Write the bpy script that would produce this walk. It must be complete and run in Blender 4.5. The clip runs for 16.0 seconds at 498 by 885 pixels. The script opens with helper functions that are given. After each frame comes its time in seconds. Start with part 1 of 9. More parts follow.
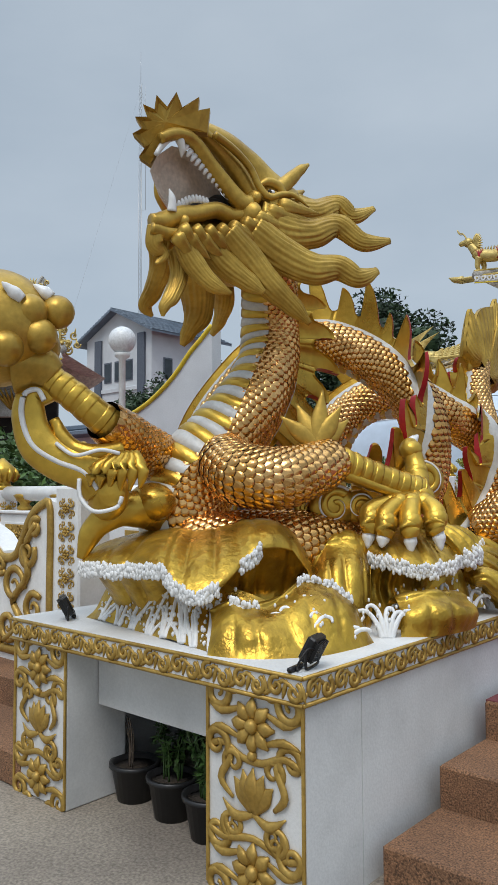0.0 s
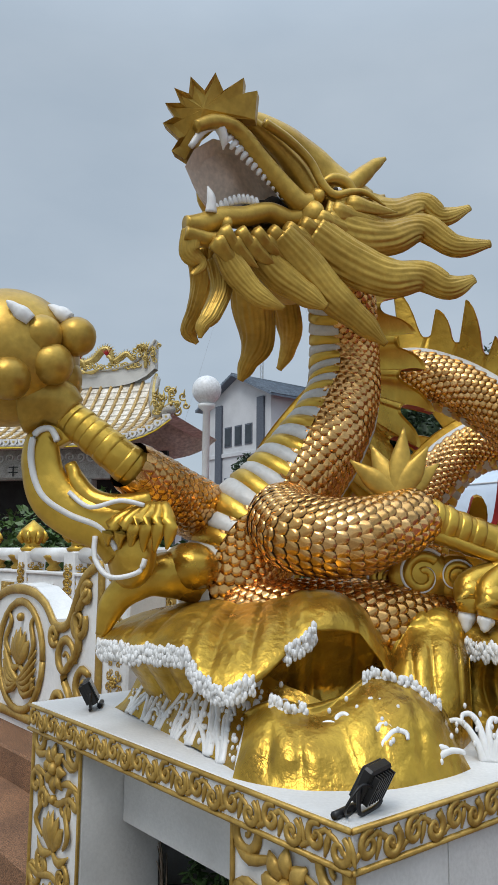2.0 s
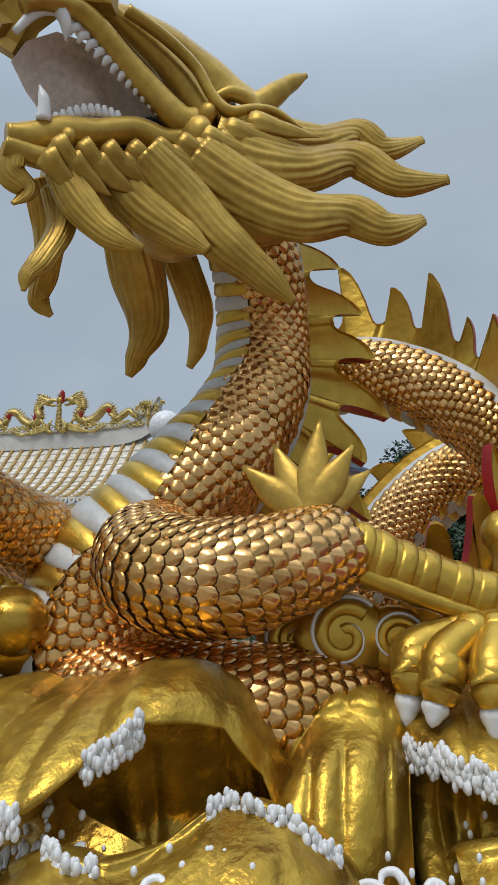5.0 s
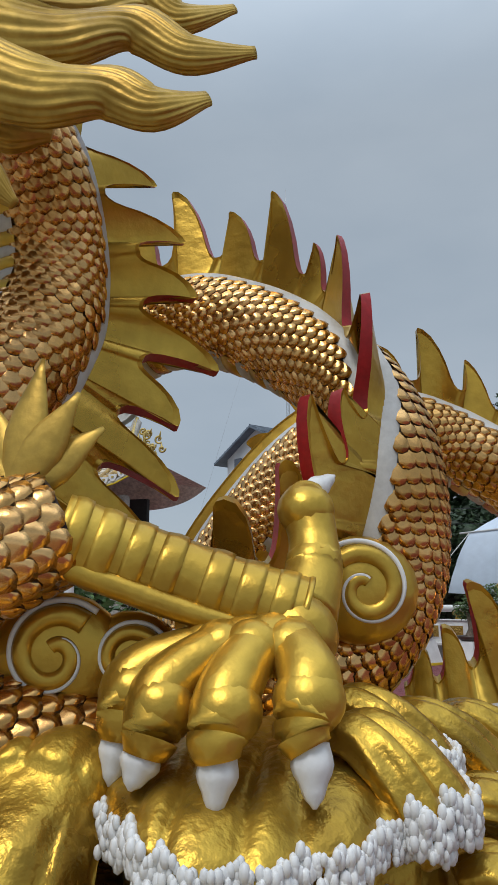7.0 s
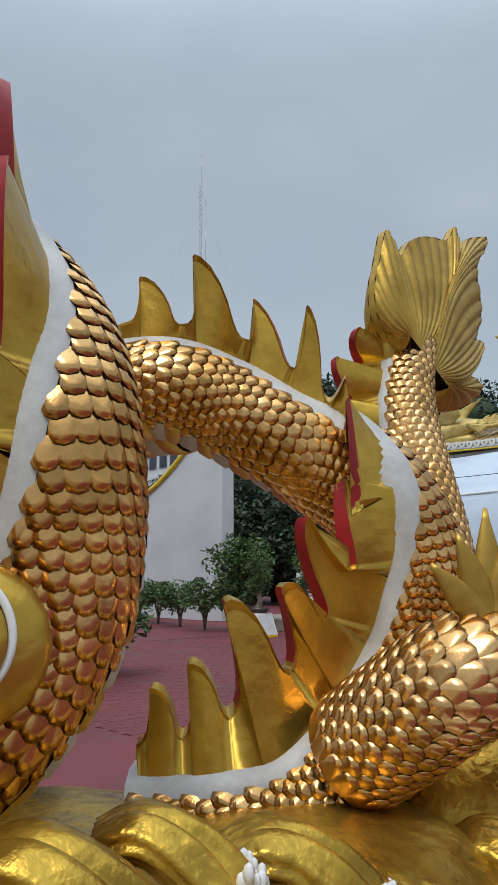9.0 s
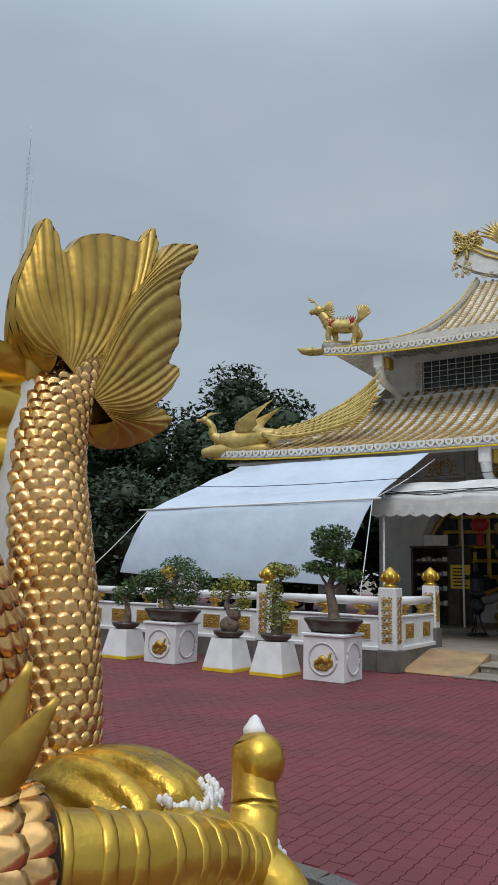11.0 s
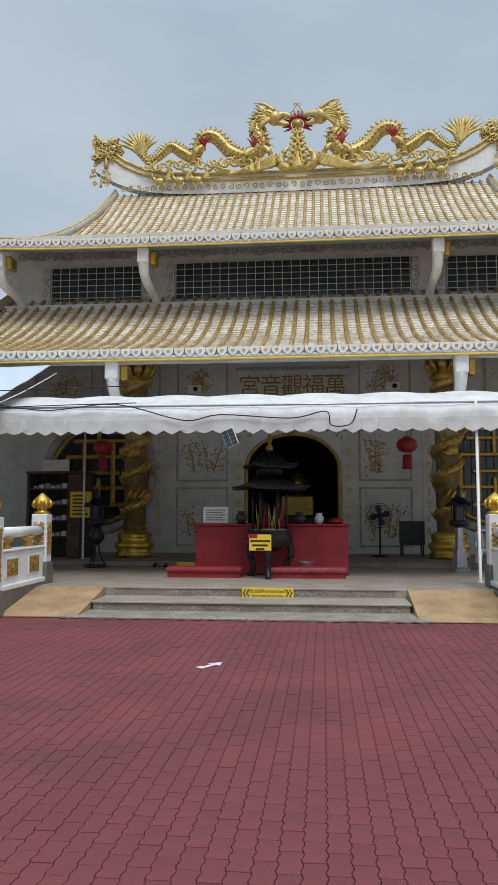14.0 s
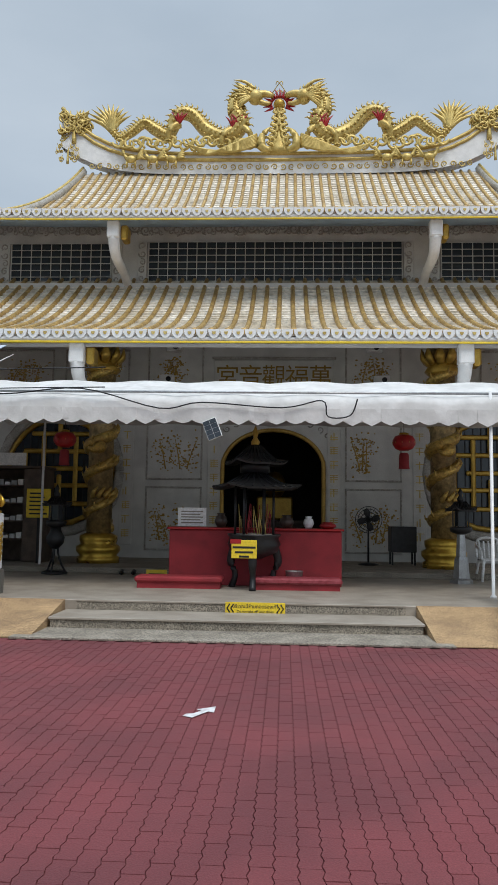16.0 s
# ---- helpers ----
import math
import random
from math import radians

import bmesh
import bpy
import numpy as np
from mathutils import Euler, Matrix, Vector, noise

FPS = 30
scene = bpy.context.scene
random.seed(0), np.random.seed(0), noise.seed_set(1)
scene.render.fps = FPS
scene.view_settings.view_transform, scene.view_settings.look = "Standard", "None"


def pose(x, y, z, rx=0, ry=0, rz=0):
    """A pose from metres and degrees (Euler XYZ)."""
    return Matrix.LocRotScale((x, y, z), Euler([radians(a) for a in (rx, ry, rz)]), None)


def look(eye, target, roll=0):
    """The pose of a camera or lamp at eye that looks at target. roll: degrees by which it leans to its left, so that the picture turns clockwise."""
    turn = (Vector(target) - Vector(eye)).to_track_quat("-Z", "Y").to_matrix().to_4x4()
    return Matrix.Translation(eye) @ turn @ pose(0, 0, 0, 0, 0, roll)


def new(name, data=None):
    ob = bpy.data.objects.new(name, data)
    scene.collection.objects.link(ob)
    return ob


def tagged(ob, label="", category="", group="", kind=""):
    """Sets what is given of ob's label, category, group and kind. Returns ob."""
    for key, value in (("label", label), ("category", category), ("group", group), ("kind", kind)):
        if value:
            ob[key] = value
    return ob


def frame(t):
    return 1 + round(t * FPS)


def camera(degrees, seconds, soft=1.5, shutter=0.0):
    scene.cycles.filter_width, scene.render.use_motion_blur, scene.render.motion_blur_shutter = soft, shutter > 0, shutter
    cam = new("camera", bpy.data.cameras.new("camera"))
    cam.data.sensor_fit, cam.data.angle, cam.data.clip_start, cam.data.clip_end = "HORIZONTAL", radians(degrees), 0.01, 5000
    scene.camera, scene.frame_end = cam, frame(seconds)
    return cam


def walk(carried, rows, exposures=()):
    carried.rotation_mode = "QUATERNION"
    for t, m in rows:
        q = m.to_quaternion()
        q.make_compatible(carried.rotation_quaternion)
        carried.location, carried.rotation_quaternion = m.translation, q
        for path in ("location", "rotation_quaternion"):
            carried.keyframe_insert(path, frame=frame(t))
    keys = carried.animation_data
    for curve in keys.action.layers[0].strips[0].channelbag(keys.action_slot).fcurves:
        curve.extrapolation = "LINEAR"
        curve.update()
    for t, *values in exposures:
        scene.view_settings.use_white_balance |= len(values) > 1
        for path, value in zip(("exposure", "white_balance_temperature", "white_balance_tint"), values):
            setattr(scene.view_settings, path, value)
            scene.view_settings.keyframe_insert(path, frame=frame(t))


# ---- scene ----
cam = camera(36.6, 16.0)
PATH = [
    (0, (1.548, -4.237, 1.237), (0.22, -2.747, 1.356), -0.3),
    (0.5, (1.524, -4.018, 1.24), (0.093, -2.63, 1.397), -0.2),
    (1, (1.41, -3.83, 1.233), (-0.062, -2.494, 1.448), -0.3),
    (1.5, (1.217, -3.602, 1.23), (-0.281, -2.302, 1.491), -0.1),
    (2, (1.164, -3.351, 1.222), (-0.377, -2.109, 1.511), 0.4),
    (2.5, (1.119, -3.156, 1.213), (-0.446, -1.957, 1.546), 0.7),
    (3, (0.992, -2.978, 1.219), (-0.578, -1.801, 1.607), 0.5),
    (3.2, (0.951, -2.91, 1.227), (-0.623, -1.744, 1.63), 0.4),
    (5.3, (0.605, -2.036, 1.143), (-0.951, -0.876, 1.627), 0.7),
    (5.5, (0.583, -1.962, 1.134), (-0.976, -0.814, 1.637), 0.5),
    (6, (0.558, -1.739, 1.111), (-1.003, -0.612, 1.653), 0.2),
    (6.5, (0.585, -1.404, 1.136), (-0.997, -0.296, 1.656), 0.0),
    (7, (0.563, -1.142, 1.22), (-1.011, 0.013, 1.654), -0.1),
    (7.5, (0.46, -0.815, 1.235), (-1.081, 0.4, 1.623), -0.7),
    (8, (0.351, -0.571, 1.341), (-1.162, 0.694, 1.673), -1.3),
    (8.2, (0.323, -0.488, 1.338), (-1.181, 0.788, 1.67), -1.2),
    (10.3, (0.291, 0.511, 1.628), (-0.961, 2.026, 1.999), 1.1),
    (10.5, (0.326, 0.598, 1.668), (-0.887, 2.146, 2.033), 1.2),
    (11, (0.411, 0.795, 1.688), (-0.664, 2.447, 2.032), 1.4),
    (11.5, (0.359, 1.071, 1.663), (-0.54, 2.831, 1.97), 1.1),
    (12, (0.223, 1.442, 1.653), (-0.486, 3.291, 1.932), 0.5),
    (12.5, (0.196, 1.803, 1.663), (-0.313, 3.719, 1.928), 0.3),
    (13, (0.109, 2.235, 1.597), (-0.215, 4.194, 1.84), -0.4),
    (13.5, (0.003, 2.685, 1.6), (-0.209, 4.663, 1.805), -0.6),
    (14, (-0.011, 3.063, 1.594), (-0.206, 5.046, 1.775), 0.0),
    (14.5, (-0.106, 3.482, 1.579), (-0.311, 5.465, 1.745), 0.3),
    (15, (-0.258, 3.901, 1.595), (-0.463, 5.884, 1.758), 0.5),
    (15.5, (-0.363, 4.326, 1.607), (-0.53, 6.311, 1.782), 0.8),
    (16, (-0.533, 4.768, 1.593), (-0.63, 6.757, 1.78), 0.8),
]
walk(cam, [(t, look(eye, target, roll)) for t, eye, target, roll in PATH], [(0, 0.15), (3, 0.13), (5.5, -0.1), (6.5, -0.17), (8, 0.06), (10.5, -0.05), (11.5, -0.08), (12.5, 0.08), (13.5, 0.12), (14.0, 0.22), (16, 0.25)])

# ---- overcast daylight ----
world = bpy.data.worlds.new("overcast")
scene.world = world
world.use_nodes = True
wn, wl = world.node_tree.nodes, world.node_tree.links
wn.clear()
w_out, w_bg = wn.new("ShaderNodeOutputWorld"), wn.new("ShaderNodeBackground")
sky = wn.new("ShaderNodeTexSky")
sky.sky_type, sky.sun_disc = "NISHITA", False
sky.sun_elevation, sky.sun_rotation = radians(58), radians(150)
w_tc, w_map, w_noise, w_ramp = (wn.new("ShaderNodeTexCoord"), wn.new("ShaderNodeMapping"), wn.new("ShaderNodeTexNoise"), wn.new("ShaderNodeValToRGB"))
w_map.inputs["Scale"].default_value = (1.0, 1.0, 2.6)
w_noise.inputs["Scale"].default_value, w_noise.inputs["Detail"].default_value, w_noise.inputs["Roughness"].default_value = 1.6, 6.0, 0.5
w_ramp.color_ramp.elements[0].position, w_ramp.color_ramp.elements[0].color = 0.30, (0.345, 0.42, 0.50, 1)
w_ramp.color_ramp.elements[1].position, w_ramp.color_ramp.elements[1].color = 0.72, (0.49, 0.56, 0.63, 1)
w_sc, w_mix = wn.new("ShaderNodeVectorMath"), wn.new("ShaderNodeMixRGB")
w_sc.operation = "SCALE"
w_sc.inputs["Scale"].default_value = 0.10
w_mix.inputs[0].default_value = 0.12
wl.new(w_tc.outputs["Generated"], w_map.inputs["Vector"])
wl.new(w_map.outputs[0], w_noise.inputs["Vector"])
wl.new(w_noise.outputs["Fac"], w_ramp.inputs[0])
wl.new(sky.outputs[0], w_sc.inputs[0])
wl.new(w_ramp.outputs[0], w_mix.inputs[1])
wl.new(w_sc.outputs[0], w_mix.inputs[2])
# an overcast sky is brightest overhead
w_sep, w_zen = wn.new("ShaderNodeSeparateXYZ"), wn.new("ShaderNodeMapRange")
w_zen.interpolation_type = "SMOOTHSTEP"
for key, value in (("From Min", 0.55), ("From Max", 0.95), ("To Min", 1.0), ("To Max", 3.0)):
    w_zen.inputs[key].default_value = value
w_up = wn.new("ShaderNodeVectorMath")
w_up.operation = "SCALE"
wl.new(w_tc.outputs["Generated"], w_sep.inputs[0])
wl.new(w_sep.outputs[2], w_zen.inputs["Value"])
wl.new(w_mix.outputs[0], w_up.inputs[0])
wl.new(w_zen.outputs[0], w_up.inputs["Scale"])
wl.new(w_up.outputs[0], w_bg.inputs[0])
w_bg.inputs[1].default_value = 1.0
wl.new(w_bg.outputs[0], w_out.inputs[0])
sun_data = bpy.data.lights.new("sun", "SUN")
sun_data.energy, sun_data.angle, sun_data.color = 1.3, radians(25), (1.0, 0.96, 0.90)
sun = new("sun", sun_data)
sun.matrix_world = look((6, -14, 24), (0, 0, 0))

# ---- materials ----
def mat(name, a, b=None, rough=0.6, metal=0.0, scale=8.0, bump=0.0, bscale=40.0, fine=0.15, rand=0.0, spec=0.5, rmix=0.0, kind="noise", dist=0.01):
    """A surface whose colour drifts from a to b in patches, with a finer grain, relief and uneven gloss."""
    m = bpy.data.materials.new(name)
    m.use_nodes = True
    n, l = m.node_tree.nodes, m.node_tree.links
    p = n["Principled BSDF"]
    p.inputs["Roughness"].default_value, p.inputs["Metallic"].default_value = rough, metal
    p.inputs["Specular IOR Level"].default_value = spec
    b = b or tuple(c * 0.75 for c in a)
    tc = n.new("ShaderNodeTexCoord")
    big, small = n.new("ShaderNodeTexNoise"), n.new("ShaderNodeTexNoise")
    big.inputs["Scale"].default_value, big.inputs["Detail"].default_value = scale, 5.0
    small.inputs["Scale"].default_value, small.inputs["Detail"].default_value = bscale, 4.0
    l.new(tc.outputs["Object"], big.inputs["Vector"])
    l.new(tc.outputs["Object"], small.inputs["Vector"])
    ramp = n.new("ShaderNodeValToRGB")
    ramp.color_ramp.elements[0].position, ramp.color_ramp.elements[0].color = 0.36, (*b, 1)
    ramp.color_ramp.elements[1].position, ramp.color_ramp.elements[1].color = 0.62, (*a, 1)
    l.new(big.outputs["Fac"], ramp.inputs[0])
    grain = n.new("ShaderNodeMapRange")
    grain.inputs["From Min"].default_value, grain.inputs["From Max"].default_value = 0.3, 0.7
    grain.inputs["To Min"].default_value, grain.inputs["To Max"].default_value = 1 - fine, 1 + fine
    l.new(small.outputs["Fac"], grain.inputs["Value"])
    mul = n.new("ShaderNodeVectorMath")
    mul.operation = "SCALE"
    l.new(ramp.outputs[0], mul.inputs[0])
    l.new(grain.outputs[0], mul.inputs["Scale"])
    col = mul.outputs[0]
    if rand:
        src = n.new("ShaderNodeNewGeometry").outputs["Random Per Island"] if kind == "island" else n.new("ShaderNodeObjectInfo").outputs["Random"]
        rr = n.new("ShaderNodeMapRange")
        rr.inputs["To Min"].default_value, rr.inputs["To Max"].default_value = 1 - rand, 1 + rand
        l.new(src, rr.inputs["Value"])
        m2 = n.new("ShaderNodeVectorMath")
        m2.operation = "SCALE"
        l.new(col, m2.inputs[0])
        l.new(rr.outputs[0], m2.inputs["Scale"])
        col = m2.outputs[0]
    l.new(col, p.inputs["Base Color"])
    if rmix:
        rm = n.new("ShaderNodeMapRange")
        rm.inputs["From Min"].default_value, rm.inputs["From Max"].default_value = 0.3, 0.7
        rm.inputs["To Min"].default_value, rm.inputs["To Max"].default_value = max(0.03, rough - rmix), min(1, rough + rmix)
        l.new(big.outputs["Fac"], rm.inputs["Value"])
        l.new(rm.outputs[0], p.inputs["Roughness"])
    if bump:
        bp = n.new("ShaderNodeBump")
        bp.inputs["Strength"].default_value, bp.inputs["Distance"].default_value = bump, dist
        l.new(small.outputs["Fac"], bp.inputs["Height"])
        l.new(bp.outputs[0], p.inputs["Normal"])
    return m


GOLD = mat("gold_paint", (0.66, 0.43, 0.068), (0.48, 0.285, 0.04), 0.34, 0.78, 3.0, 0.35, 18, 0.08, rmix=0.10, dist=0.012)
GOLD2 = mat("old_gold_paint", (0.54, 0.35, 0.068), (0.38, 0.225, 0.036), 0.40, 0.65, 4.0, 0.25, 30, 0.12, rmix=0.1, dist=0.008)
WAVE = mat("wavy_gold_paint", (0.58, 0.37, 0.052), (0.36, 0.21, 0.028), 0.34, 0.78, 5.0, 0.55, 16, 0.14, rmix=0.10, dist=0.022)
COLG = mat("bronzed_column_paint", (0.66, 0.45, 0.12), (0.40, 0.26, 0.07), 0.36, 0.55, 9.0, 0.7, 22, 0.25, dist=0.03)
GOLDM = mat("matt_gold_paint", (0.48, 0.31, 0.075), (0.36, 0.22, 0.045), 0.48, 0.5, 6.0, 0.3, 45, 0.15)
GILT = mat("old_gilt_lettering", (0.34, 0.20, 0.03), (0.22, 0.13, 0.02), 0.45, 0.2, 5.0, 0.3, 45, 0.1)
GOLDP = mat("pale_gold_paint", (0.62, 0.47, 0.16), (0.45, 0.32, 0.09), 0.45, 0.45, 5.0, 0.3, 45, 0.15)
SCALE = mat("bronze_scale_paint", (0.82, 0.48, 0.19), (0.60, 0.325, 0.10), 0.22, 0.97, 4.0, 0.2, 40, 0.10, rand=0.22, kind="island", dist=0.006)
SCALEGAP = mat("dark_brown_scale_gap", (0.045, 0.020, 0.008), (0.025, 0.011, 0.005), 0.5, 0.4, 10.0, 0.2, 60)
WHITEP = mat("white_gloss_paint", (0.80, 0.80, 0.79), (0.70, 0.70, 0.69), 0.38, 0.0, 4.0, 0.12, 50, 0.04)
BAND = mat("pale_grey_paint", (0.62, 0.62, 0.60), (0.50, 0.49, 0.46), 0.45, 0.05, 6.0, 0.15, 50, 0.06)
PLASTER = mat("white_render", (0.70, 0.70, 0.69), (0.58, 0.58, 0.57), 0.7, 0.0, 2.2, 0.15, 70, 0.05)
RED = mat("crimson_paint", (0.40, 0.012, 0.014), (0.28, 0.008, 0.01), 0.42, 0.0, 6.0, 0.12, 50)
MOUTH = mat("flesh_grey_paint", (0.62, 0.51, 0.42), (0.52, 0.42, 0.34), 0.6, 0.0, 6.0, 0.15, 40)
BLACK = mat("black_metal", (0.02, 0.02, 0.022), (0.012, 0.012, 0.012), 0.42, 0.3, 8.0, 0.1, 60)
# near-black colour painted for shade in hall, throat and recesses; also a pupil
DARK = mat("shade_and_pupil_black", (0.03, 0.028, 0.026), (0.018, 0.016, 0.015), 0.8, 0.0, 4.0)
FACADE = mat("pale_grey_stone", (0.62, 0.61, 0.57), (0.52, 0.51, 0.48), 0.6, 0.0, 2.0, 0.15, 60, 0.08)
CARVE = mat("carved_stone", (0.42, 0.40, 0.36), (0.30, 0.28, 0.24), 0.65, 0.0, 6.0, 0.6, 30, 0.25)
SHAFT = mat("dark_bronzed_carving", (0.36, 0.25, 0.10), (0.20, 0.14, 0.06), 0.5, 0.3, 7.0, 0.9, 16, 0.3, dist=0.03)
GRANITE = mat("speckled_granite", (0.28, 0.245, 0.195), (0.20, 0.172, 0.135), 0.8, 0.0, 3.0, 0.2, 55, 0.8)
GRANITE2 = mat("dark_granite", (0.16, 0.15, 0.13), (0.11, 0.10, 0.09), 0.55, 0.0, 3.0, 0.2, 140, 0.6)
TREAD = mat("smooth_terrazzo", (0.36, 0.315, 0.26), (0.27, 0.23, 0.185), 0.5, 0.0, 2.5, 0.1, 140, 0.2)
AGG = mat("exposed_aggregate", (0.42, 0.275, 0.14), (0.28, 0.18, 0.095), 0.85, 0.0, 2.4, 0.7, 60, 0.7)
AGG2 = mat("brown_aggregate", (0.25, 0.125, 0.062), (0.175, 0.088, 0.045), 0.85, 0.0, 1.8, 0.8, 110, 0.75)
CONC = mat("weathered_concrete", (0.30, 0.26, 0.21), (0.20, 0.17, 0.14), 0.9, 0.0, 1.1, 0.6, 60, 0.35)
PAVER = mat("red_paver", (0.176, 0.038, 0.042), (0.130, 0.028, 0.032), 0.72, 0.0, 0.9, 0.35, 90, 0.20, rand=0.045, kind="island", rmix=0.14)
PAVER1 = mat("red_paver_piece", (0.176, 0.038, 0.042), (0.130, 0.028, 0.032), 0.72, 0.0, 0.9, 0.35, 90, 0.20, rand=0.045, rmix=0.14)
JOINT = mat("dirty_joint", (0.185, 0.046, 0.050), (0.120, 0.031, 0.034), 0.9, 0.0, 3.0, 0.4, 80, 0.3)
TILE = mat("weathered_roof_tile", (0.80, 0.75, 0.66), (0.62, 0.55, 0.44), 0.55, 0.0, 1.4, 0.6, 9, 0.28)
TILEG = mat("gilt_tile_rib", (0.50, 0.335, 0.12), (0.34, 0.215, 0.075), 0.5, 0.3, 3.0, 0.5, 12, 0.25)
TARP = mat("blue_white_tarpaulin", (0.56, 0.64, 0.74), (0.50, 0.58, 0.68), 0.5, 0.0, 0.7, 0.25, 3, 0.05, dist=0.05)
CANVAS = mat("white_canvas", (0.68, 0.67, 0.65), (0.56, 0.55, 0.53), 0.65, 0.0, 2.0, 0.3, 7, 0.06, dist=0.03)
BLUEU = mat("pale_blue_soffit", (0.36, 0.46, 0.55), (0.28, 0.36, 0.45), 0.7, 0.0, 1.0)
YELLOW = mat("yellow_enamel", (0.80, 0.58, 0.03), (0.70, 0.50, 0.03), 0.45, 0.0, 4.0)
SIGNW = mat("white_sign", (0.75, 0.75, 0.73), (0.66, 0.66, 0.64), 0.5)
INK = mat("black_ink", (0.015, 0.015, 0.015), (0.012, 0.012, 0.012), 0.6)
CLOTH = mat("red_altar_cloth", (0.30, 0.022, 0.03), (0.22, 0.016, 0.022), 0.75, 0.0, 3.0, 0.15, 60)
BARK = mat("grey_bark", (0.20, 0.15, 0.11), (0.10, 0.075, 0.055), 0.9, 0.0, 12.0, 0.9, 50, 0.3)
LEAF = mat("green_leaf", (0.075, 0.14, 0.032), (0.04, 0.085, 0.02), 0.5, 0.0, 3.0, 0.0, 40, 0.2, rand=0.35, kind="island")
LEAFY = mat("yellow_green_leaf", (0.30, 0.30, 0.04), (0.13, 0.19, 0.03), 0.5, 0.0, 3.0, 0.0, 40, 0.2, rand=0.3, kind="island")
LEAFD = mat("dark_leaf", (0.030, 0.060, 0.020), (0.014, 0.030, 0.010), 0.6, 0.0, 1.0, 0.0, 40, 0.2, rand=0.45, kind="island")
SOIL = mat("dark_soil", (0.06, 0.045, 0.032), (0.035, 0.026, 0.02), 0.95, 0.0, 12.0, 0.8, 60, 0.4)
POT = mat("glazed_brown_pot", (0.075, 0.05, 0.038), (0.045, 0.03, 0.024), 0.35, 0.0, 6.0, 0.2, 50)
PLASTIC = mat("black_plastic", (0.022, 0.022, 0.023), (0.016, 0.016, 0.017), 0.4, 0.0, 6.0, 0.1, 60)
STEEL = mat("grey_steel", (0.45, 0.46, 0.46), (0.36, 0.36, 0.36), 0.35, 0.8, 6.0)
WINDOW = mat("dark_pane", (0.035, 0.045, 0.055), (0.02, 0.027, 0.033), 0.12, 0.0, 1.2, 0.0, 20, 0.1)
HOUSEW = mat("white_house_wall", (0.62, 0.64, 0.66), (0.54, 0.56, 0.58), 0.8, 0.0, 0.6, 0.1, 20, 0.05)
HOUSEG = mat("slate_grey_cladding", (0.11, 0.13, 0.16), (0.08, 0.09, 0.12), 0.6)
ROOFB = mat("blue_grey_roofing", (0.16, 0.20, 0.25), (0.11, 0.14, 0.18), 0.5, 0.1, 1.0, 0.2, 12)
OLDWOOD = mat("dark_wood", (0.10, 0.07, 0.05), (0.06, 0.04, 0.03), 0.6, 0.0, 6.0, 0.3, 50)
GLOBE = mat("opal_globe", (0.74, 0.75, 0.76), (0.68, 0.69, 0.70), 0.3)
WHITEM = mat("white_line_paint", (0.70, 0.70, 0.70), (0.50, 0.46, 0.46), 0.7, 0.0, 14.0)


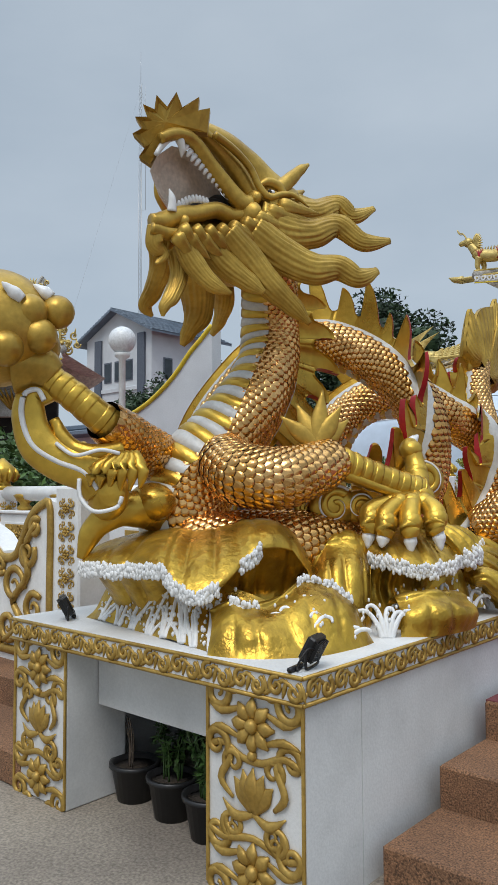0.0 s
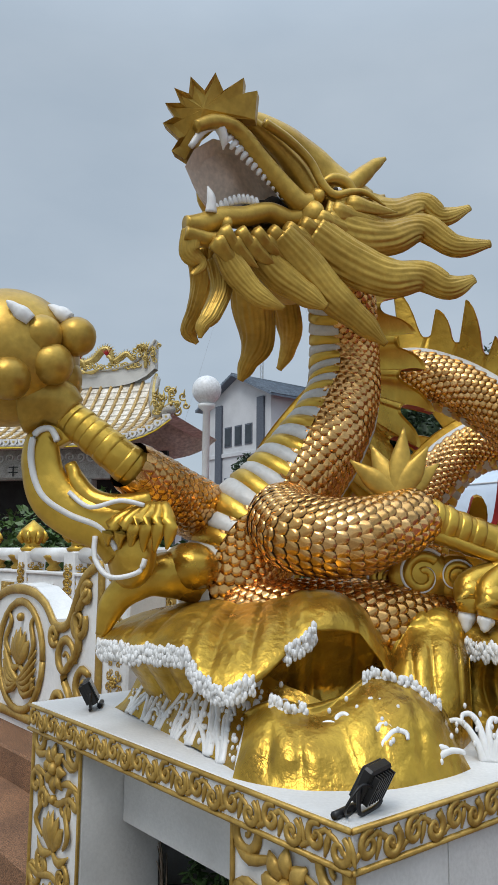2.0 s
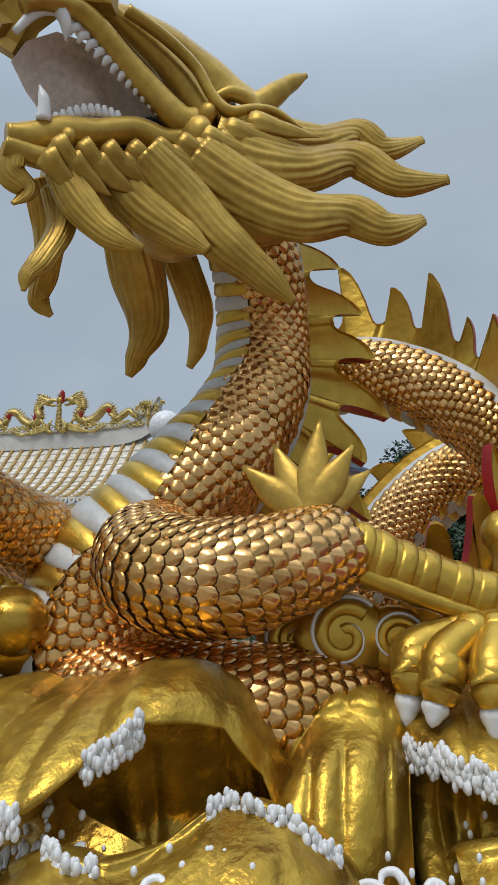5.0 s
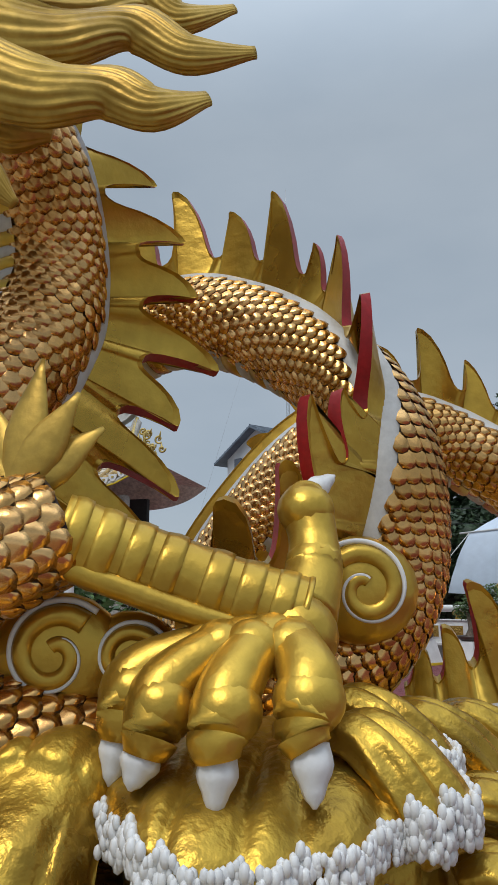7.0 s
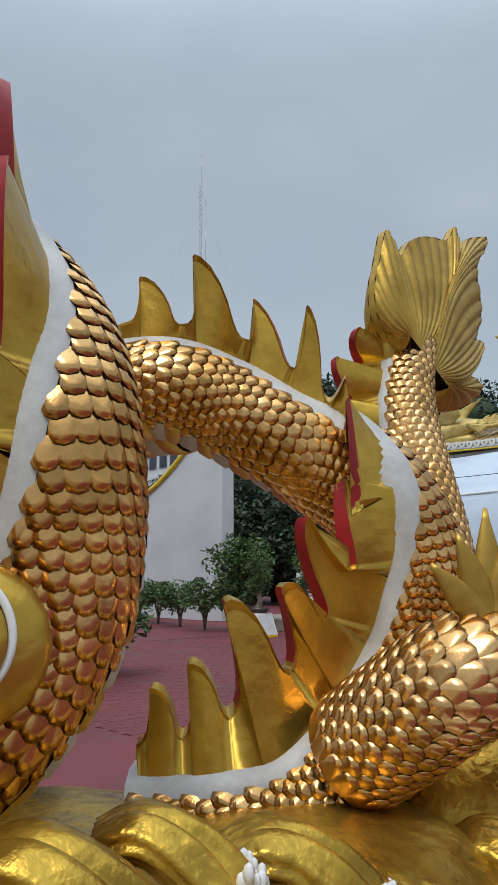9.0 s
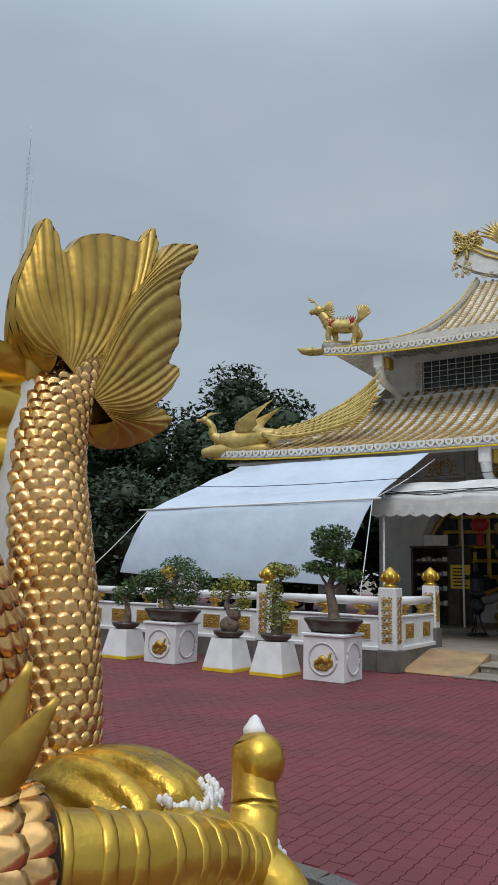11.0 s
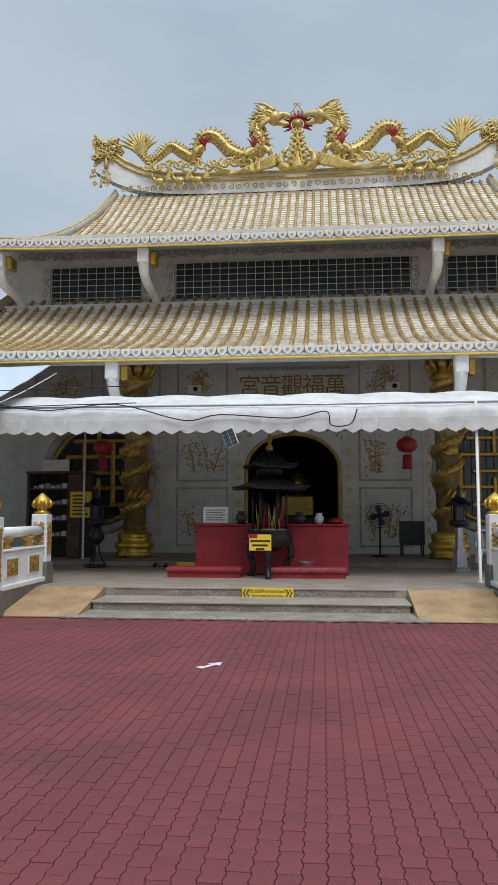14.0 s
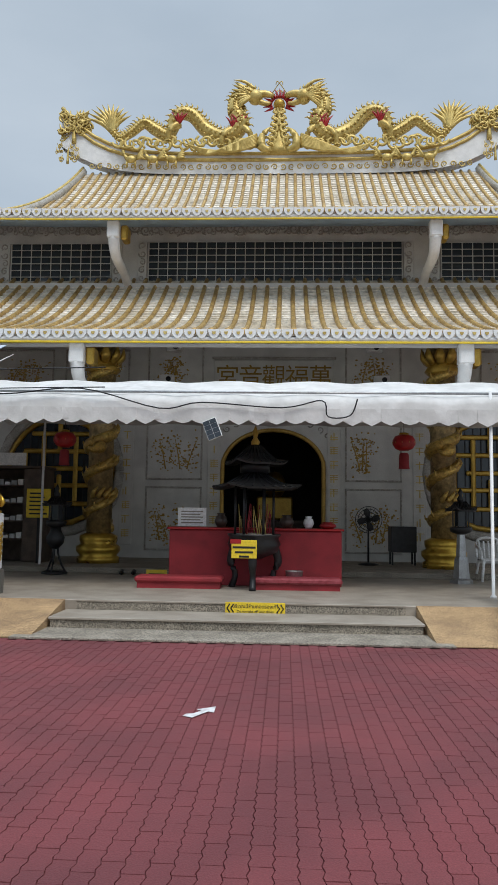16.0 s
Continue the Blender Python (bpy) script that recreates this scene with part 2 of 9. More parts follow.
# ---- mesh helpers ----
class G:
    """Gathers vertices and faces, each face with the number of its material and a smooth flag."""

    def __init__(self):
        self.v, self.f, self.mi, self.sm = [], [], [], []

    def add(self, verts, faces, m=0, smooth=False):
        o = len(self.v)
        self.v.extend(tuple(p) for p in verts)
        for f in faces:
            self.f.append(tuple(i + o for i in f))
            self.mi.append(m)
            self.sm.append(smooth)
        return self

    def box(self, x0, x1, y0, y1, z0, z1, m=0, bev=0.0, tf=None):
        if bev <= 0:
            vs = [(x, y, z) for z in (z0, z1) for y in (y0, y1) for x in (x0, x1)]
            fs = [(0, 2, 3, 1), (4, 5, 7, 6), (0, 1, 5, 4), (2, 6, 7, 3), (0, 4, 6, 2), (1, 3, 7, 5)]
        else:
            b = bev
            ring = lambda z, i: [(x0 + i, y0 + i, z), (x1 - i, y0 + i, z), (x1 - i, y1 - i, z), (x0 + i, y1 - i, z)]
            c = lambda z: [(x0 + b, y0, z), (x1 - b, y0, z), (x1, y0 + b, z), (x1, y1 - b, z), (x1 - b, y1, z), (x0 + b, y1, z), (x0, y1 - b, z), (x0, y0 + b, z)]
            vs = ring(z0, b) + c(z0 + b) + c(z1 - b) + ring(z1, b)
            fs = [(3, 2, 1, 0), (20, 21, 22, 23)]
            for k in range(8):
                fs.append((4 + k, 4 + (k + 1) % 8, 12 + (k + 1) % 8, 12 + k))
            for k in range(4):
                a, a2 = 4 + 2 * k, 4 + (2 * k + 1)
                fs.append((k, (k + 1) % 4, a2, a))
                fs.append(((k + 1) % 4, 4 + (2 * k + 2) % 8, a2))
                fs.append((20 + k, 12 + 2 * k, 13 + 2 * k, 20 + (k + 1) % 4))
                fs.append((20 + (k + 1) % 4, 13 + 2 * k, 12 + (2 * k + 2) % 8))
        if tf:
            vs = [tf @ Vector(p) for p in vs]
        return self.add(vs, fs, m)

    def lathe(self, prof, c=(0, 0, 0), seg=16, m=0, tf=None, smooth=True, arc=None):
        vs, fs = [], []
        for r, z in prof:
            for k in range(seg):
                a = 2 * math.pi * k / seg
                vs.append((c[0] + r * math.cos(a), c[1] + r * math.sin(a), c[2] + z))
        for i in range(len(prof) - 1):
            for k in range(seg):
                k2 = (k + 1) % seg
                fs.append((i * seg + k, i * seg + k2, (i + 1) * seg + k2, (i + 1) * seg + k))
        fs.append(tuple(reversed(range(seg))))
        fs.append(tuple((len(prof) - 1) * seg + k for k in range(seg)))
        if tf:
            vs = [tf @ Vector(p) for p in vs]
        return self.add(vs, fs, m, smooth)

    def ball(self, c, r, m=0, seg=12, rings=8, tf=None):
        r = (r, r, r) if not hasattr(r, "__len__") else r
        vs, fs = [], []
        vs.append((0, 0, -1))
        for i in range(1, rings):
            a = math.pi * i / rings
            for k in range(seg):
                b = 2 * math.pi * k / seg
                vs.append((math.sin(a) * math.cos(b), math.sin(a) * math.sin(b), -math.cos(a)))
        vs.append((0, 0, 1))
        for k in range(seg):
            fs.append((0, 1 + (k + 1) % seg, 1 + k))
            fs.append((len(vs) - 1, len(vs) - 1 - seg + k, len(vs) - 1 - seg + (k + 1) % seg))
        for i in range(rings - 2):
            for k in range(seg):
                a, b = 1 + i * seg + k, 1 + i * seg + (k + 1) % seg
                fs.append((a, b, b + seg, a + seg))
        vs = [Vector((p[0] * r[0], p[1] * r[1], p[2] * r[2])) for p in vs]
        if tf:
            vs = [tf @ p for p in vs]
        else:
            vs = [p + Vector(c) for p in vs]
        return self.add(vs, fs, m, True)

    def tube(self, pts, rad, m=0, seg=8, steps=6, flat=1.0, up=None, smooth=True, groove=0.0, waves=5):
        """A tapered tube along a smooth curve; flat squeezes it along the up direction; groove cuts strands along it."""
        P, R, T = spline(pts, rad, steps)
        vs, fs = [], []
        u = Vector(up).normalized() if up else None
        for i, (p, r, t) in enumerate(zip(P, R, T)):
            ref = u if u else (Vector((0, 0, 1)) if abs(t.z) < 0.9 else Vector((0, 1, 0)))
            s = t.cross(ref).normalized()
            w = s.cross(t).normalized()
            for k in range(seg):
                a = 2 * math.pi * k / seg
                q = 1 + (groove * (0.7 * math.cos(waves * a + 1.4 * math.sin(2 * a + 1.0) + 0.25 * i * (6 / steps) ** 0.5) + 0.5 * math.cos(round(waves * 0.6) * a + 2.0 - 0.18 * i)) if groove else 0.0)
                vs.append(p + s * (math.cos(a) * r * q) + w * (math.sin(a) * r * flat * q))
        for i in range(len(P) - 1):
            for k in range(seg):
                k2 = (k + 1) % seg
                fs.append((i * seg + k, i * seg + k2, (i + 1) * seg + k2, (i + 1) * seg + k))
        fs.append(tuple(reversed(range(seg))))
        fs.append(tuple((len(P) - 1) * seg + k for k in range(seg)))
        return self.add(vs, fs, m, smooth)

    def plate(self, poly, o, ex, ey, th, m=0, me=None, bulge=0.0, flip=1):
        """A flat outline (in ex, ey from o) given a thickness; me: material of its edge; bulge lifts its middle."""
        o, ex, ey = Vector(o), Vector(ex), Vector(ey)
        nz = ex.cross(ey).normalized() * th / 2
        n = len(poly)
        a = [o + ex * x + ey * y + nz for x, y in poly]
        b = [o + ex * x + ey * y - nz for x, y in poly]
        self.add(a + b, [(i, i + n, (i + 1) % n + n, (i + 1) % n) for i in range(n)], m if me is None else me)
        if bulge:
            cx, cy = sum(x for x, y in poly) / n, sum(y for x, y in poly) / n
            inn = [(cx + (x - cx) * 0.72, cy + (y - cy) * 0.72) for x, y in poly]
            for s, rim in ((1, a), (-1, b)):
                q = [o + ex * x + ey * y + nz * s * (1 + bulge) for x, y in inn]
                self.add(rim + q, [(i, (i + 1) % n, (i + 1) % n + n, i + n) for i in range(n)] + [tuple(range(n, 2 * n))], m)
        else:
            self.add(a, [tuple(range(n))], m)
            self.add(b, [tuple(reversed(range(n)))], m)
        return self

    def ob(self, name, mats, parent=None):
        me = bpy.data.meshes.new(name)
        me.from_pydata([tuple(p) for p in self.v], [], self.f)
        for x in mats:
            me.materials.append(x)
        me.polygons.foreach_set("material_index", self.mi)
        me.polygons.foreach_set("use_smooth", self.sm)
        me.update()
        bm = bmesh.new()
        bm.from_mesh(me)
        bmesh.ops.recalc_face_normals(bm, faces=bm.faces)
        bm.to_mesh(me)
        bm.free()
        o = new(name, me)
        if parent is not None:
            o.parent = parent
        return o


def spline(pts, rad, steps=6):
    """Points, radii and directions along a Catmull-Rom curve."""
    pts = [Vector(p) for p in pts]
    rad = list(rad) if hasattr(rad, "__len__") else [rad] * len(pts)
    P, R = [], []
    n = len(pts)
    for i in range(n - 1):
        p0, p1, p2, p3 = pts[max(i - 1, 0)], pts[i], pts[i + 1], pts[min(i + 2, n - 1)]
        for s in range(steps + (i == n - 2)):
            t = s / steps
            P.append(0.5 * ((2 * p1) + (p2 - p0) * t + (2 * p0 - 5 * p1 + 4 * p2 - p3) * t * t + (3 * p1 - p0 - 3 * p2 + p3) * t ** 3))
            R.append(rad[i] + (rad[i + 1] - rad[i]) * (t * t * (3 - 2 * t)))
    T = []
    for i in range(len(P)):
        T.append((P[min(i + 1, len(P) - 1)] - P[max(i - 1, 0)]).normalized())
    return P, R, T


def thing(name, label, category, at=(0, 0, 0), group="", kind=""):
    e = new(name)
    e.empty_display_size = 0.1
    e.location = at
    return tagged(e, label, category, group, kind)


def part(name, g, mats, parent, label=""):
    o = g.ob(name, mats if isinstance(mats, (list, tuple)) else [mats], parent)
    return tagged(o, label) if label else o


def solid(name, g, mats, label, category, group="", kind="", at=None):
    o = g.ob(name, mats if isinstance(mats, (list, tuple)) else [mats])
    if at:
        o.location = at
    return tagged(o, label, category, group, kind)


def text_mesh(name, body, size, mat_, parent, m, depth=0.004):
    """Lettering in the built-in font, as a mesh part; m places it with x along the line and z out of the sign."""
    cu = bpy.data.curves.new(name, "FONT")
    cu.body, cu.size, cu.align_x, cu.align_y, cu.extrude = body, size, "CENTER", "CENTER", depth
    tmp = bpy.data.objects.new(name, cu)
    me = bpy.data.meshes.new_from_object(tmp)
    bpy.data.objects.remove(tmp)
    me.materials.clear()
    me.materials.append(mat_)
    o = new(name, me)
    o.parent = parent
    o.matrix_basis = m
    return o


def scroll(g, o, ex, ey, r, turns=1.2, w=0.02, hand=1, m=0, start=0.0, lift=0.012):
    """A raised curl: a tapered tube along a spiral in the plane of ex and ey."""
    o, ex, ey = Vector(o), Vector(ex), Vector(ey)
    nz = ex.cross(ey).normalized()
    pts, rad = [], []
    N = int(7 * turns) + 4
    for i in range(N):
        t = i / (N - 1)
        a = start + hand * 2 * math.pi * turns * t
        rr = r * (1 - 0.82 * t)
        pts.append(o + ex * (rr * math.cos(a)) + ey * (rr * math.sin(a)) + nz * lift * 0.3)
        rad.append(w * (0.55 + 0.6 * math.sin(math.pi * min(1, 0.2 + t))))
    g.tube(pts, rad, m, 5, 2, 0.6, nz)

# ---- ground, stairs and plaza ----
XC = -0.88
LOW = -0.63
g = G().box(-600, 600, -600, 600, LOW - 0.4, LOW, 0)
solid("ground", g, CONC, "weathered grey-brown concrete forecourt below the stairs", "ground", kind="structure")
g = G()
g.box(-60, -0.395, 3.9, 15.7, LOW, -0.010, 1)
g.box(-0.395, 40, 1.2, 15.7, LOW, -0.010, 1)
g.box(-60, 40, 15.7, 70, LOW, -0.012, 0)
g.box(-60, -14.0, 3.0, 15.7, -0.1, 0.0, 0)
g.box(8.0, 40, 3.0, 15.7, -0.1, 0.0, 0)
g.box(-0.395, 14, 0.0, 3.0, LOW, 0.0, 0)
g.box(-30, -2.69, 0.0, 3.9, LOW, 0.0, 0)
solid("pavement", g, [PAVER, JOINT], "temple forecourt bed of dark red interlocking pavers", "pavement", kind="structure")


def step_flight(x0, x1, ys, zs, name):
    e = thing(name, "brown exposed-aggregate stairs up to the temple forecourt", "stairs", (0, 0, 0), kind="structure")
    for i, (y, z) in enumerate(zip(ys, zs)):
        q = G().box(x0, x1, y, (ys[i + 1] if i + 1 < len(ys) else 0.0) + 0.0, LOW, z, 0, 0.012)
        part("stair_step", q, AGG2, e)
    return e


step_flight(-0.392, 5.5, (-1.15, -0.59, -0.03), (-0.42, -0.21, -0.002), "stairs_1")
step_flight(-9.0, -2.69, (-1.62, -1.08, -0.54), (-0.42, -0.21, -0.002), "stairs_2")
# ---- temple: platform, walls ----
g = G()
g.box(-16, 14.5, 15.77, 24.0, 0.0, 0.31, 0, 0.012)
g.box(-16, -5.1, 14.3, 15.765, 0.0, 0.31, 0, 0.012)
g.box(2.75, 14.5, 14.3, 15.765, 0.0, 0.31, 0, 0.012)
g.box(-12, 10.2, 20.4, 24.0, 0.31, 0.43, 1, 0.012)
solid("temple_platform", g, [TREAD, GRANITE], "grey polished terrazzo temple platform", "platform", kind="structure")
front_steps = thing("stairs_3", "speckled granite temple steps with smooth treads", "stairs", kind="structure")
part("stair_step", G().box(-3.95, 1.55, 14.14, 15.0, 0.0, 0.03, 0, 0.006), GRANITE, front_steps)
part("stair_step", G().box(-3.68, 1.30, 14.95, 15.765, 0.0, 0.135, 0, 0.004).box(-3.70, 1.32, 14.92, 15.765, 0.137, 0.17, 1, 0.006), [GRANITE, TREAD], front_steps)
part("stair_step", G().box(-3.55, 1.2, 15.75, 15.768, 0.172, 0.28, 0).box(-3.55, 1.2, 15.735, 15.9, 0.283, 0.314, 1, 0.006), [GRANITE, TREAD], front_steps)


def ramp(x0, x1, s):
    q = G()
    xi, xo = (x0, x1) if s > 0 else (x1, x0)
    vs = [(x0, 14.23, 0), (x1, 14.23, 0), (x1, 15.77, 0.0), (x0, 15.77, 0.0), (x0, 15.77, 0.312), (x1, 15.77, 0.312), (x0, 14.23, 0.012), (x1, 14.23, 0.012)]
    q.add(vs, [(0, 1, 7, 6), (6, 7, 5, 4), (0, 6, 4, 3), (1, 2, 5, 7), (2, 3, 4, 5), (0, 3, 2, 1)])
    tagged(solid("ramp", q, AGG, "sloping ramp of tan exposed aggregate beside granite steps", "ramp"), kind="structure")


ramp(-5.0, -3.72, 1)
ramp(1.35, 2.7, -1)

# front wall with an arched doorway and round windows left open
WY = 24.0
wall = thing("wall_south", "pale grey stone temple front with carved and painted panels", "wall", kind="structure")
q = G()
DX0, DX1, DTOP = -2.12, 0.42, 3.72
q.box(-9.5, DX0 - 0.02, WY, WY + 0.35, 0.4, 7.6)
q.box(DX1 + 0.02, 7.8, WY, WY + 0.35, 0.4, 7.6)
arch, n_arch = [], 14
acx, ar = (DX0 + DX1) / 2, (DX1 - DX0) / 2 + 0.02
spring = 2.75
for i in range(n_arch + 1):
    a = math.pi - math.pi * i / n_arch
    arch.append((acx + ar * math.cos(a), spring + (DTOP - spring) * math.sin(a)))
vs, fs = [], []
for x, z in arch:
    vs += [(x, WY, z), (x, WY, 7.6), (x, WY + 0.35, z), (x, WY + 0.35, 7.6)]
for i in range(n_arch):
    a, b = 4 * i, 4 * i + 4
    fs += [(a, b, b + 1, a + 1), (a + 2, a + 3, b + 3, b + 2), (a, a + 2, b + 2, b)]
q.add(vs, fs)
part("wall_body", q, FACADE, wall)
q = G()
pts = [(DX0 - 0.02, WY - 0.03, 0.45), (DX0 - 0.02, WY - 0.03, 1.6)] + [(x, WY - 0.03, z) for x, z in arch] + [(DX1 + 0.02, WY - 0.03, 1.6), (DX1 + 0.02, WY - 0.03, 0.45)]
q.tube(pts, 0.055, 0, 6, 2, 1.0, (0, 1, 0))
part("door_arch", q, GOLDM, wall, "gilded arch moulding round a dark doorway")
q = G()
for s in (-1, 1):
    for k in range(16):
        z = 0.6 + k * 0.2
        scroll(q, (acx + s * (ar + 0.24), WY - 0.01, z), (1, 0, 0), (0, 0, 1), 0.085, 1.2, 0.016, 1 if k % 2 else -1, 0, k)
for i in range(1, n_arch):
    a = math.pi - math.pi * i / n_arch
    scroll(q, (acx + (ar + 0.24) * math.cos(a), WY - 0.01, spring + 0.45 + (DTOP - spring) * math.sin(a) * 0.9), (1, 0, 0), (0, 0, 1), 0.085, 1.2, 0.016, 1, 0, i)
part("carved_border", q, CARVE, wall, "carved scrollwork round the doorway")


def panel(x0, x1, z0, z1, pale=False, seed=1):
    """A framed stone panel with a faint relief scene."""
    r = random.Random(seed)
    p = G().box(x0, x1, WY - 0.02, WY - 0.003, z0, z1, 0, 0.006)
    w = 0.05
    for a in ((x0, x1, z0, z0 + w), (x0, x1, z1 - w, z1)):
        p.box(a[0], a[1], WY - 0.045, WY - 0.021, a[2], a[3], 1, 0.008)
    for a in ((x0, x0 + w), (x1 - w, x1)):
        p.box(a[0], a[1], WY - 0.045, WY - 0.021, z0 + w + 0.002, z1 - w - 0.002, 1, 0.008)
    cx, cz, W, Hh = (x0 + x1) / 2, (z0 + z1) / 2, x1 - x0, z1 - z0
    for k in range(3):
        px, pz = cx + r.uniform(-0.25, 0.25) * W, z0 + 0.16 * Hh
        bend = r.uniform(-0.2, 0.2) * W
        stem = [(px, WY - 0.025, pz), (px + bend * 0.4, WY - 0.03, pz + 0.22 * Hh), (px + bend, WY - 0.03, pz + 0.45 * Hh)]
        p.tube(stem, [0.02, 0.015, 0.008], 2, 5, 3, 0.6, (0, 1, 0))
        for j in range(60):
            t = r.random()
            ax, az = px + bend * t + r.gauss(0, 0.09) * W, pz + 0.5 * t * Hh + r.gauss(0, 0.06) * Hh
            if x0 + 0.1 < ax < x1 - 0.1 and z0 + 0.1 < az < z1 - 0.1:
                p.ball((ax, WY - 0.022, az), (r.uniform(0.012, 0.038), 0.010, r.uniform(0.010, 0.028)), 2, 6, 4)
    part("relief_panel", p, [FACADE, CARVE, GOLDM], wall, "framed grey stone panel with a gilded relief")


for k, (a, b) in enumerate(((-4.12, -2.66), (0.98, 2.42))):
    panel(a, b, 2.42, 4.15, seed=2 + k)
    panel(a, b, 0.62, 2.25, seed=5 + k)
    panel(a, b, 4.75, 5.95, seed=9 + k)
for k, a in enumerate((-8.3, -6.3, 4.4, 6.4)):
    panel(a, a + 1.7, 4.75, 5.8, seed=20 + k)
# carved name panel and vertical inscriptions, as rows of raised strokes
q = G().box(-2.4, 0.7, WY - 0.05, WY - 0.003, 4.34, 5.55, 0, 0.02)
for a in ((-2.45, 0.75, 4.27, 4.335), (-2.45, 0.75, 5.555, 5.62)):
    q.box(a[0], a[1], WY - 0.09, WY - 0.052, a[2], a[3], 1, 0.01)
name_panel = part("name_panel", q, [FACADE, CARVE], wall, "carved grey name panel above the doorway")
for k, ch in enumerate("\u5bae\u97f3\u89c0\u798f\u842c"):
    text_mesh("gilt_character", ch, 0.64, GILT, name_panel, Matrix.Translation((-2.05 + k * 0.6, WY - 0.055, 5.06)) @ Matrix.Rotation(radians(90), 4, "X"), 0.02)


def glyph(g_, x, y, z, s, r, m):
    for k in range(4):
        if r.random() < 0.55:
            g_.box(x - s * 0.5, x + s * 0.5, y - 0.012, y, z + s * (0.42 - 0.26 * k) - s * 0.05, z + s * (0.42 - 0.26 * k) + s * 0.05, m)
    g_.box(x - s * 0.07, x + s * 0.07, y - 0.014, y - 0.001, z - s * 0.5, z + s * 0.5, m)
    if r.random() < 0.6:
        g_.box(x - s * 0.42, x - s * 0.30, y - 0.013, y - 0.001, z - s * 0.5, z + s * 0.2, m)


rg = random.Random(4)
for x in (-4.62, -2.36, 0.70, 2.86):
    q = G().box(x - 0.17, x + 0.17, WY - 0.025, WY - 0.003, 0.75, 4.2, 0, 0.008)
    for k in range(9):
        glyph(q, x, WY - 0.026, 1.05 + k * 0.36, 0.2, rg, 1)
    part("inscription_strip", q, [FACADE, GOLDP], wall, "pale stone strip with a column of raised characters")


def round_window(cx, nm):
    e = thing(nm, "round temple window with thick golden lattice over dark bars", "window", kind="structure")
    cz, R = 2.62, 1.36
    ring = [(cx + R * math.cos(a * math.pi / 12), WY - 0.03, cz + R * math.sin(a * math.pi / 12)) for a in range(25)]
    part("carved_surround", G().tube([(cx + (R + 0.2) * math.cos(a * math.pi / 12), WY - 0.01, cz + (R + 0.2) * math.sin(a * math.pi / 12)) for a in range(25)], 0.14, 0, 6, 1, 0.4, (0, 1, 0)), CARVE, e)
    part("window_frame", G().tube(ring, 0.07, 0, 8, 1), GOLD2, e)
    part("pane", G().lathe([(R, 0.0), (R, 0.02)], (0, 0, 0), 32, 0, Matrix.Translation((cx, WY + 0.0, cz)) @ Matrix.Rotation(radians(90), 4, "X"), False), WINDOW, e)
    q = G()
    for k in range(-6, 7):
        h = math.sqrt(max(0, (R - 0.06) ** 2 - (k * 0.2) ** 2))
        q.box(cx + k * 0.2 - 0.012, cx + k * 0.2 + 0.012, WY - 0.045, WY - 0.022, cz - h, cz + h)
    part("window_bars", q, BLACK, e)
    q = G()
    for z, w in ((0.95, 0.75), (0.5, 0.95), (0.05, 0.6), (-0.38, 0.95), (-0.85, 0.8)):
        q.box(cx - w, cx + w, WY - 0.13, WY - 0.05, cz + z - 0.06, cz + z + 0.06, 0, 0.03)
    for x, a, b in ((-0.42, -0.8, 0.9), (0.42, -0.8, 0.9), (-0.9, -0.38, 0.5), (0.9, -0.38, 0.5), (0, -0.85, -0.1), (0, 0.5, 1.25)):
        q.box(cx + x - 0.06, cx + x + 0.06, WY - 0.15, WY - 0.07, cz + a, cz + b, 0, 0.03)
    part("lattice", q, GOLD2, e, "thick gold-painted lattice bars")


round_window(-6.35, "window_1")
round_window(4.6, "window_2")

# hall behind the door, shade painted near black, side and back walls, upper storey
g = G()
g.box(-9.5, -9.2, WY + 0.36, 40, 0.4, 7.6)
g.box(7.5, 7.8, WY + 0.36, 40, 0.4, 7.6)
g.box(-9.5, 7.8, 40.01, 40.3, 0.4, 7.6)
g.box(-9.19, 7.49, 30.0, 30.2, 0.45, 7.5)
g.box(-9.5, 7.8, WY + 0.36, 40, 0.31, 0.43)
solid("wall_north", g, DARK, "temple hall behind the doorway, coloured near black for its shade", "wall", kind="structure")
solid("ceiling", G().box(-9.19, 7.49, WY + 0.36, 39.9, 6.6, 6.8), DARK, "hall ceiling coloured near black for the shade inside", "ceiling", kind="structure")
UY = 24.55
upper = thing("wall_upper", "pale grey upper storey with carved frieze and dark grid windows", "wall", kind="structure")
UX0, UX1 = XC - 8.45, XC + 8.45
q = G().box(UX0, UX1, UY + 0.02, UY + 0.4, 6.8, 9.9)
q.box(UX0, UX0 + 0.4, UY + 0.41, 38, 6.8, 9.9)
q.box(UX1 - 0.4, UX1, UY + 0.41, 38, 6.8, 9.9)
part("wall_body", q, FACADE, upper)


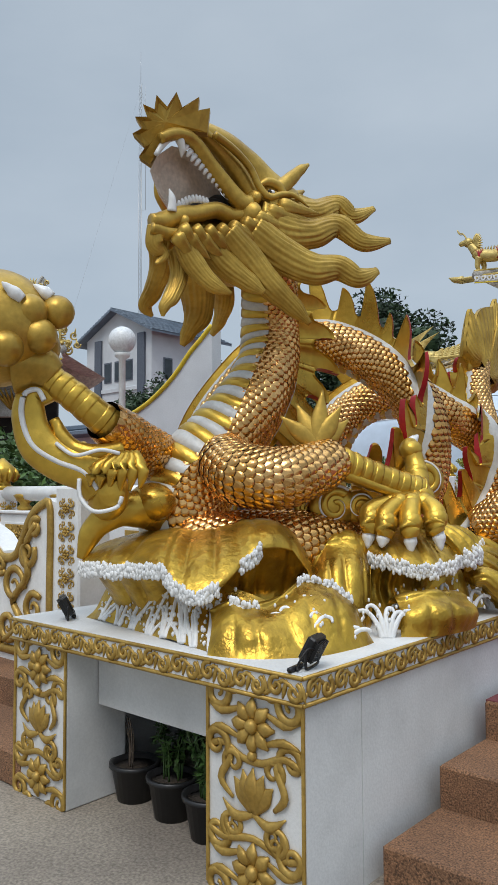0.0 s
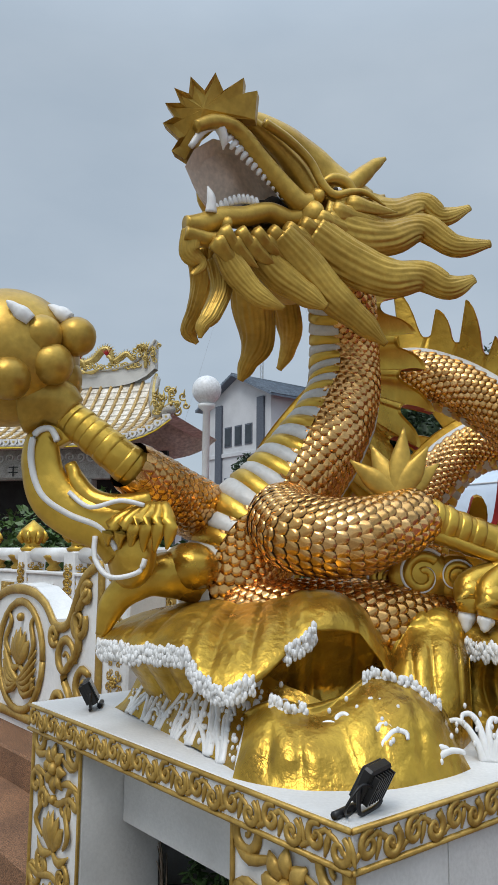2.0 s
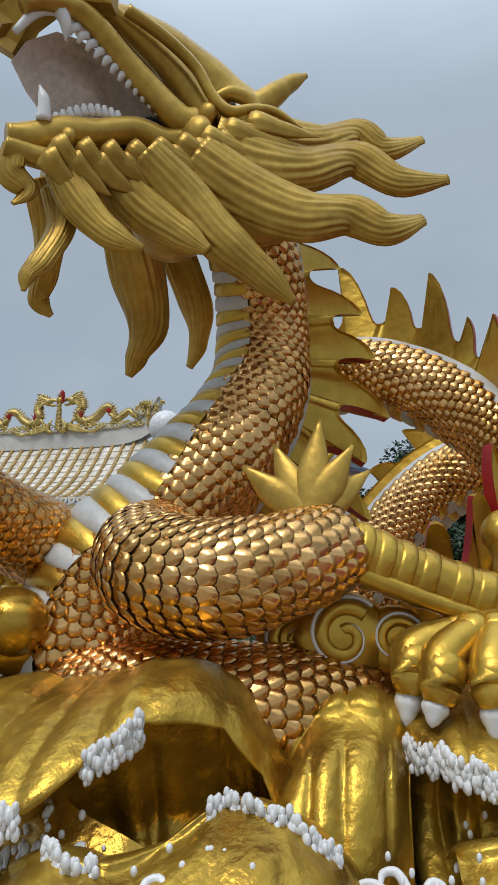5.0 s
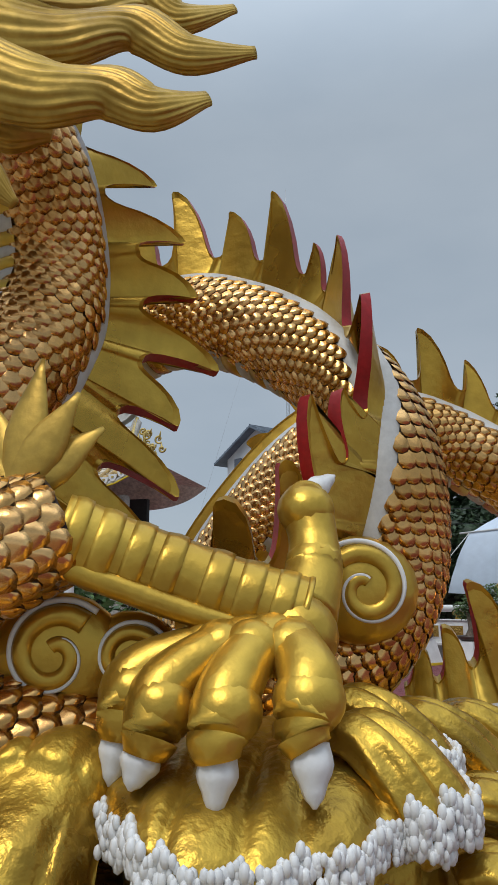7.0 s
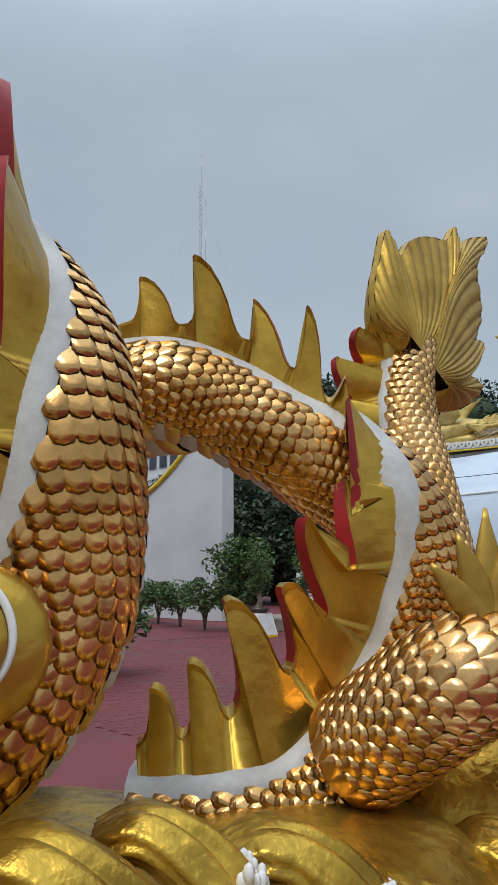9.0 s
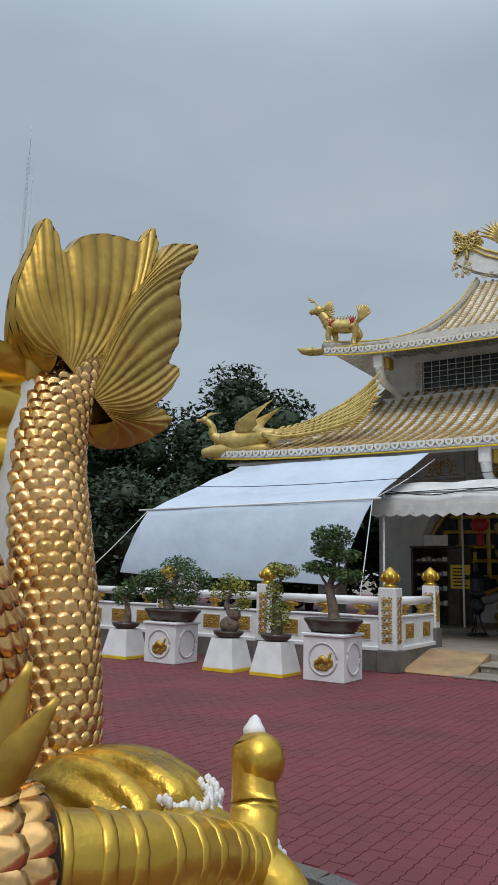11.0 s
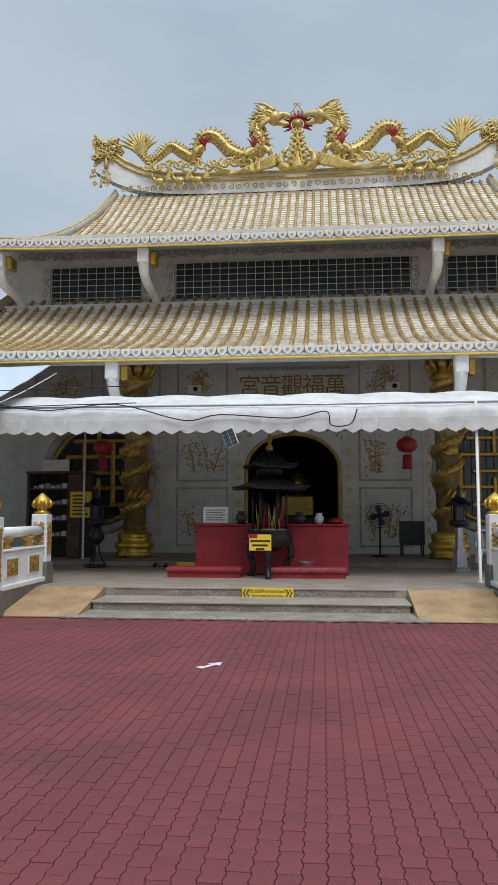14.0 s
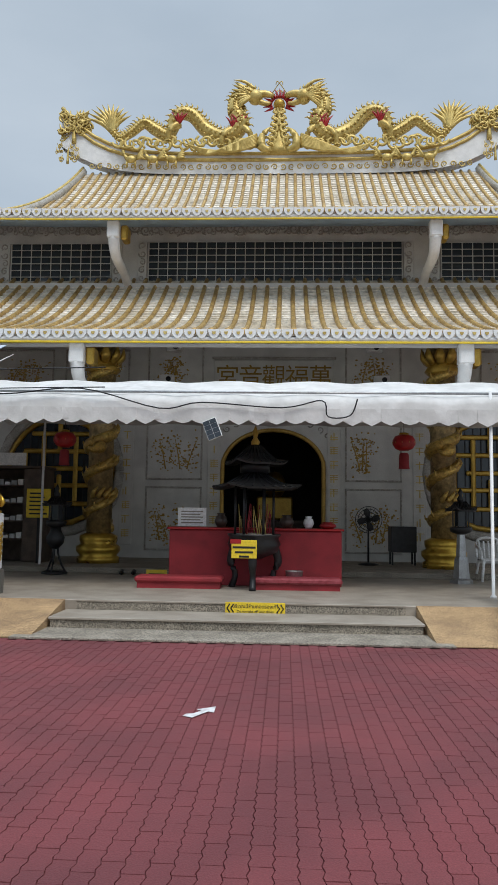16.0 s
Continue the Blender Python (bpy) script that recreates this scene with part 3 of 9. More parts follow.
def grid_window(x0, x1, z0, z1, nm):
    e = thing(nm, "long upper window of dark panes behind a pale grid", "window", kind="structure")
    part("backing", G().box(x0, x1, UY - 0.03, UY + 0.015, z0, z1), BLACK, e)
    nx, nz = max(2, round((x1 - x0) / 0.262)), 6
    sx, sz = (x1 - x0) / nx, (z1 - z0) / nz
    pane = G().box(-sx / 2 + 0.016, sx / 2 - 0.016, -0.012, 0.0, -sz / 2 + 0.016, sz / 2 - 0.016, 0, 0.005)
    first = None
    for i in range(nx):
        for k in range(nz):
            at = (x0 + (i + 0.5) * sx, UY - 0.031, z0 + (k + 0.5) * sz)
            if first is None:
                first = part("pane", pane, WINDOW, e)
                o = first
            else:
                o = new("pane", first.data)
                o.parent = e
            o.location = at
            o.rotation_euler = (random.uniform(-0.03, 0.03), 0, random.uniform(-0.03, 0.03))
    q = G()
    for i in range(nx + 1):
        q.box(x0 + i * sx - 0.010, x0 + i * sx + 0.010, UY - 0.06, UY - 0.034, z0, z1)
    for k in range(nz + 1):
        q.box(x0, x1, UY - 0.063, UY - 0.037, z0 + k * sz - 0.009, z0 + k * sz + 0.009)
    part("window_bars", q, FACADE, e, "pale grid of thin bars")
    q = G()
    for a in (x0 - 0.3, x1 + 0.05):
        q.box(a, a + 0.25, UY - 0.06, UY + 0.015, z0, z1, 0, 0.01)
        for j in range(5):
            scroll(q, (a + 0.125, UY - 0.062, z0 + (j + 0.5) * (z1 - z0) / 5), (1, 0, 0), (0, 0, 1), 0.1, 1.2, 0.02, 1 if j % 2 else -1, 1, j)
    part("window_trim", q, [FACADE, CARVE], e, "carved upright window trim")


grid_window(XC - 3.41, XC + 3.41, 7.78, 8.9, "window_3")
grid_window(XC - 7.2, XC - 4.45, 7.74, 8.86, "window_4")
grid_window(XC + 4.45, XC + 7.2, 7.74, 8.86, "window_5")
q = G()
rg = random.Random(8)
for k in range(58):
    x = UX0 + 0.3 + k * 0.289
    scroll(q, (x, UY - 0.01, 9.27 + 0.05 * math.sin(k * 2.2)), (1, 0, 0), (0, 0, 1), 0.15, 1.4, 0.024, 1 if k % 2 else -1, 0, k * 1.9)
    scroll(q, (x + 0.14, UY - 0.01, 9.18), (1, 0, 0), (0, 0, 1), 0.08, 1.1, 0.018, -1 if k % 2 else 1, 0, k * 0.7)
part("frieze", q, CARVE, upper, "carved scrollwork frieze under the eaves")

# ---- roofs ----
def roof(name, x0, x1, y0, y1, z0, z1, hip0, curve, lift, label, pitch=0.33):
    """A hipped front slope that sags between ridge and eave and lifts at its corners; hip0: how far the top is shorter at each end."""
    e = thing(name, label, "roof", kind="structure")
    cx, half, htop = (x0 + x1) / 2, (x1 - x0) / 2, (x1 - x0) / 2 - hip0

    def surf(u, v):
        # u across -1..1 at the eave, v 0 at the eave to 1 at the top
        w = half + (htop - half) * (1 - (1 - v) ** 1.6)
        x = cx + u * w
        z = z0 + (z1 - z0) * (v - curve * math.sin(math.pi * v) * 0.5) + lift * abs(u) ** 6 * (1 - v) ** 2
        return Vector((x, y0 + (y1 - y0) * v, z))

    NU, NV = 48, 14
    q = G()
    vs = [surf(-1 + 2 * i / NU, k / NV) for k in range(NV + 1) for i in range(NU + 1)]
    low = [p + Vector((0, 0.04, -0.14)) for p in vs]
    idx = lambda i, k: k * (NU + 1) + i
    off = len(vs)
    fs = [(idx(i, k), idx(i + 1, k), idx(i + 1, k + 1), idx(i, k + 1)) for k in range(NV) for i in range(NU)]
    q.add(vs, fs, 0, True)
    q.add(low, [tuple(reversed(f)) for f in fs], 1, True)
    q.add(vs + low, [(idx(i, 0), off + idx(i, 0), off + idx(i + 1, 0), idx(i + 1, 0)) for i in range(NU)] + [(idx(i, NV), idx(i + 1, NV), off + idx(i + 1, NV), off + idx(i, NV)) for i in range(NU)], 0)
    part("tile_bed", q, [TILE, BLUEU], e)
    # side slopes falling to the left and right
    q = G()
    for s in (-1, 1):
        ed = [surf(s, k / NV) for k in range(NV + 1)]
        back = [Vector((p.x, 2 * y1 - p.y, p.z)) for p in ed]
        q.add(ed + back, [(k, k + 1, NV + 2 + k, NV + 1 + k) for k in range(NV)], 0, True)
    bk = [Vector((p.x, 2 * y1 - p.y, p.z)) for p in vs]
    q.add(bk, [tuple(reversed(f)) for f in fs], 0, True)
    part("rear_slope", q, TILE, e)
    # courses of pan tiles, then ribs of cover tiles
    q = G()
    nrow = int((y1 - y0) / 0.20)
    for k in range(1, nrow):
        v = k / nrow
        a = [surf(-1 + 2 * i / NU, v) + Vector((0, 0, 0.012)) for i in range(NU + 1)]
        b = [surf(-1 + 2 * i / NU, v - 0.45 / nrow) + Vector((0, -0.01, 0.035)) for i in range(NU + 1)]
        q.add(a + b, [(i, i + 1, NU + 2 + i, NU + 1 + i) for i in range(NU)], 0)
        c = [p + Vector((0, 0.01, -0.03)) for p in b]
        q.add(b + c, [(i, i + 1, NU + 2 + i, NU + 1 + i) for i in range(NU)], 1)
    tagged(part("pan_tiles", q, [TILE, TILE], e, "rows of weathered white pan tiles"), kind="stuff")
    nrib = int((x1 - x0) / pitch)
    for j in range(nrib + 1):
        x = x0 + 0.06 + (x1 - x0 - 0.12) * j / nrib
        pts = []
        for k in range(9):
            v = k / 8
            w = half + (htop - half) * (1 - (1 - v) ** 1.6)
            if abs(x - cx) > w + 0.02:
                break
            pts.append(surf((x - cx) / w, v) + Vector((0, 0, 0.03)))
        if len(pts) > 1:
            q = G().tube(pts, 0.058, 0, 6, 3)
            r_ = pts[0]
            q.ball((r_.x, r_.y - 0.03, r_.z), (0.075, 0.03, 0.075), 0, 8, 4)
            part("tile_rib", q, TILEG, e)
    # scalloped eave edge, gold line
    q = G()
    ns = int((x1 - x0) / 0.24)
    for j in range(ns):
        u = -1 + 2 * (j + 0.5) / ns
        p = surf(u, 0)
        poly = [(-0.115, 0.06), (-0.105, -0.03), (-0.06, -0.10), (0, -0.13), (0.06, -0.10), (0.105, -0.03), (0.115, 0.06)]
        q.plate(poly, p + Vector((0, -0.04, 0.0)), (1, 0, 0), (0, 0, 1), 0.05, 0)
        q.plate([(x * 0.32, z * 0.32) for x, z in poly], p + Vector((0, -0.072, -0.01)), (1, 0, 0), (0, 0, 1), 0.02, 1)
    tagged(part("eave_tiles", q, [WHITEP, GOLDP], e, "scalloped white eave tiles with gilded hearts"), kind="stuff")
    edge = [surf(-1 + 2 * i / 24, 0) for i in range(25)]
    part("fascia", G().tube([p + Vector((0, 0.02, -0.12)) for p in edge], 0.06, 0, 4, 1, 1.0), WHITEP, e)
    part("gold_fillet", G().tube([p + Vector((0, -0.03, -0.195)) for p in edge], 0.024, 0, 5, 1), YELLOW, e, "yellow painted fillet")
    for s in (-1, 1):
        hip = [surf(s, k / 8) + Vector((0, 0, 0.10)) for k in range(9)]
        part("hip_ridge", G().tube(hip, 0.15, 0, 8, 3, 1.0).tube([p + Vector((0, 0, 0.15)) for p in hip], 0.06, 1, 6, 3), [CARVE, GOLDP], e, "carved stone hip ridge")
    return e, surf


roof_low, surf_low = roof("roof_lower", XC - 12.1, XC + 12.1, 19.4, 24.5, 5.15, 7.82, 3.6, 0.26, 0.18, "weathered white and gold tiled lower temple roof")
roof_up, surf_up = roof("roof_upper", XC - 9.7, XC + 9.7, 22.1, 31.5, 8.76, 14.1, 2.4, 0.34, 0.25, "weathered white and gold tiled upper temple roof", 0.30)

# main ridge with upturned ends
q = G()
N = 30
RW = 7.75
vs = []
for i in range(N + 1):
    u = -1 + 2 * i / N
    lift = 1.75 * abs(u) ** 7 + 0.10 * abs(u) ** 2
    x = XC + u * (RW + 0.35 * abs(u) ** 6)
    top, bot = 14.72 + lift, 13.95 + lift * 0.62
    vs += [(x, 31.25, bot), (x, 31.25, top), (x, 31.75, top), (x, 31.75, bot)]
fs = []
for i in range(N):
    a, b = 4 * i, 4 * i + 4
    fs += [(a, b, b + 1, a + 1), (a + 1, b + 1, b + 2, a + 2), (a + 2, b + 2, b + 3, a + 3)]
fs += [(0, 1, 2, 3), (4 * N, 4 * N + 3, 4 * N + 2, 4 * N + 1)]
q.add(vs, fs, 0, False)
for zoff in (0.0, -0.24):
    q.tube([(vs[4 * i + 1][0], 31.24, vs[4 * i + 1][2] + zoff) for i in range(N + 1)], 0.07, 1, 6, 1)
for k in range(46):
    x = XC - 6.9 + k * 0.307
    scroll(q, (x, 31.24, 14.22 + 0.1 * abs((x - XC) / RW) ** 2), (1, 0, 0), (0, 0, 1), 0.12, 1.3, 0.02, 1 if k % 2 else -1, 1, k)
part("main_ridge", q, [WHITEP, GOLDP], roof_up, "pale carved ridge with upturned ends")


def bracket(x, y, ztop, drop, reach, parent):
    """A white curved eave bracket with a gilded block."""
    q = G()
    q.box(x - 0.15, x + 0.15, y - 0.12, y + 0.14, ztop - 0.42, ztop, 0, 0.03)
    q.tube([(x, y + 0.02, ztop - 0.35), (x, y + 0.3, ztop - 0.75), (x, y + reach * 0.7, ztop - drop * 0.72), (x, y + reach, ztop - drop)], [0.15, 0.13, 0.12, 0.15], 0, 8, 4, 1.0, (1, 0, 0))
    q.box(x + 0.155, x + 0.33, y + 0.05, y + 0.45, ztop - 0.42, ztop - 0.05, 1, 0.04)
    part("eave_bracket", q, [WHITEP, GOLD2], parent, "white eave bracket with a gilded block")


for x in (-3.88, 3.88, -7.9, 7.9):
    bracket(XC + x, 22.36, 8.62, 1.25, 2.05, roof_up)
for x in (-3.88, 3.88, -8.3, 8.3):
    bracket(XC + x, 19.58, 4.98, 1.2, 2.2, roof_low)
g = G().add([(-12.6, 19.6, 4.90), (10.8, 19.6, 4.90), (10.8, 23.98, 6.1), (-12.6, 23.98, 6.1), (-12.6, 19.6, 4.98), (10.8, 19.6, 4.98), (10.8, 23.98, 6.2), (-12.6, 23.98, 6.2)], [(0, 1, 2, 3), (4, 5, 6, 7), (0, 1, 5, 4), (2, 3, 7, 6), (0, 3, 7, 4), (1, 2, 6, 5)])
solid("ceiling_porch", g, FACADE, "pale plastered porch ceiling", "ceiling", kind="structure")
# ---- statue plinth ----
PX0, PX1, PY0, PY1, PZ = -2.78, -0.462, -1.635, 3.0, 0.43
plinth = thing("statue_plinth", "white rendered plinth with gilded lotus pillars and scroll border", "plinth", (0, 0, 0))
q = G().box(PX0, PX1, PY0 - 0.012, PY1, PZ - 0.138, PZ, 0, 0.008)
part("top_slab", q, PLASTER, plinth)
q = G()
q.box(PX1 - 0.28, PX1 - 0.012, PY0 + 0.46, PY1, LOW, PZ - 0.14)
q.box(PX0 + 0.012, PX0 + 0.28, PY0 + 0.46, PY1, LOW, PZ - 0.14)
q.box(PX0 + 0.57, PX1 - 0.61, PY0 + 0.24, PY0 + 0.44, -0.06, PZ - 0.14)
q.box(PX0 + 0.29, PX1 - 0.29, PY1 - 0.3, PY1, LOW, PZ - 0.14)
part("plinth_wall", q, PLASTER, plinth)
# near-black sheet added as the shade inside the plinth's opening
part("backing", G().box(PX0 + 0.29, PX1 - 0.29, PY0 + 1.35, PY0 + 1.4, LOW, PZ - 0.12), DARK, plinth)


def flower(g_, o, ex, ey, r):
    o, ex, ey = Vector(o), Vector(ex), Vector(ey)
    nz = ex.cross(ey).normalized()
    for k in range(8):
        a = k * math.pi / 4
        v = ex * math.cos(a) + ey * math.sin(a)
        g_.tube([o + v * (r * 0.15), o + v * (r * 0.35) + nz * 0.012, o + v * (r * 0.55)], [r * 0.09, r * 0.15, r * 0.03], 0, 6, 3, 0.5, nz)
    g_.ball(o + nz * 0.008, r * 0.15, 0, 8, 6)
    for sx in (-1, 1):
        for sy in (-1, 1):
            scroll(g_, o + ex * (sx * r * 0.95) + ey * (sy * r * 0.50), ex * sx, ey * sy, r * 0.34, 1.3, r * 0.085, 1, 0, 2.4)
            scroll(g_, o + ex * (sx * r * 0.50) + ey * (sy * r * 0.78), ex * sx, ey * sy, r * 0.26, 1.2, r * 0.07, -1, 0, 0.6)
            g_.tube([o + ex * (sx * r * 0.3) + ey * (sy * r * 0.3), o + ex * (sx * r * 0.8) + ey * (sy * r * 0.16) + nz * 0.008, o + ex * (sx * r * 1.18) + ey * (sy * r * 0.26)], [r * 0.05, r * 0.09, r * 0.02], 0, 6, 3, 0.5, nz)


def lotus(g_, o, ex, ey, r):
    o, ex, ey = Vector(o), Vector(ex), Vector(ey)
    nz = ex.cross(ey).normalized()
    for k, (a, h) in enumerate(((0, 0.62), (28, 0.60), (-28, 0.60), (58, 0.62), (-58, 0.62))):
        b = radians(90 + a)
        v = ex * math.cos(b) + ey * math.sin(b)
        g_.tube([o - ey * (r * 0.22), o + v * (r * h * 0.5) - ey * (r * 0.1) + nz * (0.016 - 0.004 * abs(k)), o + v * (r * h)], [r * 0.14, r * 0.21, r * 0.02], 0, 8, 4, 0.4, nz)
    for s in (-1, 1):
        g_.tube([o - ey * (r * 0.30), o + ex * (s * r * 0.45) - ey * (r * 0.42) + nz * 0.01, o + ex * (s * r * 0.85) - ey * (r * 0.18)], [r * 0.06, r * 0.12, r * 0.02], 0, 6, 4, 0.5, nz)
        g_.tube([o + ex * (s * r * 0.55) - ey * (r * 0.1), o + ex * (s * r * 0.86) + ey * (r * 0.25) + nz * 0.01, o + ex * (s * r * 0.62) + ey * (r * 0.72), o + ex * (s * r * 0.84) + ey * (r * 0.98)], [r * 0.05, r * 0.10, r * 0.09, r * 0.02], 0, 6, 4, 0.5, nz)
        scroll(g_, o + ex * (s * r * 0.62) - ey * (r * 0.72), ex * s, ey, r * 0.30, 1.2, r * 0.075, -1, 0, 2.0)
    g_.ball(o + ey * (r * 0.86) + nz * 0.006, r * 0.11, 0, 8, 6)


def pillar(x0, x1):
    p = part("front_pillar", G().box(x0, x1, PY0 + 0.02, PY0 + 0.46, LOW, PZ - 0.14, 0, 0.008), PLASTER, plinth)
    cx, w, y = (x0 + x1) / 2, x1 - x0, PY0 + 0.012
    ex, ey = (1, 0, 0), (0, 0, 1)
    q_ = G()
    flower(q_, (cx, y, 0.155), ex, ey, w * 0.40)
    part("flower_relief", q_, GOLDM, p, "gilded flower scroll relief")
    q_ = G()
    lotus(q_, (cx, y, -0.17), ex, ey, w * 0.38)
    part("lotus_relief", q_, GOLDM, p, "gilded lotus relief")
    q_ = G()
    flower(q_, (cx, y, -0.49), ex, ey, w * 0.40)
    part("flower_relief", q_, GOLDM, p, "gilded flower scroll relief")
    q_ = G()
    for s in (-1, 1):
        q_.box(cx + s * w * 0.49 - 0.008, cx + s * w * 0.49 + 0.008, PY0 + 0.004, PY0 + 0.019, LOW + 0.01, PZ - 0.115, 0, 0.003)
    q_.tube([(x0 + 0.02, y, 0.02), (cx - w * 0.3, y, 0.045), (cx - w * 0.1, y, 0.0), (cx + w * 0.1, y, 0.0), (cx + w * 0.3, y, 0.045), (x1 - 0.02, y, 0.02)], 0.018, 0, 6, 4, 0.5, (0, 1, 0))
    q_.tube([(x0 + 0.02, y, -0.36), (cx - w * 0.3, y, -0.385), (cx, y, -0.345), (cx + w * 0.3, y, -0.385), (x1 - 0.02, y, -0.36)], 0.018, 0, 6, 4, 0.5, (0, 1, 0))
    part("gilt_edge", q_, GOLDM, p)


pillar(PX0 + 0.012, PX0 + 0.56)
pillar(PX1 - 0.60, PX1 - 0.012)


def border(o, ex, length, parent, side):
    """A vine scroll between two gold fillets along the slab's edge."""
    o, ex, ey = Vector(o), Vector(ex), Vector((0, 0, 1))
    nz = ex.cross(ey).normalized()
    q_ = G()
    for z in (-0.128, -0.012):
        q_.tube([o + ey * z, o + ex * (length / 2) + ey * z, o + ex * length + ey * z], 0.011, 0, 4, 2)
    n = max(2, round(length / 0.21))
    st = length / n
    vine = [o + ex * (i * st / 2) + ey * (-0.070 + (0.036 if i % 2 else -0.036)) for i in range(2 * n + 1)]
    q_.tube(vine, 0.0115, 0, 5, 3, 0.6, nz)
    for i in range(n):
        for h, off in ((1, 0.32), (-1, 0.80)):
            scroll(q_, o + ex * ((i + off) * st) + ey * (-0.070 + 0.008 * h), ex, ey, 0.043, 1.3, 0.0125, h, 0, 1.2)
            q_.tube([o + ex * ((i + off + 0.16) * st) + ey * (-0.070 - 0.042 * h), o + ex * ((i + off + 0.22) * st) + ey * (-0.070), o + ex * ((i + off + 0.28) * st) + ey * (-0.070 + 0.042 * h)], [0.005, 0.014, 0.004], 0, 5, 3, 0.6, nz)
    part("scroll_border", q_, GOLDM, parent, "gilded vine scroll border")


border((PX0, PY0 - 0.014, PZ), (1, 0, 0), PX1 - PX0, plinth, 0)
border((PX1 + 0.002, PY0 - 0.01, PZ), (0, 1, 0), PY1 - PY0, plinth, 1)
# low granite kerb behind the plinth
q = G()
kp = [(-2.9, 4.80), (-1.62, 4.68), (-1.0, 4.47), (-0.62, 4.24)]
for (x0, y0), (x1, y1) in zip(kp, kp[1:]):
    dvec = Vector((x1 - x0, y1 - y0, 0))
    nn = Vector((-dvec.y, dvec.x, 0)).normalized()
    a, b = Vector((x0, y0, 0)), Vector((x1, y1, 0))
    for w0, w1, z0, z1, m in ((0.0, 0.16, LOW, 0.05, 0), (-0.015, 0.13, 0.052, 0.09, 1)):
        vs = [p + nn * w + Vector((0, 0, z)) for z in (z0, z1) for p, w in ((a, w0), (b, w0), (b, w1), (a, w1))]
        q.add(vs, [(0, 1, 2, 3), (4, 5, 6, 7), (0, 1, 5, 4), (1, 2, 6, 5), (2, 3, 7, 6), (3, 0, 4, 7)], m)
solid("kerb", q, [GRANITE, GRANITE2], "low speckled granite kerb with a dark cap", "kerb", kind="structure")


def floodlight(x, y, yaw):
    e = thing("floodlight", "small black floodlight with a coiled cable on a plinth", "floodlight", (x, y, PZ), "plinth floodlights")
    e.rotation_euler = (0, 0, radians(yaw))
    e.scale = (0.80, 0.80, 0.80)
    tf = Matrix.Translation((0, 0, 0.115)) @ Matrix.Rotation(radians(-28), 4, "X")
    body_ = part("lamp_housing", G().box(-0.085, 0.085, -0.02, 0.03, -0.075, 0.075, 0, 0.01, tf), BLACK, e)
    for k in range(7):
        part("cooling_fin", G().box(-0.07 + k * 0.022, -0.062 + k * 0.022, 0.03, 0.055, -0.06, 0.06, 0, 0, tf), BLACK, body_)
    part("lens", G().box(-0.075, 0.075, -0.026, -0.021, -0.065, 0.065, 0, 0, tf), WINDOW, body_, "dark glass lens")
    part("bracket", G().tube([(-0.09, 0, 0.115), (-0.095, 0, 0.03), (-0.06, 0, 0.008), (0.06, 0, 0.008), (0.095, 0, 0.03), (0.09, 0, 0.115)], 0.009, 0, 6, 3), BLACK, e)
    part("cable", G().tube([(0.03, 0.05, 0.09), (0.12, 0.03, 0.13), (0.17, -0.01, 0.06), (0.12, -0.04, 0.012), (0.05, -0.05, 0.01), (0.16, -0.07, 0.01)], 0.006, 0, 6, 5), BLACK, e)
    part("cable_joint", G().tube([(0.17, -0.065, 0.016), (0.10, -0.06, 0.016), (0.02, -0.055, 0.016)], 0.016, 0, 8, 2), BLACK, e)


floodlight(-0.52, -1.50, 285)
floodlight(-2.42, -1.48, 150)
# ---- great golden dragon on its plinth ----
DO = Vector((-1.30, -0.45, 0.43))
DA = Vector((math.cos(radians(41.7)), math.sin(radians(41.7)), 0))
DD = Vector((-math.sin(radians(41.7)), math.cos(radians(41.7)), 0))
DMATS = [GOLD, SCALE, SCALEGAP, BAND, RED, WHITEP, MOUTH, DARK, GOLD2, WAVE]
M_GOLD, M_SCALE, M_GAP, M_BAND, M_RED, M_WHITE, M_MOUTH, M_DARK, M_OLD, M_WAVE = range(10)


def W(a, d, z):
    """Statue axes: a along its flank, d away into depth, z up from the plinth."""
    return DO + DA * a + DD * d + Vector((0, 0, z))


def V(a, d, z):
    return DA * a + DD * d + Vector((0, 0, z))


def sk(u, v, d=0.0):
    """A point of the head's profile drawing, laid on the bowed near side of the head; d goes deeper into it."""
    x, y = (u - 470) / 100, (v - 380) / 100
    a = -0.285 + 0.3467 * x - 0.0101 * y + 0.0147 * x * x - 0.007 * x * y
    near_d = -0.147 + 0.1956 * x - 0.0579 * y - 0.0104 * x * x - 0.0433 * x * y - 0.0358 * y * y
    z = 2.4955 + 0.0769 * x - 0.3674 * y - 0.0039 * x * x - 0.031 * x * y - 0.0069 * y * y
    return W(a, near_d + 1.3 * (d + 0.15), z)


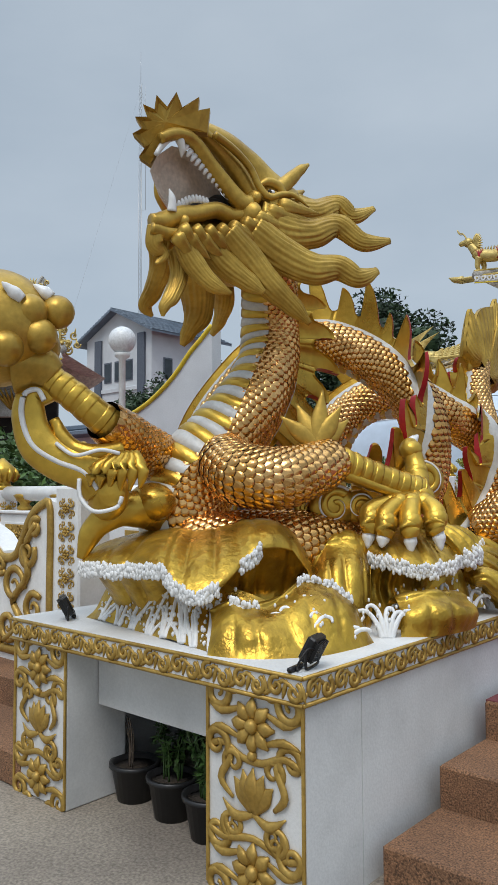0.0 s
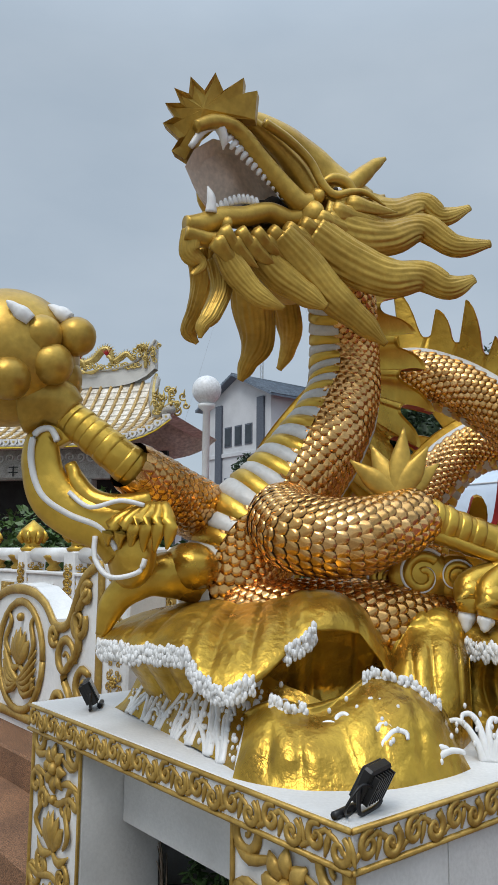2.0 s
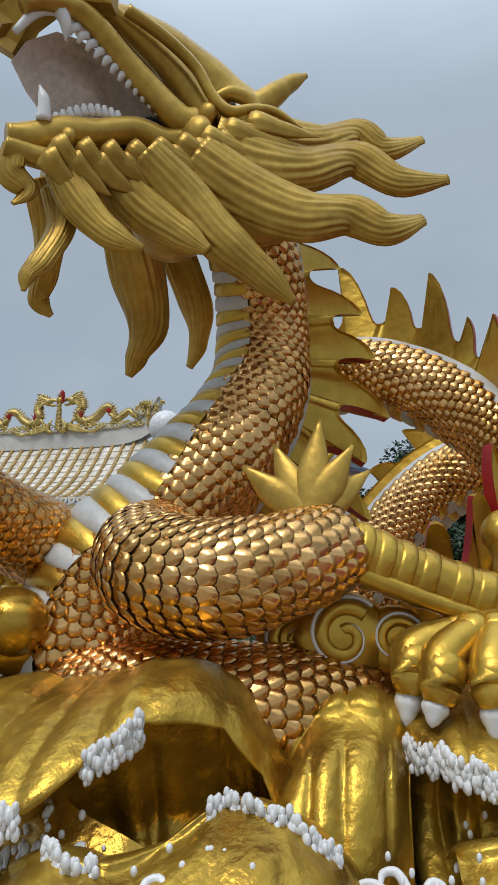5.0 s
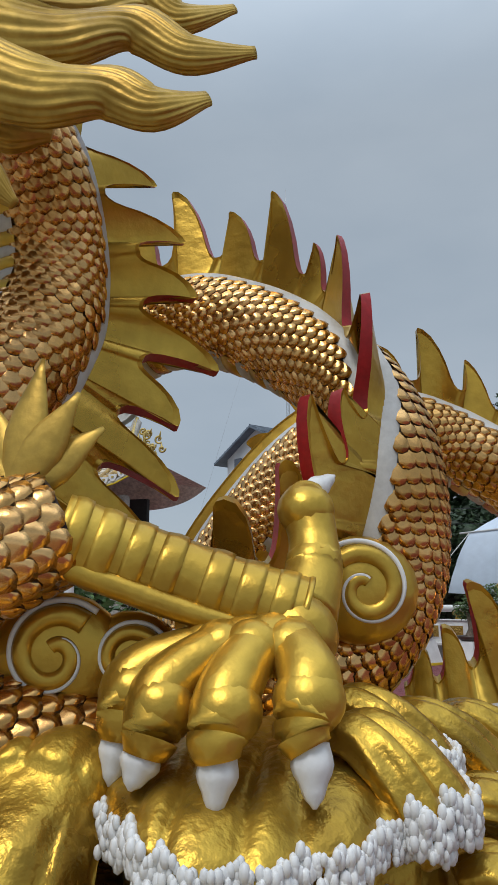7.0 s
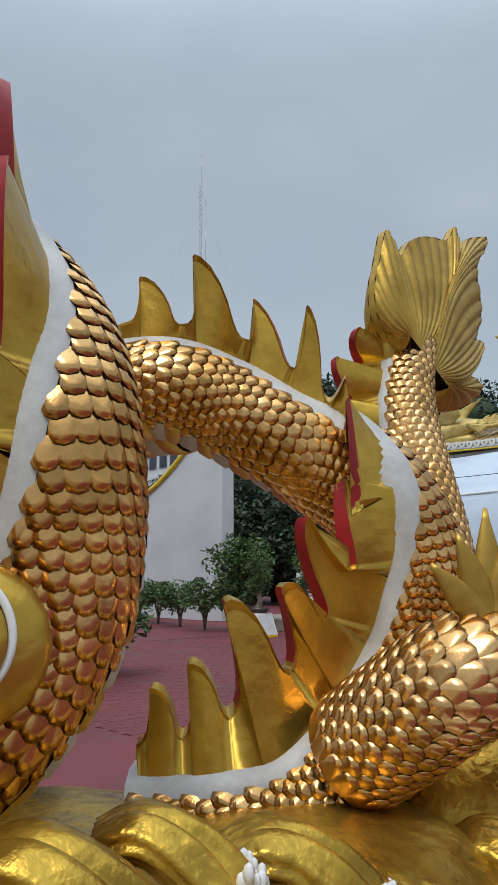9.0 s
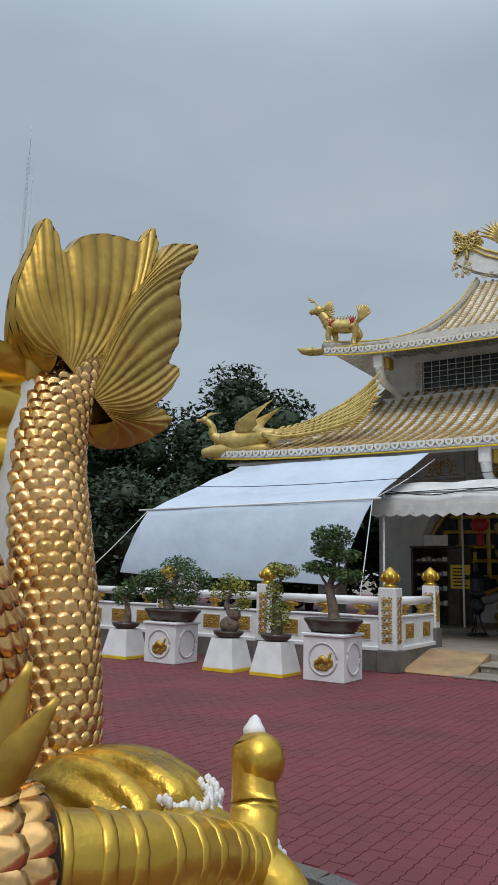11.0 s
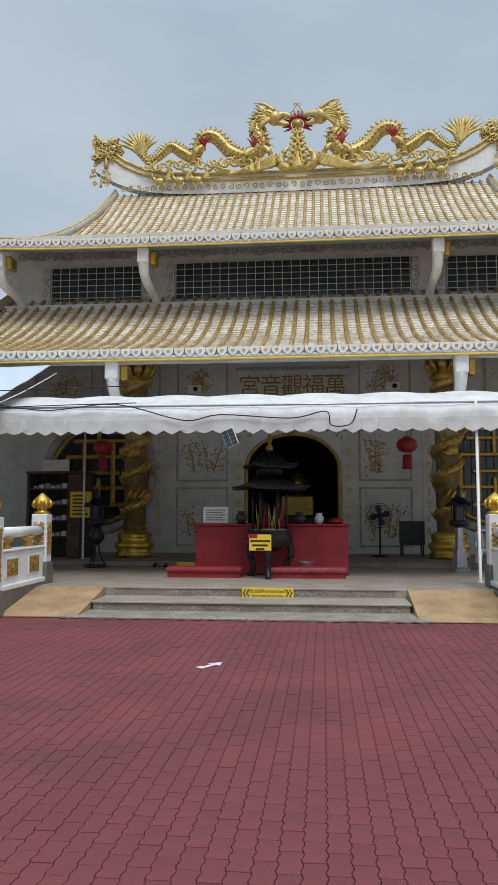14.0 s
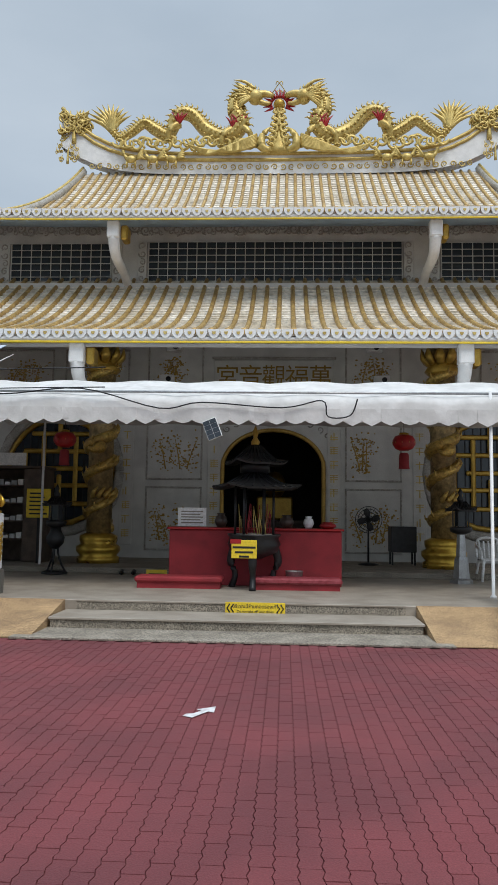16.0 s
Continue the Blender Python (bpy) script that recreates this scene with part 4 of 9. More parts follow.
def sk_plate(poly, depth, th, m, lift=0.012):
    """A leaf cut to an outline of the head's drawing, with a raised middle; depth gives its depth at u."""
    n = len(poly)
    cu, cv = sum(u for u, v in poly) / n, sum(v for u, v in poly) / n
    f = [sk(u, v, depth(u)) for u, v in poly]
    b = [sk(u, v, depth(u) + th) for u, v in poly]
    i_ = [sk(cu + (u - cu) * 0.8, cv + (v - cv) * 0.8, depth(u) + lift) for u, v in poly]
    k_ = [sk(cu + (u - cu) * 0.8, cv + (v - cv) * 0.8, depth(u) + th - lift) for u, v in poly]
    dg.add(f + b, [(i, i + n, (i + 1) % n + n, (i + 1) % n) for i in range(n)], m)
    for rim, mid, h in ((f, i_, 0.0), (b, k_, th)):
        c = sk(cu, cv, depth(cu) + h)
        dg.add(rim + mid + [c], [(i, (i + 1) % n, (i + 1) % n + n, i + n) for i in range(n)] + [(n + i, n + (i + 1) % n, 2 * n) for i in range(n)], m)


dg = G()


def scale_at(g_, p, t, n, size, lift=1.0):
    s = n.cross(t).normalized()
    out = []
    for u, w, h in ((-0.82, 0.40, -0.05), (-0.82, -0.40, -0.05), (0.08, -0.53, 0.07), (0.40, -0.38, 0.12), (0.54, 0.0, 0.13), (0.40, 0.38, 0.12), (0.08, 0.53, 0.07)):
        out.append(p + t * (u * size) + s * (w * size) + n * (h * size * lift))
    c = p + t * (0.06 * size) + n * (0.21 * size * lift)
    skirt = [p + t * (u * size * 0.93) + s * (w * size * 0.93) - n * (0.04 * size) for u, w in ((0.08, -0.53), (0.40, -0.38), (0.54, 0.0), (0.40, 0.38), (0.08, 0.53))]
    vs = out + [c] + skirt
    g_.add(vs, [(7, 0, 1), (7, 1, 2), (7, 2, 3), (7, 3, 4), (7, 4, 5), (7, 5, 6), (7, 6, 0)], M_SCALE, True)
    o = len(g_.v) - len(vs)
    # edge faces below each scale's rim take the dark gap colour
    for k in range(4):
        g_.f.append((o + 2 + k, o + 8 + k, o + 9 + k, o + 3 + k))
        g_.mi.append(M_GAP)
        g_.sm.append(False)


SPINE = ((-0.5, 0.0), (-0.41, 0.03), (-0.34, 0.10), (-0.30, 0.24), (-0.28, 0.45), (-0.28, 0.72), (-0.31, 0.96), (-0.28, 1.0), (-0.18, 0.985), (-0.02, 0.88), (0.13, 0.68), (0.24, 0.45), (0.31, 0.22), (0.37, 0.08), (0.44, 0.01), (0.5, 0.0))


def crest(at, where, length, dips, tips, lean=-1, th=0.05, red="trail", low=0.055, ends=(True, True)):
    """A gold crest plate along the back: it dips at each of dips and rises to a hooked spine at each of tips, in statue axes.
    at(s) gives point, radius, direction and back normal, where(p) the s nearest to a point; lean: the side of its base a spine stands over."""
    rows = []  # rim point, foot position along the body, crimson edge, height
    D, Q = [W(*d) for d in dips], [W(*t) for t in tips]
    S = [where(d) for d in D]
    leans = lean if hasattr(lean, "__len__") else [lean] * len(tips)

    def low_wall(s0, s1):
        n_s = max(1, int(abs(s1 - s0) / 0.05))
        for k in range(n_s):
            p, r, t, n = at(s0 + (s1 - s0) * k / n_s)
            rows.append((p + n * (r * 1.03 + low), s0 + (s1 - s0) * k / n_s, False, 0.0))

    if ends[0]:
        low_wall(0.0, S[0])
    for k, q in enumerate(Q):
        prof = SPINE if leans[k] < 0 else [(-x, y) for x, y in reversed(SPINE)]
        x_top = -0.29 if leans[k] < 0 else 0.29
        rise = q - D[k].lerp(D[k + 1], x_top + 0.5)
        peak = 7 if leans[k] < 0 else len(SPINE) - 8
        for i, (x, y) in enumerate(prof):
            edge = (peak <= i < len(prof) - 2) if red == "trail" else (2 <= i < peak) if red == "lead" else False
            rows.append((D[k].lerp(D[k + 1], x + 0.5) + rise * y, S[k] + (S[k + 1] - S[k]) * (x + 0.5), edge, y))
    if ends[1]:
        low_wall(S[-1], length)
    N = len(rows)
    foot, side = [], []
    for p, s_, e, y in rows:
        c, r, t, n = at(min(max(s_, 0.0), length))
        foot.append(c + n * (r * 1.0))
        side.append(t.cross(n).normalized())
    wide = [th * (0.5 - 0.13 * y ** 2) for p, s_, e, y in rows]
    for sg in (1, -1):
        rim = [p + v * (sg * w) for (p, s_, e, y), v, w in zip(rows, side, wide)]
        inn = [p.lerp(f, 0.10 if y < 0.5 else 0.07) + v * (sg * w * 0.70) for (p, s_, e, y), f, v, w in zip(rows, foot, side, wide)]
        base = [f + v * (sg * th * 0.66) for f, v in zip(foot, side)]
        dg.add(rim + inn, [(i, i + 1, i + 1 + N, i + N) for i in range(N - 1)], M_GOLD, True)
        dg.add(inn + base, [(i, i + 1, i + 1 + N, i + N) for i in range(N - 1)], M_GOLD, True)
    a = [p + v * w for (p, s_, e, y), v, w in zip(rows, side, wide)]
    b = [p - v * w for (p, s_, e, y), v, w in zip(rows, side, wide)]
    for mm, want in ((M_RED, True), (M_GOLD, False)):
        dg.add(a + b, [(i, i + 1, i + 1 + N, i + N) for i in range(N - 1) if rows[i][2] == want], mm, True)


def body(ctrl, dorsals, size=0.078, belly=False, spines=None, band=27, steps=10, belly_from=118):
    """A scaled serpent length: ctrl rows of (a, d, z, r); dorsals: the way the back faces at each; spines: the crest's own numbers."""
    P, R, T = spline([W(*c[:3]) for c in ctrl], [c[3] for c in ctrl], steps)
    Dn, _, _ = spline([V(*d) for d in dorsals], 1.0, steps)
    N = []
    for t, n in zip(T, Dn):
        n = n - t * n.dot(t)
        N.append(n.normalized())
    seg = 20
    vs, fs = [], []
    for p, r, t, n in zip(P, R, T, N):
        s = t.cross(n)
        for k in range(seg):
            a = 2 * math.pi * k / seg
            vs.append(p + (n * math.cos(a) + s * math.sin(a)) * r * 0.985)
    for i in range(len(P) - 1):
        for k in range(seg):
            k2 = (k + 1) % seg
            fs.append((i * seg + k, i * seg + k2, (i + 1) * seg + k2, (i + 1) * seg + k))
    # dark brown body surface that shows between the scales
    dg.add(vs, fs, M_GAP, True)
    S = [0.0]
    for i in range(1, len(P)):
        S.append(S[-1] + (P[i] - P[i - 1]).length)

    def at(s):
        for i in range(1, len(S)):
            if S[i] >= s:
                f = (s - S[i - 1]) / max(1e-6, S[i] - S[i - 1])
                n = N[i - 1].lerp(N[i], f)
                t = T[i - 1].lerp(T[i], f).normalized()
                n = (n - t * n.dot(t)).normalized()
                return P[i - 1].lerp(P[i], f), R[i - 1] + (R[i] - R[i - 1]) * f, t, n
        return P[-1], R[-1], T[-1], N[-1]

    row, s = 0, size * 0.5
    while s < S[-1] - size * 0.3:
        p, r, t, n = at(s)
        sd = t.cross(n)
        num = max(8, round(2 * math.pi * r / (size * 0.90)))
        for k in range(num):
            ang = 360 * (k + 0.5 * (row % 2)) / num
            off = min(ang, 360 - ang)
            if spines and off < band:
                continue
            if belly and off > belly_from:
                continue
            a = radians(ang)
            nn = n * math.cos(a) + sd * math.sin(a)
            scale_at(dg, p + nn * r, t, nn, size * random.uniform(0.97, 1.05))
        s += size * (0.70 if spines else 0.62)
        row += 1
    if spines:
        vs, fs = [], []
        for p, r, t, n in zip(P, R, T, N):
            sd = t.cross(n)
            for a in (-band - 3, -band * 0.75, 0, band * 0.75, band + 3):
                q = radians(a)
                vs.append(p + (n * math.cos(q) + sd * math.sin(q)) * (r * (1.0 if abs(a) > band else 1.08)))
        for i in range(len(P) - 1):
            fs += [(5 * i + k, 5 * i + k + 1, 5 * i + k + 6, 5 * i + k + 5) for k in range(4)]
        dg.add(vs, fs, M_BAND, True)
        crest(at, lambda q: S[min(range(len(P)), key=lambda i: (P[i] - q).length)], S[-1], **spines)
    if belly:
        ds, s, k = 0.072, 0.0, 0
        while s < S[-1] - ds:
            ring = []
            for q, h in ((s, 1.0), (s + ds * 0.2, 1.045), (s + ds * 0.85, 1.06), (s + ds * 1.02, 1.0)):
                p, r, t, n = at(q)
                sd = t.cross(n)
                ring.append([p + (n * math.cos(radians(a)) + sd * math.sin(radians(a))) * r * h for a in range(belly_from - 6, 368 - belly_from, 11)])
            m = len(ring[0])
            vs = [x for rr in ring for x in rr]
            dg.add(vs, [(j * m + i, j * m + i + 1, (j + 1) * m + i + 1, (j + 1) * m + i) for j in range(3) for i in range(m - 1)], M_BAND if k % 2 else M_GOLD, True)
            s += ds
            k += 1
    return P, R, T, N


# neck and breast, then the coil that runs off along the plinth
body([(-0.31, 0.18, 2.40, 0.17), (-0.255, 0.33, 2.22, 0.185), (-0.245, 0.43, 2.03, 0.19), (-0.245, 0.455, 1.87, 0.195), (-0.25, 0.42, 1.70, 0.20), (-0.31, 0.33, 1.50, 0.215), (-0.42, 0.24, 1.30, 0.235), (-0.56, 0.17, 1.10, 0.255), (-0.72, 0.12, 0.90, 0.275), (-0.81, 0.08, 0.62, 0.28), (-0.70, 0.10, 0.36, 0.28)],
     [(0.85, 0.52, 0.2), (0.85, 0.52, 0.1), (0.85, 0.52, 0.05), (0.85, 0.54, 0.05), (0.84, 0.54, 0.1), (0.82, 0.50, 0.3), (0.8, 0.48, 0.4), (0.8, 0.45, 0.5), (0.85, 0.42, 0.4), (0.9, 0.36, 0), (0.6, 0.22, 0.6)],
     0.058, True, dict(dips=((-0.12, 0.36, 2.36), (-0.045, 0.438, 2.189), (0.046, 0.542, 2.008), (0.053, 0.567, 1.811), (0.059, 0.567, 1.611), (-0.008, 0.524, 1.424), (-0.047, 0.48, 1.233), (-0.14, 0.42, 1.04)),
                       tips=((0.075, 0.626, 2.315), (0.168, 0.695, 2.111), (0.217, 0.674, 1.875), (0.271, 0.792, 1.631), (0.169, 0.647, 1.396), (0.179, 0.63, 1.149), (0.12, 0.58, 0.93)), lean=1, th=0.055), 18, belly_from=132)
body([(-0.75, -0.10, 0.42, 0.22), (-0.45, -0.14, 0.42, 0.24), (-0.12, -0.10, 0.44, 0.22), (0.16, 0.02, 0.42, 0.20), (0.35, 0.2, 0.36, 0.16)],
     [(0, 0.3, 1)] * 5, 0.062)


# two like coils: each arches over, turns its back to the walk as it comes down, and curls back along the rock
COIL = (((-0.80, 0.92, 0.70, 0.17), (-1, 0, 0.1)), ((-0.70, 0.95, 1.20, 0.17), (-1, 0, 0.2)), ((-0.40, 0.95, 1.62, 0.17), (-0.6, 0, 0.8)), ((-0.12, 0.93, 1.84, 0.17), (-0.3, -0.05, 1)), ((0.15, 0.91, 1.89, 0.17), (0.05, -0.1, 1)),
        ((0.36, 0.88, 1.83, 0.17), (0.25, -0.15, 0.95)), ((0.54, 0.85, 1.73, 0.17), (0.4, -0.3, 0.85)), ((0.70, 0.81, 1.60, 0.168), (0.45, -0.6, 0.6)), ((0.82, 0.75, 1.43, 0.166), (0.15, -0.92, 0.35)), ((0.875, 0.70, 1.24, 0.165), (-0.33, -0.94, 0.12)),
        ((0.885, 0.70, 1.05, 0.165), (-0.62, -0.78, 0.1)), ((0.86, 0.69, 0.87, 0.165), (-0.78, -0.58, 0.3)), ((0.77, 0.63, 0.70, 0.16), (-0.72, -0.48, 0.5)), ((0.62, 0.56, 0.60, 0.16), (-0.5, -0.5, 0.8)), ((0.42, 0.52, 0.57, 0.16), (-0.2, -0.45, 0.9)), ((0.18, 0.52, 0.56, 0.16), (0, -0.3, 1)))
body([c for c, n in COIL], [n for c, n in COIL], 0.052, True,
     dict(dips=((-0.16, 0.86, 2.04), (0.045, 0.84, 2.095), (0.248, 0.885, 2.13), (0.432, 0.835, 2.075), (0.597, 0.783, 1.983), (0.678, 0.77, 1.904), (0.764, 0.614, 1.699), (0.799, 0.494, 1.364), (0.736, 0.449, 1.216), (0.66, 0.38, 1.04), (0.52, 0.40, 0.92), (0.30, 0.38, 0.82)),
          tips=((-0.10, 0.9, 2.30), (0.057, 0.893, 2.445), (0.312, 0.83, 2.292), (0.487, 0.775, 2.327), (0.646, 0.746, 2.085), (0.742, 0.616, 2.04), (0.831, 0.421, 1.737), (0.739, 0.416, 1.433), (0.652, 0.344, 1.401), (0.573, 0.316, 1.196), (0.416, 0.228, 1.084)),
          lean=(-1,) * 9 + (1, 1)), 27, belly_from=142)
shift = [(0.73, 0.72, -0.30)] * 5 + [(0.72, 0.78, -0.30), (0.72, 0.82, -0.30), (0.74, 0.90, -0.26), (0.77, 0.97, -0.20), (0.80, 1.03, -0.16), (0.81, 1.03, -0.16), (0.80, 1.01, -0.20), (0.75, 0.98, -0.24), (0.71, 0.96, -0.29), (0.70, 0.95, -0.30), (0.70, 0.95, -0.32)]
body([(c[0] + o[0], c[1] + o[1], c[2] + o[2], c[3] * (0.98 if k < 7 else 1.12)) for k, ((c, n), o) in enumerate(zip(COIL, shift))], [n for c, n in COIL], 0.052, True,
     dict(dips=((0.78, 1.56, 1.80), (0.969, 1.566, 1.79), (1.179, 1.587, 1.74), (1.332, 1.602, 1.645), (1.442, 1.60, 1.539), (1.50, 1.50, 1.40), (1.526, 1.47, 1.158), (1.494, 1.46, 0.98), (1.41, 1.45, 0.843), (1.308, 1.44, 0.70), (1.144, 1.42, 0.583), (1.011, 1.42, 0.522), (0.88, 1.42, 0.50)),
          tips=((0.818, 1.596, 1.978), (1.004, 1.574, 2.042), (1.208, 1.605, 1.887), (1.388, 1.555, 1.842), (1.504, 1.544, 1.591), (1.503, 1.407, 1.489), (1.476, 1.456, 1.243), (1.363, 1.369, 1.129), (1.294, 1.312, 0.93), (1.132, 1.37, 0.895), (1.033, 1.361, 0.725), (0.93, 1.36, 0.66)),
          lean=(-1,) * 8 + (1, 1, 1, 1)), 27, belly_from=142)
# tail
body([(1.90, 2.20, 0.40, 0.15), (1.89, 2.25, 0.80, 0.15), (1.86, 2.31, 1.10, 0.15), (1.82, 2.39, 1.37, 0.147), (1.79, 2.46, 1.60, 0.142), (1.795, 2.53, 1.80, 0.136), (1.83, 2.59, 1.96, 0.128), (1.885, 2.66, 2.06, 0.115), (1.95, 2.73, 2.07, 0.09), (2.0, 2.78, 2.03, 0.03)],
     [(-0.9, -0.35, 0.1)] * 4 + [(-0.88, -0.42, 0.2), (-0.75, -0.45, 0.5), (-0.55, -0.45, 0.75), (-0.2, -0.3, 1), (0.2, 0.1, 1), (0.5, 0.3, 0.8)], 0.052, False,
     dict(dips=((1.635, 2.431, 1.511), (1.557, 2.463, 1.694), (1.599, 2.521, 1.884), (1.724, 2.58, 2.025)), tips=((1.47, 2.36, 1.72), (1.487, 2.321, 1.884), (1.59, 2.376, 2.032)), lean=1, red="lead", ends=(False, False)), 27)
# far coil behind the neck
body([(0.95, 1.80, 1.55, 0.15), (0.72, 1.90, 1.55, 0.155), (0.50, 1.95, 1.42, 0.155), (0.36, 1.97, 1.2, 0.155), (0.30, 1.95, 0.9, 0.15), (0.36, 1.9, 0.4, 0.15)],
     [(-0.1, 0, 1), (-0.4, -0.1, 0.9), (-0.8, -0.1, 0.6), (-1, -0.1, 0.1), (-1, -0.1, 0), (-1, 0, 0)], 0.050, True,
     dict(dips=((0.66, 1.90, 1.76), (0.42, 1.93, 1.66), (0.24, 1.94, 1.44), (0.13, 1.93, 1.18), (0.09, 1.92, 0.92)), tips=((0.34, 1.90, 1.86), (0.14, 1.90, 1.62), (0.02, 1.9, 1.36), (-0.05, 1.9, 1.10)), lean=1, red=None), 22, belly_from=120)

# fore leg: scaled thigh, knee leaves, ringed shank, toes
body([(-0.52, 0.04, 1.02, 0.15), (-0.53, -0.13, 0.94, 0.172), (-0.42, -0.26, 0.88, 0.182), (-0.22, -0.30, 0.86, 0.176), (-0.02, -0.24, 0.91, 0.152), (0.13, -0.14, 0.975, 0.125)],
     [(0, 0.3, 1)] * 6, 0.062)


def leaves(base, tips, w, th=0.05):
    for i, t in enumerate(tips):
        mid = base.lerp(t, 0.45)
        dg.tube([base, mid, t], [w * 0.7, w, 0.006], M_OLD, 16, 4, 0.4, DD + Vector((0, 0, 0.15 * (i % 2))))


leaves(W(0.02, -0.16, 1.05), [W(-0.20, -0.14, 1.24), W(-0.10, -0.10, 1.32), W(0.06, -0.12, 1.40), W(0.17, -0.14, 1.30), W(0.22, -0.10, 1.22)], 0.055)


def ringed(pts, rad, rings):
    P, R, T = spline(pts, rad, 8)
    dg.tube(pts, [r * 0.98 for r in rad], M_GOLD, 14, 8)
    n = len(P)
    for j in range(rings):
        i = int((j + 0.5) * n / rings)
        i2 = min(n - 1, i + max(1, n // rings - 1))
        dg.tube([P[i], P[i].lerp(P[i2], 0.5), P[i2]], [R[i] * 0.985, R[i] * 1.035, R[i2] * 1.02], M_GOLD, 14, 2)


def nail(p, tip, r):
    p, tip = Vector(p), Vector(tip)
    dg.tube([p, p.lerp(tip, 0.35), p.lerp(tip, 0.75), tip], [r * 0.85, r, r * 0.55, 0.004], M_WHITE, 8, 3)


ringed([W(0.14, -0.16, 0.96), W(0.30, -0.08, 0.90), W(0.50, -0.02, 0.83), W(0.68, 0.02, 0.77)], [0.10, 0.094, 0.092, 0.098], 8)
dg.tube([W(0.14, -0.2, 0.90), W(0.40, -0.12, 0.80), W(0.60, -0.07, 0.74)], [0.03, 0.03, 0.02], M_GOLD, 8, 4)
dg.ball(W(0.66, 0.0, 0.73), (0.11, 0.10, 0.10), M_GOLD, 14, 10)
for kx, kz, kd, tx, tz, td in ((0.34, 0.60, -0.16, 0.31, 0.44, -0.21), (0.42, 0.58, -0.22, 0.38, 0.45, -0.28), (0.56, 0.58, -0.24, 0.55, 0.415, -0.29), (0.72, 0.60, -0.20, 0.735, 0.43, -0.26)):
    dg.tube([W(0.66, 0.0, 0.74), W((0.64 + kx) / 2, kd * 0.5, 0.71), W(kx, kd + 0.02, kz + 0.05), W(kx - 0.01, kd - 0.03, kz - 0.03), W((kx + tx) / 2, (kd + td) / 2 - 0.01, kz - 0.07)], [0.07, 0.058, 0.066, 0.06, 0.044], M_GOLD, 14, 6)
    dg.ball(W(kx, kd, kz + 0.015), (0.074, 0.074, 0.07), M_GOLD, 14, 10)
    dg.ball(W((0.62 + kx) / 2, kd * 0.5, 0.705), (0.072, 0.072, 0.068), M_GOLD, 14, 10)
    nail(W((kx + tx) / 2 - 0.002, (kd + td) / 2, kz - 0.06), W(tx, td, tz), 0.042)
dg.tube([W(0.67, 0.08, 0.78), W(0.69, 0.15, 0.88), W(0.685, 0.19, 0.97), W(0.665, 0.22, 1.06), W(0.67, 0.24, 1.11)], [0.085, 0.074, 0.064, 0.07, 0.04], M_GOLD, 14, 6)
dg.ball(W(0.665, 0.21, 1.045), (0.078, 0.078, 0.072), M_GOLD, 12, 8)
dg.ball(W(0.69, 0.16, 0.90), (0.075, 0.075, 0.072), M_GOLD, 12, 8)
nail(W(0.668, 0.235, 1.09), W(0.735, 0.29, 1.15), 0.035)


def cloud_curl(c, ax, ay, r, w, hand=1, start=0.0, line=True):
    """A rounded gold cloud scroll with a raised white line on it."""
    c, ax, ay = Vector(c), Vector(ax).normalized(), Vector(ay).normalized()
    nz = ax.cross(ay).normalized()
    M = Matrix((ax, ay, nz)).transposed().to_4x4()
    M.translation = c
    dg.ball((0, 0, 0), (r, r * 0.92, w), M_GOLD, 18, 10, M)
    for rr, mm, k, h in ((0.86, M_WHITE, 0.045, 1.0), (0.62, M_GOLD, 0.15, 0.9)):
        pts, rad = [], []
        for i in range(23):
            t = i / 22
            a = start + hand * (0.3 + 7.4 * t)
            q = r * rr * (1 - 0.80 * t)
            pts.append(c + ax * (q * math.cos(a)) + ay * (q * math.sin(a)) + nz * (w * h * math.sqrt(max(0.05, 1 - (q / r) ** 2)) + 0.004))
            rad.append(r * k * (1.15 - 0.4 * t))
        dg.tube(pts, rad, mm, 7, 3, 0.7, nz)


VIEW = V(0.25, -1, 0.05).normalized()
cloud_curl(W(0.12, -0.08, 0.69), V(1, 0.25, 0), (0, 0, 1), 0.155, 0.05, 1, 0.5)
cloud_curl(W(-0.04, -0.03, 0.67), V(1, 0.25, 0), (0, 0, 1), 0.13, 0.05, 1, 1.5)
cloud_curl(W(0.28, -0.03, 0.68), V(1, 0.25, 0), (0, 0, 1), 0.12, 0.05, 1, -0.6)
cloud_curl(W(0.785, 0.45, 0.845), V(1, 0.25, 0), (0, 0, 1), 0.168, 0.085, -1, 2.6)

# hind leg
body([(1.50, 1.42, 0.48, 0.16), (1.64, 1.32, 0.60, 0.16), (1.76, 1.27, 0.69, 0.155), (1.87, 1.28, 0.73, 0.14), (1.97, 1.32, 0.73, 0.12)], [(0, 0.3, 1)] * 5, 0.060)
leaves(W(1.85, 1.24, 0.82), [W(1.70, 1.22, 0.99), W(1.775, 1.24, 1.07), W(1.86, 1.28, 1.14), W(1.935, 1.26, 1.09), W(1.99, 1.24, 1.03)], 0.04)
ringed([W(1.96, 1.31, 0.73), W(2.15, 1.40, 0.70), W(2.28, 1.52, 0.66), W(2.40, 1.64, 0.60)], [0.098, 0.088, 0.082, 0.085], 9)
dg.tube([W(2.40, 1.64, 0.60), W(2.43, 1.70, 0.67), W(2.435, 1.74, 0.75), W(2.44, 1.77, 0.82), W(2.44, 1.785, 0.85)], [0.08, 0.06, 0.055, 0.058, 0.035], M_GOLD, 12, 6)
dg.ball(W(2.44, 1.76, 0.80), (0.06, 0.06, 0.06), M_GOLD, 12, 8)
